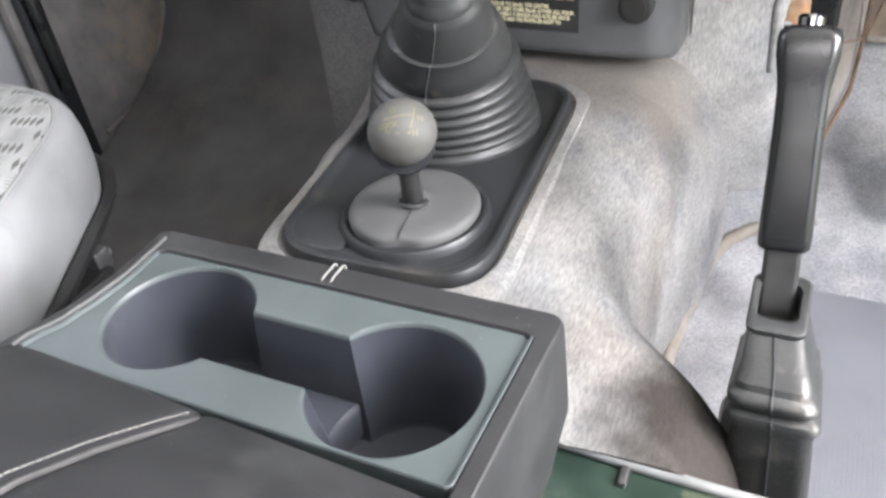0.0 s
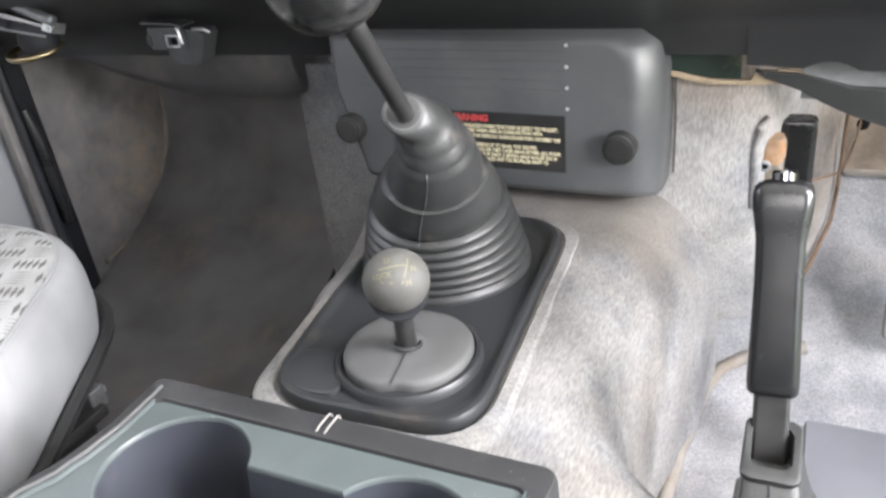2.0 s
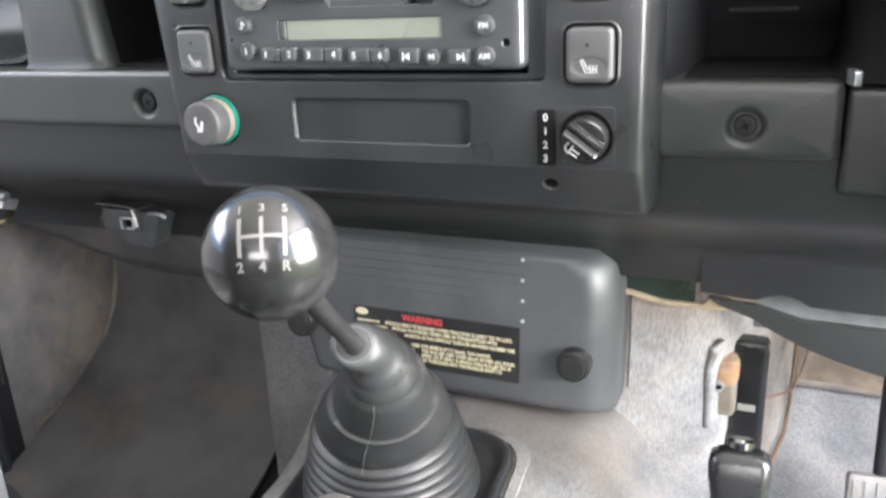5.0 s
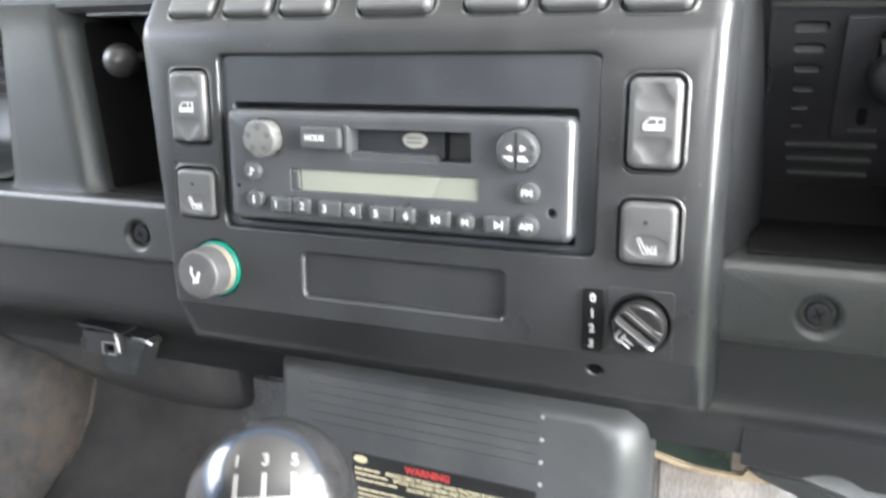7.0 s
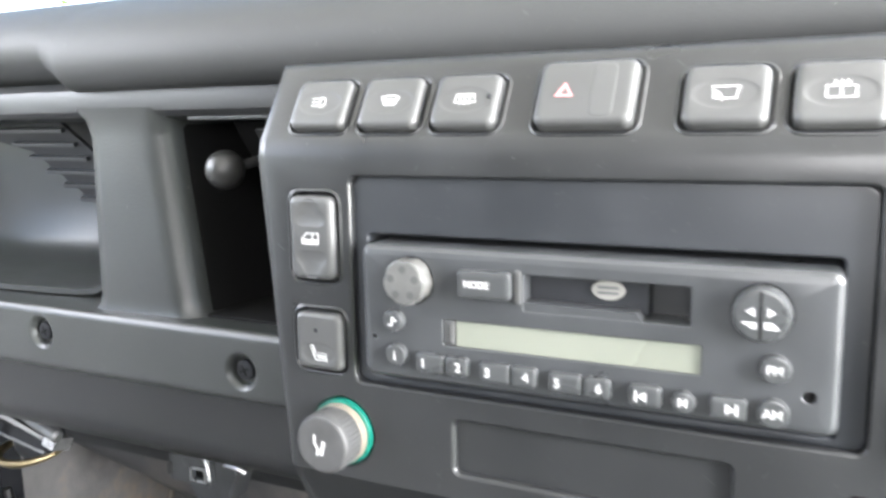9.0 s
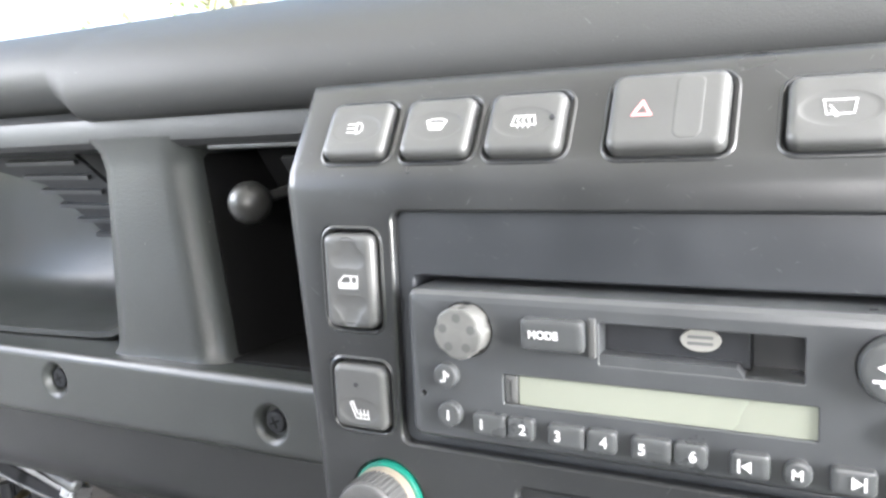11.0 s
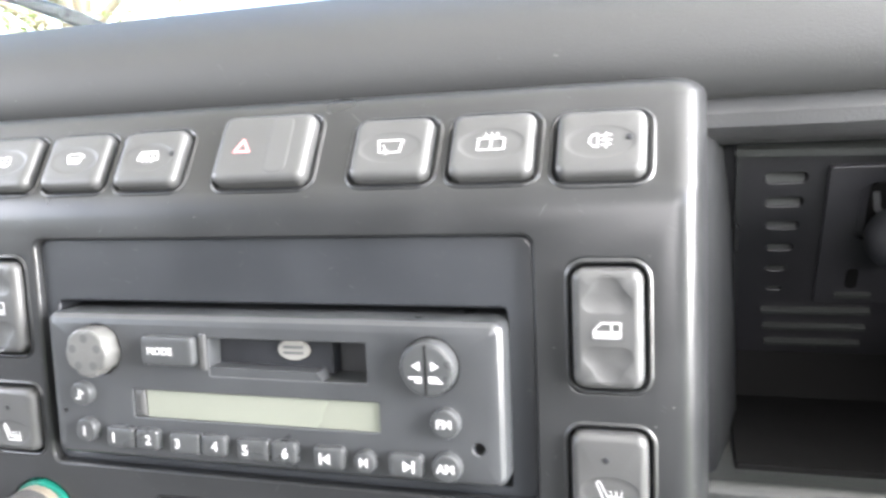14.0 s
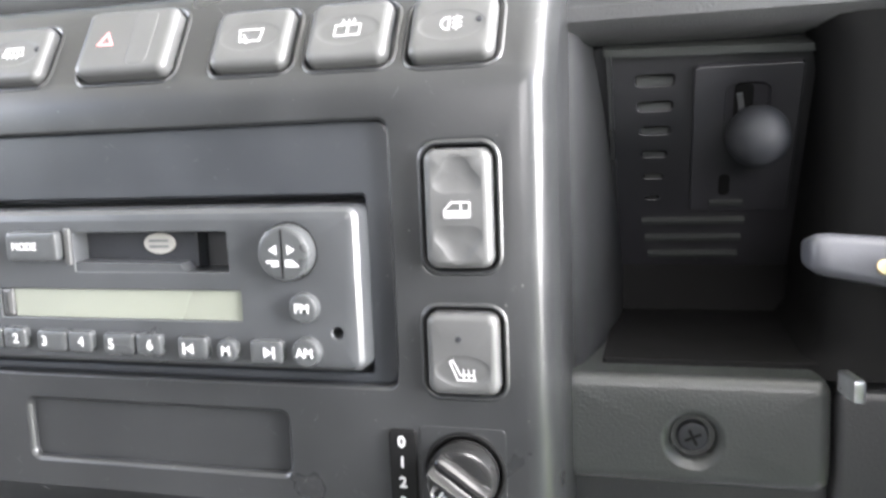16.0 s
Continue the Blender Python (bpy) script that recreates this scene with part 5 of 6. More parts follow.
def tunnel(bm):
    left = [(-0.25, -0.085), (-0.13, -0.097), (0.044, -0.137), (0.26, -0.19)]
    wide = [(-0.25, 0.224), (-0.145, 0.216), (-0.050, 0.129), (0.0, 0.124), (0.06, 0.125), (0.12, 0.135), (0.18, 0.145), (0.26, 0.152)]
    rows = []
    for i in range(47):
        y = -0.190 + 0.450 * i / 46
        xl, xm = lerp(left, y), lerp(wide, y) + 0.010
        top = 0.5265 + 0.003 * math.sin((y + 0.2) * 6)
        row = [(xl - 0.02, y, 0.30), (xl - 0.006, y, 0.45), (xl - 0.001, y, 0.510), (xl + 0.004, y, 0.522), (xl + 0.014, y, top)]
        row += [(xl + 0.014 + (0.062 - xl - 0.014) * k / 6, y, top) for k in range(1, 7)]
        back = min(1.0, max(0.0, (-0.025 - y) / 0.085))
        back = back * back * (3 - 2 * back)
        drop = 0.2275
        for k in range(1, 23):
            a = math.pi / 2 * k / 22
            px = 0.062 + (xm - 0.062) * math.sin(a) ** (0.75 - 0.20 * back)
            row.append((px, y, top - drop + drop * math.cos(a) ** (0.62 - 0.30 * back) - 0.022 * back * min(1.0, (px - 0.062) / 0.08)))
        sink = max(0.0, (-0.115 - y) / 0.073)
        sink = sink * sink * (3 - 2 * sink)
        row = [(px, py, pz + (min(pz, 0.487) - pz) * sink * min(1.0, max(0.0, (px - 0.085) / 0.045))) for px, py, pz in row]
        wob = [Vector(p) + Vector((0, 0, 1)) * 0.0022 * noise.noise(Vector(p) * 26) for p in row]
        rows.append(wob)
    sheet(bm, rows, -0.004)


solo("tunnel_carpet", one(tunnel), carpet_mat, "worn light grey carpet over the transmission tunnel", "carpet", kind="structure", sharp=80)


def carpet_wall(bm, first, last):
    plan = [(-0.300, 0.50), (-0.297, 0.36), (-0.292, 0.262), (-0.284, 0.251), (-0.20, 0.250), (-0.10, 0.250), (0.0, 0.250), (0.10, 0.250), (0.165, 0.250), (0.186, 0.253), (0.197, 0.262), (0.204, 0.278), (0.225, 0.335), (0.245, 0.39), (0.262, 0.44), (0.275, 0.50), (0.28, 0.54)]
    rows = []
    for i in range(30):
        z = 0.28 + 0.37 * i / 29
        rows.append([Vector((x, y + (0.45 * max(0.0, 0.50 - z) * min(1.0, max(0.0, (x - 0.10) / 0.06)) if y < 0.30 else 0.0), z + (0.012 if x > 0.1 else 0.0) * max(0, (z - 0.6) / 0.05))) + Vector((0.4, -1, 0)) * 0.004 * noise.noise(Vector((x, y, z)) * 18) for x, y in plan[first:last]])
    sheet(bm, rows, 0.004)


solo("bulkhead_carpet", one(carpet_wall, 4, None), blue_carpet_mat, "grey stained carpet on the front bulkhead", "carpet", kind="structure", sharp=80)
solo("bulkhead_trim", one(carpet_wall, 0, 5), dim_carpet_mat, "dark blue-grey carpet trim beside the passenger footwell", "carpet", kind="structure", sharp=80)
toe = [(-0.9, 0.30), (0.10, 0.30), (0.20, 0.305), (0.28, 0.335), (0.36, 0.375), (0.42, 0.415), (0.45, 0.455), (0.465, 0.51), (0.472, 0.60), (0.475, 0.72)]


def toe_sheet(bm, x0, x1, bend, nx=10):
    rows = [[(x0 + (x1 - x0) * i / nx, y + bend * max(0, y - 0.1), z + 0.003 * noise.noise(Vector((x0 + i * 0.05, y, z)) * 9)) for y, z in toe] for i in range(nx + 1)]
    sheet(bm, rows, 0.004)


solo("floor_passenger", one(toe_sheet, -0.70, 0.12, 0.0), footmat_mat, "dark brown worn floor covering in the passenger footwell", "floor", kind="structure", sharp=80)
def worn_mat(bm):
    rows = [[(x, y - 0.0075 - 0.0012 * math.sin(x * 23), z + 0.006 + 0.002 * noise.noise(Vector((x * 14, y * 14, z * 14)))) for y, z in ((-0.16, 0.30), (-0.05, 0.30), (0.10, 0.30), (0.20, 0.305), (0.28, 0.335), (0.36, 0.375), (0.42, 0.415), (0.45, 0.455), (0.463, 0.492), (0.468, 0.530), (0.472, 0.60), (0.475, 0.70))] for x in [-0.682 + 0.018 * i for i in range(21)]]
    sheet(bm, rows, 0.005)
solo("footwell_mat", one(worn_mat), worn_mat_mat, "worn grey-brown mat on the passenger toe board", "floor mat", sharp=80)
solo("floor_driver", one(toe_sheet, 0.10, 0.80, 0.06), toe_carpet_mat, "grey-blue carpet on the driver's toe board", "floor", kind="structure", sharp=80)
solo("rubber_mat", one(lambda bm: panel(bm, Frame((0.48, 0.08, 0.309), (1, 0, 0), (0, 1, 0)), -0.225, 0.20, -0.25, 0.16, 0.02, [], 0.006, 0.002)), rib_mat, "blue-grey ribbed floor mat", "floor mat")
part_mat = bpy.data.objects["rubber_mat"]
part("rib", one(lambda bm: [strokes(bm, Frame((0.48, 0.08, 0.309), (1, 0, 0), (0, 1, 0)), [[(-0.215 + 0.0036 * i, -0.24), (-0.215 + 0.0036 * i, 0.15)]], 0.0020, 0.0003) for i in range(114)]), rib_mat, part_mat)
# edging of the driver's carpet and the hem on the toe board
solo("carpet_edging", one(tube, [(0.158, -0.04, 0.312), (0.149, 0.0, 0.312), (0.145, 0.067, 0.312), (0.147, 0.128, 0.312), (0.154, 0.205, 0.313), (0.160, 0.236, 0.318), (0.172, 0.258, 0.325), (0.195, 0.274, 0.332), (0.25, 0.290, 0.343)], 0.0068), edging_mat, "pale carpet edging along the tunnel", "trim", kind="structure")
solo("carpet_cord", one(tube, [(0.2685, 0.436, 0.575), (0.2675, 0.436, 0.52), (0.266, 0.434, 0.46), (0.263, 0.425, 0.424), (0.245, 0.375, 0.391), (0.222, 0.320, 0.362)], 0.0024, 8), cord_mat, "brown stained cord along the carpet seam", "trim", kind="structure")
solo("carpet_hem", one(tube, [(0.272, 0.470, 0.465), (0.306, 0.470, 0.465), (0.345, 0.470, 0.463), (0.45, 0.470, 0.460), (0.62, 0.470, 0.458)], 0.0045), edging_mat, "pale hem on the toe board carpet", "trim", kind="structure")
solo("kick_panel", one(lambda bm: panel(bm, Frame((-0.690, 0, 0), (0, 1, 0), (0, 0, 1)), 0.19, 0.50, 0.28, 0.74, 0.01, [], 0.012, 0.002)), kick_mat, "dark dirty side trim panel with brown scuffs", "panel", kind="structure")
solo("panel_edging", one(tube, [(-0.687, 0.462, 0.60), (-0.687, 0.457, 0.515), (-0.687, 0.433, 0.446), (-0.687, 0.390, 0.398), (-0.687, 0.345, 0.366), (-0.687, 0.262, 0.350)], 0.0038), edging_mat, "worn edge strip of the side trim", "trim", kind="structure")

# door post and door
post = thing("door_post", (-0.70, 0.23, 0.30), "black door post with a rubber seal and a check strap", "door post", kind="structure")
part("post", one(lambda bm: stack(bm, [[(-0.685, y, z), (-0.685, y + 0.022, z), (-0.687, y + 0.026, z), (-0.715, y + 0.026, z), (-0.715, y, z)] for y, z in ((0.216, 0.28), (0.215, 0.36), (0.214, 0.50), (0.212, 0.63), (0.212, 0.74))])), dark_mat, post)
part("seal", one(tube, [(-0.683, 0.207, 0.30), (-0.683, 0.206, 0.40), (-0.683, 0.204, 0.55), (-0.683, 0.202, 0.66)], 0.006), surround_mat, post)
part("strap", one(tube, [(-0.678, 0.219, 0.44), (-0.674, 0.217, 0.50), (-0.676, 0.217, 0.56), (-0.680, 0.214, 0.60)], [0.006, 0.008, 0.008, 0.005]), console_mat, post)
part("bolt", one(ball, (-0.674, 0.2215, 0.525), 0.006), chrome_mat, post)
door = thing("passenger_door", (-0.73, -0.3, 0.30), "closed vehicle door with a plain light grey door card", "door", kind="structure")
part("door_card", one(lump, -0.76, -0.72, -0.90, 0.215, 0.28, 0.96, 0.012), door_card_mat, door)
part("pocket", one(lump, -0.735, -0.700, -0.6, 0.12, 0.42, 0.455, 0.008), door_card_mat, door)

# catch handle beside the passenger shelf
catch = thing("catch_handle", (-0.50, 0.16, 0.70), "chromed catch handle with a brass ring under the dashboard", "handle")
CATCH = Frame((-0.4555, 0.112, 0.7290), (1, -0.05, -0.15), (0.1, 0.35, 1))
part("bar", one(tube, [(-0.635, 0.118, 0.802), (-0.513, 0.114, 0.7545), (-0.478, 0.113, 0.7410), (-0.456, 0.112, 0.7335), (-0.454, 0.112, 0.7328)], [0.0062, 0.0062, 0.0060, 0.0056, 0.004], 16), tube_steel_mat, catch, "dull steel tube")
part("channel", one(lambda bm: stack(bm, [lift(CATCH, M((-130, 4.5), (-70, 1.5), (-20, -1.5), (-2, -2), (-2, -4), (-20, -4.5), (-70, -3), (-130, -1)), w) for w in (-0.016, -0.001, 0.0)])), chrome_mat, catch, "polished steel channel")
part("end_plate", one(lambda bm: stack(bm, [lift(CATCH, M((-14, 1), (0, 2.5), (-2, -8), (-15, -7)), w) for w in (-0.014, 0.0012, 0.002)])), worn_steel_mat, catch, "bright folded plate end")
part("slot", one(lambda bm: strokes(bm, CATCH, [M((-120, -8), (-62, -9), (-17, -9.5))], 0.0085, 0.0006)), dark_mat, catch)
part("lower_rail", one(lambda bm: strokes(bm, CATCH, [M((-120, -13.5), (-62, -14), (-12, -12.5))], 0.0022, 0.0016)), tube_steel_mat, catch)
part("ring", one(tube, [(-0.542 + 0.028 * math.cos(a), 0.150 + 0.026 * math.sin(a), 0.694 + 0.004 * math.sin(a)) for a in [2 * math.pi * k / 20 for k in range(21)]], 0.0034), brass_mat, catch)
part("boss", one(ball, (-0.530, 0.150, 0.706), 0.021), dark_mat, catch)

# bits at the end of the dashboard on the driver's side
solo("metal_bracket", one(lump, 0.112, 0.174, 0.244, 0.248, 0.640, 0.690, 0.0015), green_mat, "dark green painted metal bracket edge", "bracket")
def fibre(bm):
    top = [(0.112, 0.649), (0.121, 0.6475), (0.135, 0.644), (0.148, 0.6415), (0.165, 0.6405), (0.182, 0.6410), (0.186, 0.648), (0.193, 0.6495), (0.199, 0.6485), (0.206, 0.6510), (0.213, 0.6495), (0.219, 0.6490), (0.226, 0.6470)]
    low = [(0.226, 0.643), (0.205, 0.6385), (0.183, 0.6370), (0.165, 0.6375), (0.148, 0.6375), (0.135, 0.6400), (0.121, 0.6435), (0.112, 0.645)]
    stack(bm, [[(x, y, z) for x, z in top + low] for y in (0.2475, 0.2405, 0.2395)])
solo("fibre_edge", one(fibre), fibre_mat, "torn brown fibre board edge", "trim")
lug = thing("rusty_lug", (0.20, 0.27, 0.55), "rusty steel lug with a bolt behind the carpet", "bracket")
part("lug", one(lump, 0.191, 0.214, 0.262, 0.290, 0.552, 0.5805, 0.0085), rust_mat, lug)
part("backing", one(lump, 0.190, 0.213, 0.268, 0.292, 0.520, 0.556, 0.006), edging_mat, lug, "pale padding under the lug")
part("bolt", one(lambda bm: puck(bm, Frame((0.1975, 0.262, 0.5545), (1, 0.2, 0), (0, 0, 1)), 0, 0, 0.0058, -0.004, 0.002, 0.001, 6)), worn_steel_mat, lug, "small steel bolt head")
part("bolt_hole", one(lambda bm: puck(bm, Frame((0.1975, 0.262, 0.5545), (1, 0.2, 0), (0, 0, 1)), 0, 0, 0.0026, 0.0, 0.0024, 0.0003, 12)), hole_mat, lug)
solo("carpet_lip", one(tube, [(0.1905, 0.2565, 0.515), (0.1905, 0.2555, 0.546), (0.1905, 0.2540, 0.577), (0.1930, 0.2535, 0.594), (0.1985, 0.2545, 0.6045)], [0.004, 0.0045, 0.0050, 0.0046, 0.0025], 10), blue_carpet_mat, "raised carpet edge round an arched opening", "trim", kind="structure")
solo("carpet_seam", one(tube, [(0.1195, 0.2480, 0.650), (0.1200, 0.2475, 0.60), (0.1190, 0.2475, 0.55)], 0.0011, 8), seam_mat, "thin dark seam in the bulkhead carpet", "trim", kind="structure")
solo("brown_wire", one(tube, [(0.236, 0.325, 0.514), (0.247, 0.337, 0.513), (0.257, 0.350, 0.511), (0.264, 0.375, 0.503), (0.270, 0.395, 0.506), (0.276, 0.402, 0.528), (0.280, 0.405, 0.560)], 0.0013, 8), cord_mat, "thin brown wire beside the bulkhead carpet", "wire")
solo("grommet", one(ball, (0.2815, 0.410, 0.543), 0.0062, 16, 10), hole_mat, "small black rubber grommet by the toe board", "grommet")
solo("felt_strip", one(lambda bm: sheet(bm, [[(x, y, z) for y, z in ((0.4695, 0.462), (0.4765, 0.49), (0.482, 0.52), (0.487, 0.56), (0.489, 0.62))] for x in (0.272, 0.34, 0.45, 0.62)], 0.003)), brown_felt_mat, "brown felt strip above the toe board carpet", "trim", kind="structure", sharp=80)
clutch = thing("pedal_stop", (0.224, 0.30, 0.42), "black rubber block in front of the bulkhead carpet", "pedal")
part("block", one(lump, 0.2065, 0.2385, 0.286, 0.312, 0.415, 0.589, 0.006), grip_mat, clutch)
# small pale strip across the face of the block
part("label_strip", one(lump, 0.2145, 0.2300, 0.2845, 0.2870, 0.5205, 0.5270, 0.0006), badge_mat, clutch, "small white strip")
pedal = thing("brake_pedal", (0.345, 0.31, 0.36), "grey ribbed rubber pedal pad on a dark arm", "pedal")
PED = Frame((0.343, 0.300, 0.412), (1, 0, 0), (0, 0.35, 1))
part("pad", one(key, PED, -0.027, 0.027, -0.046, 0.046, 0.005, 0.006, 0.003, -0.008), pedal_mat, pedal)
for i in range(5):
    part("rib", one(lambda bm: strokes(bm, PED, [[(-0.020 + 0.010 * i, -0.038), (-0.020 + 0.010 * i, 0.038)]], 0.0045, 0.0075)), pedal_mat, pedal)
part("arm", one(tube, [(0.345, 0.312, 0.42), (0.347, 0.34, 0.50), (0.349, 0.36, 0.66)], 0.008), dark_mat, pedal)

# seat box metal beside the cubby
box = thing("seat_box", (0.45, -0.4, 0.30), "green painted metal seat box with a pale edge trim", "seat box", kind="structure")
part("box", one(lump, 0.10, 0.78, -0.75, -0.186, 0.29, 0.4848, 0.0015), green_mat, box)
part("edge_trim", one(tube, [(0.118, -0.186, 0.488), (0.165, -0.189, 0.487), (0.22, -0.191, 0.486), (0.40, -0.193, 0.486)], 0.0032), trim_mat, box)
part("clip", one(lump, 0.1655, 0.1705, -0.204, -0.190, 0.4835, 0.4885, 0.0015), lever_mat, box)

# ---- gear levers ----
GP = Frame((0, 0, 0.536), (1, 0, 0), (0, 1, 0))


def smooth_quad(corners, r, n=6):
    """A many-sided outline with round corners."""
    pts = []
    for i in range(len(corners)):
        p, c, q = Vector(corners[i - 1]), Vector(corners[i]), Vector(corners[(i + 1) % len(corners)])
        a, b = c + (p - c).normalized() * r, c + (q - c).normalized() * r
        for k in range(n + 1):
            t = k / n
            pts.append(tuple(a * (1 - t) ** 2 + c * 2 * t * (1 - t) + b * t * t))
    return pts


def grown(corners, o):
    c = sum((Vector(p) for p in corners), Vector((0, 0))) / 4
    return [tuple(Vector(p) + Vector((math.copysign(1, p[0] - c.x), math.copysign(1, p[1] - c.y))) * o) for p in corners]


gear = thing("gear_lever", (-0.03, 0.05, 0.536), "gear lever with glossy black ball knob and rubber bellows gaiter", "gear lever")
corners = [(-0.090, -0.135), (0.0645, -0.135), (0.046, 0.150), (-0.122, 0.150)]
def base_plate(bm):
    stack(bm, [lift(GP, smooth_quad(grown(corners, o), 0.045), w) for o, w in ((-0.0010, -0.010), (0.0, -0.002), (-0.0002, 0.003), (-0.0015, 0.0058), (-0.0040, 0.0066), (-0.0065, 0.0058), (-0.0090, 0.0032), (-0.013, 0.0022))])
part("cut_edge", one(lambda bm: stack(bm, [lift(GP, smooth_quad(grown(corners, o), 0.048), w) for o, w in ((0.0155, -0.0130), (0.0145, -0.0040), (0.0115, -0.0010), (0.0040, 0.0002), (0.0010, -0.0040))])), cut_edge_mat, bpy.data.objects["tunnel_carpet"], "pale cut edge of the carpet")
plate = part("base_plate", one(base_plate), plate_mat, gear, "black moulded rubber base plate", 40)
part("raised_pad", one(lambda bm: stack(bm, [lift(GP, smooth_quad(grown([(-0.081, -0.124), (-0.034, -0.124), (-0.046, -0.080), (-0.090, -0.080)], o), 0.016), w) for o, w in ((0, 0.001), (0, 0.0045), (-0.002, 0.006))])), plate_mat, plate, "", 40)


seam_line = []
def gaiter(bm):
    # x, y, z of the axis, radius, lean
    prof = [(-0.035, 0.062, 0.538, 0.070, 0.00), (-0.035, 0.062, 0.541, 0.0705, 0.0), (-0.035, 0.061, 0.5435, 0.068, 0.0), (-0.034, 0.060, 0.545, 0.0650, 0.0)]
    for k in range(6):
        f, z, r = k / 6, 0.5455 + 0.0106 * k, 0.0685 - 0.0026 * k
        x, y, ln = -0.034 + 0.008 * f, 0.060 - 0.020 * f, 0.30 * f
        prof += [(x, y, z, r - 0.0035, ln), (x, y, z + 0.0016, r - 0.0006, ln), (x, y, z + 0.0038, r + 0.0006, ln), (x, y, z + 0.0062, r - 0.0006, ln), (x, y, z + 0.0078, r - 0.0038, ln), (x, y, z + 0.0092, r - 0.0056, ln)]
    prof += [(-0.026, 0.040, 0.6095, 0.0500, 0.30), (-0.025, 0.037, 0.614, 0.0500, 0.32), (-0.022, 0.030, 0.625, 0.0465, 0.36), (-0.018, 0.021, 0.636, 0.0405, 0.42), (-0.0165, 0.0175, 0.6395, 0.0390, 0.45), (-0.016, 0.017, 0.6403, 0.0362, 0.46), (-0.015, 0.015, 0.643, 0.0352, 0.48),
             (-0.011, 0.007, 0.654, 0.0325, 0.52), (-0.008, 0.000, 0.665, 0.0300, 0.58), (-0.0075, -0.003, 0.6690, 0.0292, 0.60), (-0.0075, -0.0045, 0.6710, 0.0268, 0.62), (-0.0075, -0.0055, 0.6735, 0.0270, 0.64), (-0.008, -0.007, 0.6765, 0.0274, 0.66), (-0.008, -0.009, 0.680, 0.0245, 0.70), (-0.0085, -0.011, 0.6835, 0.0238, 0.72),
             (-0.009, -0.013, 0.687, 0.0240, 0.76), (-0.0095, -0.015, 0.690, 0.0212, 0.80), (-0.011, -0.018, 0.6935, 0.0196, 0.84), (-0.012, -0.021, 0.696, 0.0194, 0.88), (-0.014, -0.025, 0.699, 0.0194, 0.92), (-0.015, -0.029, 0.7015, 0.0178, 0.96), (-0.0155, -0.031, 0.7025, 0.0150, 1.0), (-0.0155, -0.0315, 0.7020, 0.0090, 1.0)]
    loops = []
    for x, y, z, r, ln in prof:
        x += 0.0085 * min(1.0, max(0.0, (z - 0.612) / 0.085))
        r *= 1 - 0.15 * min(1.0, max(0.0, (z - 0.652) / 0.034))
        ax = (Vector((0, 0, 1)) * (1 - ln) + Vector((0.30, -0.76, 0.58)) * ln).normalized()
        e1 = (Vector((1, 0, 0)) - ax * ax.x).normalized()
        e2 = ax.cross(e1)
        if 0.604 < z < 0.672:
            seam_line.append(Vector((x, y, z)) + (e1 * 0.12 - e2 * 0.993) * (r + 0.0001))
        loops.append([Vector((x, y, z)) + e1 * r * math.cos(2 * math.pi * k / 48) + e2 * r * math.sin(2 * math.pi * k / 48) for k in range(48)])
    stack(bm, loops)


part("gaiter", one(gaiter), rubber_mat, gear, "dusty black rubber bellows", 60)
part("grease_ring", one(tube, [Vector((-0.0067, -0.0302, 0.7023)) + Vector((0.93, 0.37, 0.0)) * 0.0112 * math.cos(a) + Vector((-0.21, 0.53, 0.81)) * 0.0112 * math.sin(a) for a in [2 * math.pi * k / 24 for k in range(25)]], 0.0010, 8), disc_mat, gear, "worn pale lip of the neck")
part("gaiter_seam", one(tube, seam_line, 0.00045, 6), fuse_mat, gear, "thin pale moulding seam")
KNOB = Vector((0.047, -0.180, 0.817))
part("shaft", one(tube, [(-0.0078, -0.022, 0.694), (-0.0025, -0.040, 0.710), (0.0185, -0.100, 0.755), (0.0410, -0.163, 0.803)], [0.0062, 0.0058, 0.0055, 0.0055]), lever_mat, gear, "dark painted steel shaft")
axis = (KNOB - Vector((0.0, -0.075, 0.725))).normalized()
def oriented_ball(bm, lo, hi, r, flat=1.0):
    e1 = axis.cross(Vector((0, 0, 1))).normalized()
    e2 = axis.cross(e1)
    loops = []
    for i in range(17):
        a = lo + (hi - lo) * i / 16
        loops.append([KNOB + axis * r * math.sin(a) * flat + (e1 * math.cos(2 * math.pi * k / 48) + e2 * math.sin(2 * math.pi * k / 48)) * r * math.cos(a) for k in range(48)])
    stack(bm, loops)
ball_top = part("knob", one(oriented_ball, radians(-20), radians(88), 0.0262), gloss_black_mat, gear, "glossy black ball knob", 60)
part("knob_skirt", one(oriented_ball, radians(-80), radians(-19), 0.0255), knob_low_mat, gear, "", 60)


def on_knob(bm, centre, n, u, r):
    """Bend flat print, drawn round the origin, on to a ball."""
    n = Vector(n).normalized()
    u = (Vector(u) - n * Vector(u).dot(n)).normalized()
    v = n.cross(u)
    for q in bm.verts:
        d = (n * math.cos(math.hypot(q.co.x, q.co.y) / r) + (u * q.co.x + v * q.co.y) / r * (math.sin(math.hypot(q.co.x, q.co.y) / r) / max(1e-6, math.hypot(q.co.x, q.co.y) / r))).normalized()
        q.co = Vector(centre) + d * (r + q.co.z)


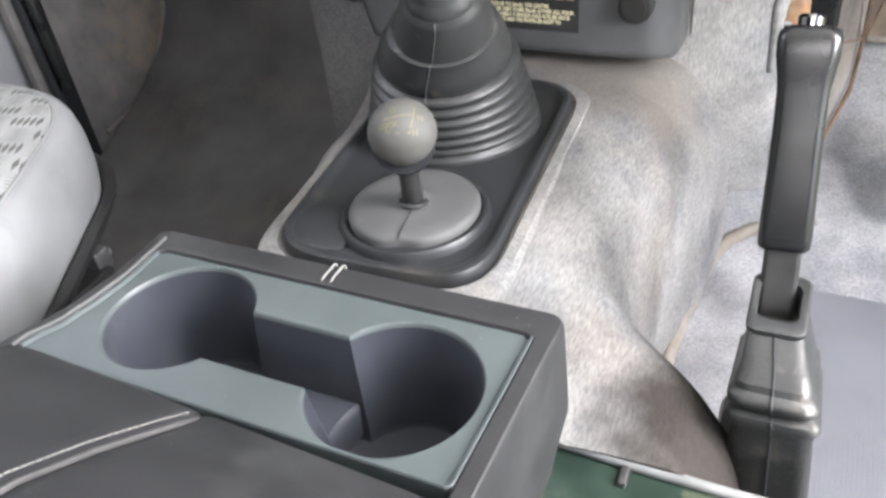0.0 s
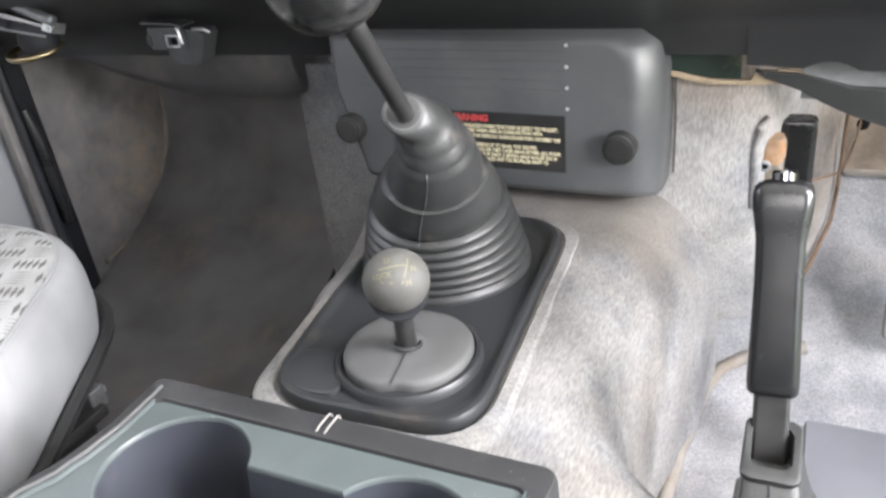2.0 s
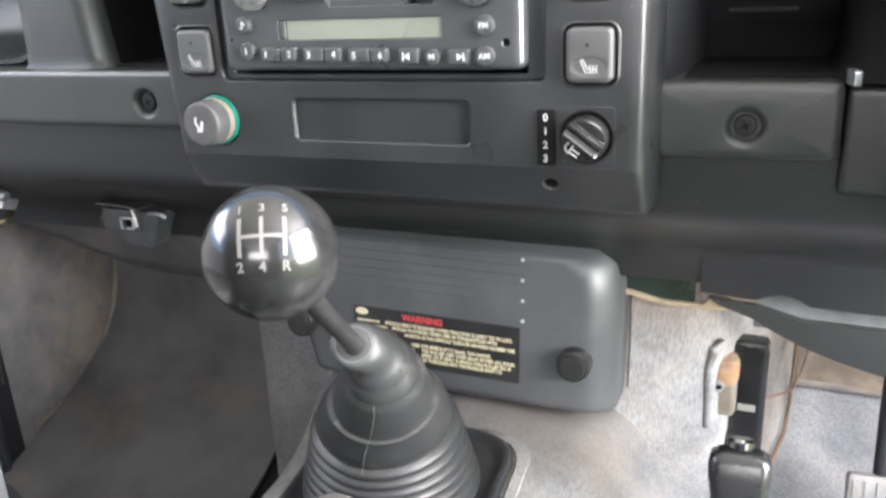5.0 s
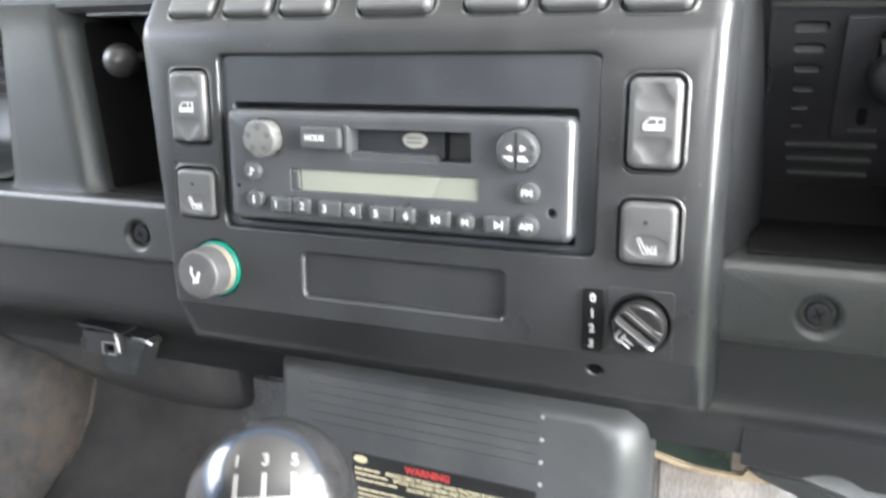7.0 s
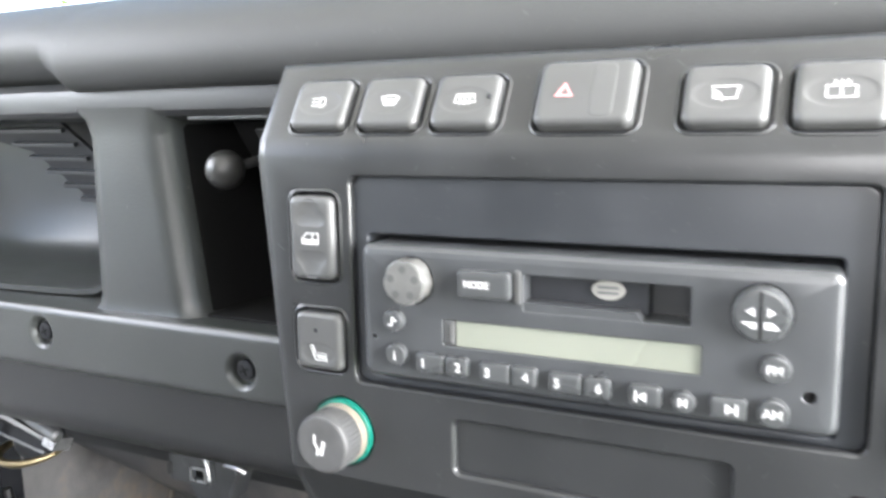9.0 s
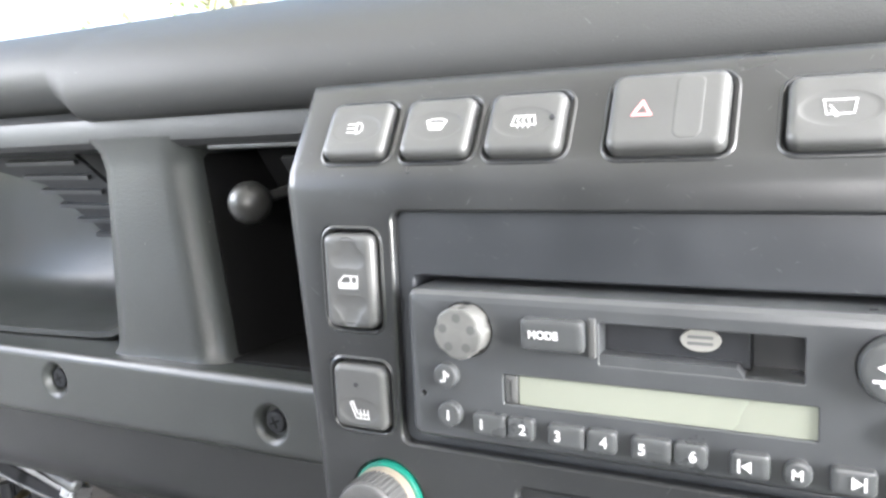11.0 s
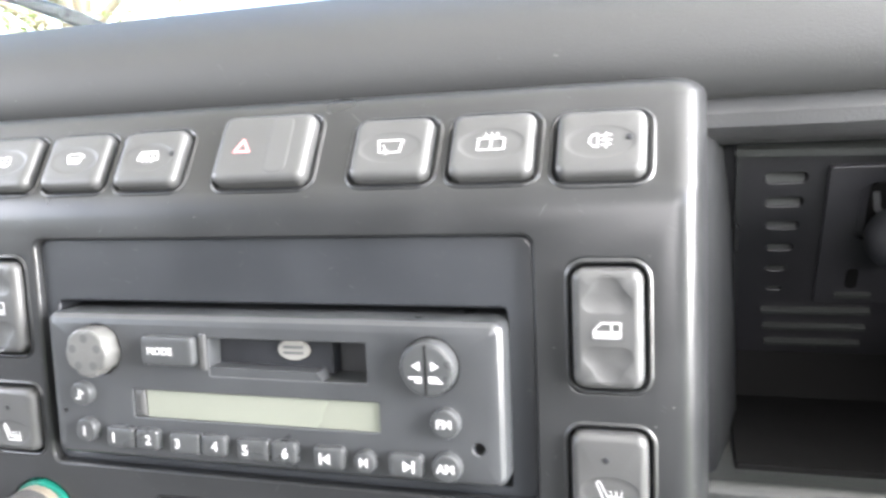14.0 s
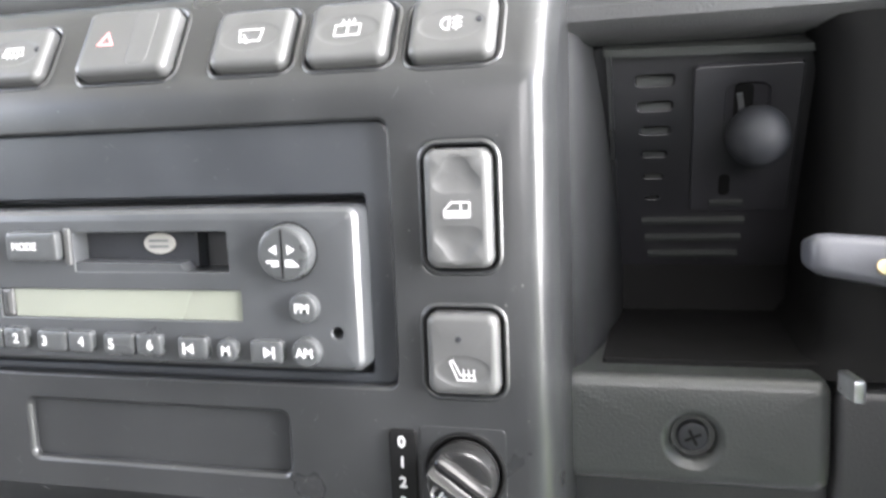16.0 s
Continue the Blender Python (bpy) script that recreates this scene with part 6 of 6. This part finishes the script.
def shift_lines(bm):
    strokes(bm, FLAT, [[(k, -0.0066), (k, -0.0022), (k, 0.0022), (k, 0.0066)] for k in (-0.0082, 0.0, 0.0082)] + [[(-0.0082, 0), (-0.004, 0), (0, 0), (0.004, 0), (0.0082, 0)]], 0.0014, 0.0003)
    on_knob(bm, KNOB, (0.395, -0.745, 0.54), (0.85, 0.52, -0.06), 0.0262)
part("shift_pattern", one(shift_lines), dim_mat, ball_top, "pale engraved shift lines")
def shift_numbers(bm):
    for ch, u, v in (("1", -0.0085, 0.0112), ("3", 0.0, 0.0112), ("5", 0.0085, 0.0112), ("2", -0.0085, -0.0112), ("4", 0.0, -0.0112), ("R", 0.0085, -0.0112)):
        words(bm, FLAT.at(u, v), ch, 0.0052, 0.0003, 0.0001)
    on_knob(bm, KNOB, (0.395, -0.745, 0.54), (0.85, 0.52, -0.06), 0.0262)
part("shift_numbers", one(shift_numbers), dim_mat, ball_top, "pale engraved gear numbers")

transfer = thing("transfer_lever", (-0.007, -0.07, 0.540), "short transfer lever with worn grey ball knob on rubber disc", "gear lever")
def lobed(r, n=48):
    # round, with a shallow notch at the back edge
    return [((-0.007) + r * math.cos(a) * (1 - 0.035 * math.exp(-((a - 4.95) / 0.22) ** 2)), -0.070 + r * math.sin(a) * (1 - 0.10 * math.exp(-((a - 4.95) / 0.22) ** 2))) for a in [2 * math.pi * k / n for k in range(n)]]
part("collar_ring", one(lambda bm: stack(bm, [lift(GP, circle(-0.007, -0.071, r, 48), w) for r, w in ((0.0525, 0.001), (0.0520, 0.006), (0.0500, 0.0085), (0.0475, 0.0085), (0.0460, 0.006))])), plate_mat, transfer, "", 50)
part("disc", one(lambda bm: stack(bm, [lift(GP, lobed(r), w) for r, w in ((0.0450, 0.004), (0.0455, 0.0105), (0.0440, 0.0130), (0.0410, 0.0142), (0.030, 0.0150), (0.014, 0.0155), (0.0085, 0.0175), (0.0072, 0.0200))])), disc_mat, transfer, "grey dusty rubber disc", 50)
part("shaft", one(tube, [(-0.006, -0.072, 0.548), (0.000, -0.083, 0.582), (0.006, -0.095, 0.610)], [0.0075, 0.0065, 0.0065]), lever_mat, transfer)
TK = Vector((0.0095, -0.0995, 0.6205))
tball = part("knob", one(ball, TK, 0.0208, 32, 18, 0.95), worn_knob_mat, transfer, "worn grey ball knob with faint engraved lines", 60)
part("knob_collar", one(tube, [(0.0030, -0.0885, 0.5970), (0.0042, -0.0905, 0.6005), (0.0058, -0.0935, 0.6065)], [0.0120, 0.0160, 0.0190]), dark_mat, transfer)
def transfer_lines(bm):
    strokes(bm, FLAT, [M((-6.5, 3.2), (-3, 3.4), (0.5, 3.6), (4.2, 3.8)), M((5.6, 6.6), (5.0, 3.8), (3.6, 0.0), (2.4, -3.6)), M((-6.0, -2.2), (-2, -3.0), (2.4, -3.6)), M((-6.0, -2.2), (-6.3, -0.8))], 0.0007, 0.00012)
    for ch, u, v, z in (("D", -3.0, 6.6, 3.4), ("LOCK", -5.6, 0.4, 3.0), ("N", 7.4, 2.0, 3.4), ("H", 4.6, -3.8, 3.4)):
        words(bm, FLAT.at(u * 0.001, v * 0.001), ch, z * 0.001, 0.00012, 0.0001)
    for q in bm.verts:
        q.co.x, q.co.y = q.co.x * 1.55, q.co.y * 1.5
    on_knob(bm, TK, (0.41, -0.66, 0.63), (0.85, 0.50, -0.03), 0.0206)
part("shift_pattern", one(transfer_lines), engraved_mat, tball, "faded engraved letters and lines")
part("neck", one(lambda bm: tube(bm, [Vector((-0.0045 + 0.0088 * math.cos(a), -0.0745 + 0.0088 * math.sin(a), 0.5535 - 0.002 * math.sin(a))) for a in [2 * math.pi * k / 24 for k in range(25)]], 0.0016, 8)), rubber_mat, transfer)
part("seam", one(tube, [(-0.0030, -0.0830, 0.5518), (-0.0010, -0.0960, 0.5512), (0.0002, -0.1060, 0.5508), (0.0010, -0.1125, 0.5492)], 0.0005, 6), rubber_mat, transfer)

# ---- handbrake ----
brake = thing("handbrake", (0.232, -0.10, 0.40), "black handbrake lever with chrome button and ribbed rubber gaiter", "handbrake")
A, B = Vector((0.2275, -0.080, 0.505)), Vector((0.2205, -0.018, 0.672))
HX = (B - A).normalized()
HU = (Vector((1, 0, 0)) - HX * HX.x).normalized()
HV = HX.cross(HU)
def hb_ring(s, w, d, r, n=5):
    c = A + HX * s
    return [c + HU * u + HV * v for u, v in rrect(-w, w, -d, d, r, n)]
def hb_grip(bm):
    stack(bm, [hb_ring(s, w, d, r) for s, w, d, r in ((0.050, 0.0120, 0.0100, 0.004), (0.052, 0.0138, 0.0118, 0.005), (0.058, 0.0142, 0.0122, 0.005), (0.085, 0.0136, 0.0120, 0.005), (0.115, 0.0130, 0.0115, 0.005), (0.138, 0.0132, 0.0115, 0.005),
                                                      (0.148, 0.0144, 0.0122, 0.006), (0.157, 0.0158, 0.0130, 0.006), (0.165, 0.0160, 0.0130, 0.006), (0.1695, 0.0150, 0.0122, 0.006), (0.1715, 0.0120, 0.0095, 0.005), (0.169, 0.0085, 0.0080, 0.005))])
part("grip", one(hb_grip), grip_mat, brake, "smooth black plastic grip", 50)
part("button_cup", one(lambda bm: stack(bm, [hb_ring(s, w, d, 0.006) for s, w, d in ((0.1690, 0.0108, 0.0092), (0.1716, 0.0110, 0.0094), (0.1722, 0.0104, 0.0088), (0.1722, 0.0084, 0.0076))])), hole_mat, brake, "black hollow round the button")
part("push_button", one(tube, [A + HX * 0.165, A + HX * 0.1765, A + HX * 0.178], [0.0070, 0.0070, 0.0060], 20), button_chrome_mat, brake, "chrome push button")
part("shaft", one(lambda bm: stack(bm, [hb_ring(s, 0.0100, 0.0062, 0.003) for s in (-0.03, 0.056)])), lever_mat, brake)
HB_RINGS = ((0.395, 0.2390, -0.108, 0.024, 0.045, -0.35), (0.474, 0.2350, -0.106, 0.0215, 0.041, -0.35), (0.4775, 0.2345, -0.105, 0.0238, 0.0450, -0.35), (0.481, 0.2345, -0.105, 0.0246, 0.0458, -0.35), (0.4845, 0.2340, -0.105, 0.0238, 0.0448, -0.35),
            (0.4865, 0.2335, -0.104, 0.0208, 0.0405, -0.35), (0.4895, 0.2330, -0.104, 0.0226, 0.0432, -0.35), (0.493, 0.2330, -0.104, 0.0234, 0.0440, -0.35), (0.4965, 0.2325, -0.103, 0.0226, 0.0428, -0.35), (0.4985, 0.2325, -0.103, 0.0200, 0.0396, -0.35),
            (0.503, 0.2322, -0.102, 0.0198, 0.0390, -0.33), (0.510, 0.2315, -0.098, 0.0174, 0.0320, -0.25), (0.519, 0.2300, -0.093, 0.0156, 0.0260, -0.10), (0.526, 0.2290, -0.089, 0.0146, 0.0215, 0.05), (0.528, 0.2288, -0.088, 0.0158, 0.0228, 0.10),
            (0.531, 0.2287, -0.088, 0.0158, 0.0228, 0.12), (0.5325, 0.2285, -0.088, 0.0145, 0.0210, 0.15), (0.532, 0.2285, -0.087, 0.0112, 0.0150, 0.15), (0.515, 0.2285, -0.087, 0.0108, 0.0140, 0.15))
def hb_gaiter(bm):
    stack(bm, [[Vector((cx + u, cy + v, z + sl * v)) for u, v in rrect(-w, w, -d, d, 0.009 if d > 0.03 else 0.006, 5)] for z, cx, cy, w, d, sl in HB_RINGS])
part("gaiter", one(hb_gaiter), rubber_mat, brake, "ribbed black rubber gaiter", 50)
part("seam", one(tube, [(cx, cy - d - 0.0002, z - sl * d) for z, cx, cy, w, d, sl in HB_RINGS[:14]], 0.0009, 8), plate_mat, brake)
part("pedestal", one(lump, 0.203, 0.262, -0.152, -0.045, 0.295, 0.415, 0.008), rubber_mat, brake)

# ---- cubby box ----
cubby = thing("cubby_box", (0, -0.42, 0.30), "black vinyl cubby box with a two-cup tray and a stitched lid", "storage box")
CT = Frame((0, 0, 0.575), (1, 0, 0), (0, 1, 0))


FLARE = [(-0.80, -0.022), (-0.36, -0.022), (-0.32, -0.020), (-0.288, -0.0120), (-0.265, -0.0025), (-0.245, 0.0012), (-0.225, 0.0030), (-0.200, 0.0018), (-0.178, 0.0), (0.0, 0.0)]
def flared(pts):
    """Adds points along the long sides and bends the side next to the seat outwards."""
    out = []
    for (u, v), (s, t) in zip(pts, pts[1:] + pts[:1]):
        n = 48 if abs(t - v) > 0.3 else 10 if abs(t - v) > 0.05 else 1
        out += [(u + (s - u) * k / n, v + (t - v) * k / n) for k in range(n)]
    return [(u + (lerp(FLARE, v) if u < -0.09 else 0.0), v) for u, v in out]


def cubby_body(bm):
    def ring(o, z, f):
        return [(u, v, z) for u, v in flared(rrect(-0.131 + o, 0.131 - o, -0.80 + o, f - o, 0.008, 4))]
    stack(bm, [ring(0.006, 0.31, -0.194), ring(0.003, 0.488, -0.191), ring(0.001, 0.506, -0.180), ring(0.0, 0.514, -0.1750), ring(0.0, 0.522, -0.1750), ring(0.0, 0.572, -0.1780), ring(0.0002, 0.5755, -0.1784), ring(0.0008, 0.5774, -0.1788), ring(0.0016, 0.5780, -0.1794), ring(0.0092, 0.5780, -0.1840), ring(0.0104, 0.5770, -0.1852), ring(0.0110, 0.5740, -0.186), ring(0.0114, 0.46, -0.186)], cap0=True, cap1=True)


part("body", one(cubby_body), cubby_mat, cubby, "black vinyl covered body with a rolled edge", 30)


def cup_outline(o):
    """Two cups joined by a channel, drawn in by o."""
    cl, cr, r, q = Vector((-0.0668, -0.2398)), Vector((0.0688, -0.2468)), 0.0426 - o, 0.0438 - o
    y0, y1 = -0.264 + o, -0.224 - o
    pts = []
    a0, a1 = math.asin((y1 - cl.y) / r), math.asin((y0 - cl.y) / r) + 2 * math.pi
    for k in range(33):
        a = a0 + (a1 - a0) * k / 32
        pts.append((cl.x + r * math.cos(a), cl.y + r * math.sin(a)))
    b0, b1 = math.pi - math.asin((y0 - cr.y) / q), math.pi - math.asin((y1 - cr.y) / q) + 2 * math.pi
    for k in range(33):
        a = b0 + (b1 - b0) * k / 32
        pts.append((cr.x + q * math.cos(a), cr.y + q * math.sin(a)))
    return pts


def tray(bm):
    edge = lambda o: flared(rrect(-0.1205 + o, 0.1205 - o, -0.2925 + o, -0.1875 - o, max(0.004 - o, 0.001)))
    fill(bm, CT, [edge(0.0035), cup_outline(0)])
    stack(bm, [lift(CT, edge(o), w) for o, w in ((0.0035, 0), (0.0022, 0.0002), (0.0018, 0.0022), (0.0006, 0.0026), (0, 0.0018), (0, -0.02))], False, False)
    stack(bm, [lift(CT, cup_outline(o), w) for o, w in ((0, 0), (0.0006, -0.0003), (0.0012, -0.0012), (0.0016, -0.003))], False, False)


part("bead", one(tube, [(-0.1215 + lerp(FLARE, y), y, 0.5786) for y in [-0.188 - 0.0087 * k for k in range(13)]], 0.0012, 8), disc_mat, cubby, "worn pale bead along the rim")
tray_ob = part("tray", one(tray), tray_mat, cubby, "grey-green plastic cup tray", 35)
def cup_wells(bm):
    stack(bm, [lift(CT, cup_outline(o), w) for o, w in ((0.0016, -0.003), (0.0050, -0.040), (0.0072, -0.066), (0.0092, -0.069))], False, False)
    fill(bm, CT, [cup_outline(0.0092)], -0.069)
def saddle(bm):
    # raised floor of the channel, cut round by the two cups
    ys = [-0.2600 + 0.0325 * k / 12 for k in range(13)]
    edge = [(-0.0668 + math.sqrt(0.0396 ** 2 - (y + 0.2398) ** 2), y) for y in ys] + [(0.0688 - math.sqrt(0.0408 ** 2 - (y + 0.2468) ** 2), y) for y in reversed(ys)]
    stack(bm, [lift(CT, edge, w) for w in (-0.068, -0.0462)])
    mid = [sum(p[0] for p in edge) / len(edge), -0.244]
    stack(bm, [lift(CT, [(mid[0] + (u - mid[0]) * k, mid[1] + (v - mid[1]) * k) for u, v in edge], w) for k, w in ((1.0, -0.0462), (0.97, -0.0450))], False)
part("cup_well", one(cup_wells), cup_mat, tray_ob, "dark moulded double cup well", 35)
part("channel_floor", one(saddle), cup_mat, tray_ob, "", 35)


def lid(bm):
    # padded top, split by a sunk seam along the middle
    xs = [-0.128, -0.122, -0.105, -0.06, -0.020, -0.010, -0.0065, -0.0045, -0.002, 0.004, 0.03, 0.07, 0.105, 0.122, 0.128]
    rows = []
    for y, e in ((-0.2928, -0.008), (-0.2932, -0.002), (-0.2955, 0.0015), (-0.310, 0.009), (-0.325, 0.019), (-0.345, 0.032), (-0.375, 0.049), (-0.41, 0.062), (-0.46, 0.070), (-0.60, 0.072), (-0.78, 0.070)):
        row = []
        for x in xs:
            dip = -0.004 * math.exp(-((x + 0.0055) / 0.0035) ** 2)
            side = -0.010 * max(0, (abs(x) - 0.118) / 0.010) ** 2
            row.append((x + (lerp(FLARE, y) if x < -0.1 else 0.0), y - 0.042 * x * min(1.0, max(0.0, (0.42 + y) / 0.12)), 0.577 + e + dip + side))
        rows.append(row)
    sheet(bm, rows, 0.01)


lid_ob = part("lid", one(lid), cubby_mat, cubby, "padded black vinyl lid with a stitched seam", 60)
lid_line = [(-0.2975, 0.577), (-0.310, 0.586), (-0.325, 0.596), (-0.345, 0.609), (-0.375, 0.626), (-0.41, 0.639), (-0.46, 0.647)]
def lid_z(y):
    for (a, p), (b, q) in zip(lid_line, lid_line[1:]):
        if y >= b:
            return p + (q - p) * (y - a) / (b - a)
    return lid_line[-1][1]
for i in range(46):
    y = -0.299 - 0.0028 * i
    slope = lid_z(y - 0.002) - lid_z(y + 0.002)
    part("stitch", one(lambda bm: strokes(bm, Frame((-0.0092, y, lid_z(y) + 0.0016), (0, -0.004, slope), (1, 0, 0)), [[(-0.0009, 0), (0.0009, 0)]], 0.0007, 0.0005)), thread_mat, lid_ob)
part("seam_welt", one(tube, [(-0.0055, y, z - 0.0016) for y, z in lid_line], 0.0014, 8), seam_mat, lid_ob, "worn grey seam")
for x in (-0.004, 0.0015):
    part("stitch", one(tube, [(x, -0.1772, 0.570), (x, -0.1778, 0.5775), (x, -0.1792, 0.5788), (x, -0.1900, 0.5788), (x, -0.1935, 0.5775)], 0.0007, 8), thread_mat, cubby)

# the box stands a little askew
spin = Matrix.Translation((0, -0.32, 0)) @ Matrix.Rotation(-0.030, 4, "Z") @ Matrix.Translation((0, 0.32, 0))
cubby.matrix_world = spin @ BASE["cubby_box"]

# ---- passenger seat ----
seat = thing("passenger_seat", (-0.51, -0.25, 0.30), "light grey vinyl and patterned cloth passenger seat cushion", "seat")
def seat_ring(o, z, r=0.085):
    # the side slants in towards the front; o draws the outline in
    k = o * 0.58
    return [(u, v, z) for u, v in smooth_quad([(-0.80 + o, -0.62 + o), (-0.185 - o, -0.62 + o), (-0.185 - o, -0.262 - k), (-0.331 - k, -0.004 - o), (-0.80 + o, -0.004 - o)], r, 8)]
part("cushion", one(lambda bm: stack(bm, [seat_ring(*q) for q in ((0.030, 0.478), (0.019, 0.486), (0.015, 0.498), (0.011, 0.525), (0.011, 0.552), (0.013, 0.566), (0.016, 0.574), (0.021, 0.579), (0.030, 0.581))])), vinyl_mat, seat, "smooth light grey vinyl bolster", 60)
part("insert", one(lambda bm: stack(bm, [seat_ring(*q) for q in ((0.025, 0.572), (0.0255, 0.5805), (0.033, 0.5835), (0.065, 0.5885), (0.13, 0.591))])), fabric_mat, seat, "grey cloth with a pattern of short dashes", 60)
part("piping", one(lambda bm: tube(bm, [Vector(p) for p in seat_ring(0.0245, 0.5800)] + [Vector(seat_ring(0.0245, 0.5800)[0])], 0.0016, 8)), vinyl_mat, seat, "", 60)
part("base_trim", one(lambda bm: stack(bm, [seat_ring(*q) for q in ((0.075, 0.435), (0.050, 0.442), (0.038, 0.458), (0.022, 0.477), (0.009, 0.493), (0.003, 0.503), (0.002, 0.509), (0.006, 0.512), (0.0095, 0.511), (0.0135, 0.504), (0.022, 0.490))])), seat_trim_mat, seat, "black plastic seat base trim", 60)
part("pedestal", one(lump, -0.73, -0.37, -0.60, -0.06, 0.295, 0.44, 0.01), seat_trim_mat, seat)
part("runner", one(lump, -0.256, -0.238, -0.42, -0.11, 0.36, 0.385, 0.004), dark_mat, seat)
part("recliner_lug", one(lump, -0.262, -0.234, -0.165, -0.135, 0.385, 0.430, 0.005), dark_mat, seat)

runner = thing("seat_runner", (-0.335, -0.08, 0.43), "small dark steel seat runner end beside the seat base", "bracket")
part("rail", one(lump, -0.352, -0.322, -0.30, -0.078, 0.425, 0.437, 0.003), lever_mat, runner)
part("stop", one(lump, -0.345, -0.329, -0.088, -0.070, 0.430, 0.452, 0.003), tube_steel_mat, runner, "dull steel stop")
part("bolt", one(ball, (-0.336, -0.069, 0.442), 0.0042, 12, 8), worn_steel_mat, runner)

# ---- cabin shell ----
def slab(name, x0, x1, y0, y1, z0, z1, mat, label):
    bm = bmesh.new()
    lump(bm, x0, x1, y0, y1, z0, z1, 0.004)
    return solo(name, bm, mat, label, "wall", kind="structure")


slab("ceiling", -0.86, 0.90, -1.7, 0.34, 1.52, 1.56, headlining_mat, "plain pale headlining of the cabin")
slab("wall_rear", -0.86, 0.90, -1.70, -1.66, 0.28, 1.52, cabin_mat, "plain grey rear wall of the cabin")
slab("floor_rear", -0.86, 0.90, -1.70, -0.70, 0.24, 0.29, cabin_mat, "plain grey rear floor of the cabin")
slab("wall_left_rear", -0.86, -0.82, -1.70, -0.92, 0.28, 1.52, cabin_mat, "plain grey side wall of the cabin")
slab("wall_right_rear", 0.86, 0.90, -1.70, -0.92, 0.28, 1.52, cabin_mat, "plain grey side wall of the cabin")
slab("wall_right_front", 0.86, 0.90, 0.30, 0.62, 0.28, 1.08, cabin_mat, "plain grey side wall of the footwell")
slab("wall_left_front", -0.86, -0.80, 0.215, 0.62, 0.28, 1.08, cabin_mat, "plain grey side wall of the footwell")
slab("sill_right", 0.86, 0.90, -0.92, 0.30, 0.24, 0.34, cabin_mat, "plain grey door sill")
slab("bulkhead", -0.86, 0.90, 0.58, 0.62, 0.24, 1.06, cabin_mat, "plain dark front bulkhead")
slab("screen_pillar_left", -0.90, -0.84, 0.29, 0.34, 1.06, 1.53, dark_mat, "dark windscreen pillar")
slab("screen_pillar_right", 0.84, 0.90, 0.29, 0.34, 1.06, 1.53, dark_mat, "dark windscreen pillar")
slab("screen_sill", -0.86, 0.90, 0.268, 0.62, 1.03, 1.056, dark_mat, "dark windscreen sill")
pane = solo("window_1", one(lump, -0.84, 0.84, 0.308, 0.313, 1.056, 1.52, 0.001), glass_mat, "clear flat windscreen glass", "window", kind="structure")
pane.visible_shadow = False
wiper = thing("wiper", (-0.27, 0.345, 1.06), "dark wiper arm resting outside the windscreen", "wiper")
part("arm", one(tube, [(-0.52, 0.335, 1.172), (-0.407, 0.332, 1.134), (-0.35, 0.332, 1.112), (-0.27, 0.345, 1.068)], [0.004, 0.006, 0.007, 0.008]), grip_mat, wiper)
part("blade", one(tube, [(-0.60, 0.322, 1.19), (-0.45, 0.322, 1.146), (-0.36, 0.322, 1.118)], 0.004), dark_mat, wiper)

# ---- outside ----
solo("ground", one(lambda bm: stack(bm, [[(-300, -300, -0.45), (300, -300, -0.45), (300, 300, -0.45), (-300, 300, -0.45)], [(-300, -300, -0.40), (300, -300, -0.40), (300, 300, -0.40), (-300, 300, -0.40)]])), grass_mat, "grassy ground outside the vehicle", "ground", kind="structure")


def tree(x, y, h, seed):
    rg = random.Random(seed)
    t = thing("tree", (x, y, -0.4), "leafy green tree outside the windscreen", "tree", "trees outside")
    bm = bmesh.new()
    trunk = [(x + 0.1 * math.sin(k * 0.9 + seed), y + 0.08 * math.cos(k + seed), -0.4 + h * 0.62 * k / 6) for k in range(7)]
    tube(bm, trunk, [0.22 - 0.022 * k for k in range(7)], 12)
    tips = []
    for k in range(9):
        b = Vector(trunk[3 + k % 4])
        d = Vector((rg.uniform(-1, 1), rg.uniform(-1, 1), rg.uniform(0.3, 1.1))).normalized() * h * rg.uniform(0.20, 0.36)
        tube(bm, [b, b + d * 0.5 + Vector((0, 0, 0.1)), b + d], [0.09, 0.05, 0.02], 8)
        tips += [b + d * 0.6, b + d]
    part("trunk", bm, bark_mat, t, "brown tree trunk with limbs", 60)
    verts, faces = [], []
    for c in tips:
        for _ in range(60):
            p = c + Vector((rg.gauss(0, 1), rg.gauss(0, 1), rg.gauss(0, 0.8))) * h * 0.085
            a = Vector((rg.uniform(-1, 1), rg.uniform(-1, 1), rg.uniform(-1, 1))).normalized() * 0.06
            b = a.cross(Vector((rg.uniform(-1, 1), rg.uniform(-1, 1), rg.uniform(-1, 1)))).normalized() * 0.035
            n = len(verts)
            verts += [p - a, p + b, p + a, p - b]
            faces.append((n, n + 1, n + 2, n + 3))
    me = bpy.data.meshes.new("crown")
    me.from_pydata([tuple(v) for v in verts], [], faces)
    me.materials.append(leaf_mat)
    ob = new("crown", me)
    ob.parent = t
    ob.matrix_parent_inverse = BASE[t.name].inverted()
    ob["kind"] = "stuff"


for tx, ty, th, sd in ((-5.2, 6.0, 5.5, 1), (-7.0, 8.0, 7.0, 2), (-1.2, 10.5, 7.5, 3), (4.5, 11.0, 7.0, 4), (-11.0, 3.0, 6.5, 5)):
    tree(tx, ty, th, sd)
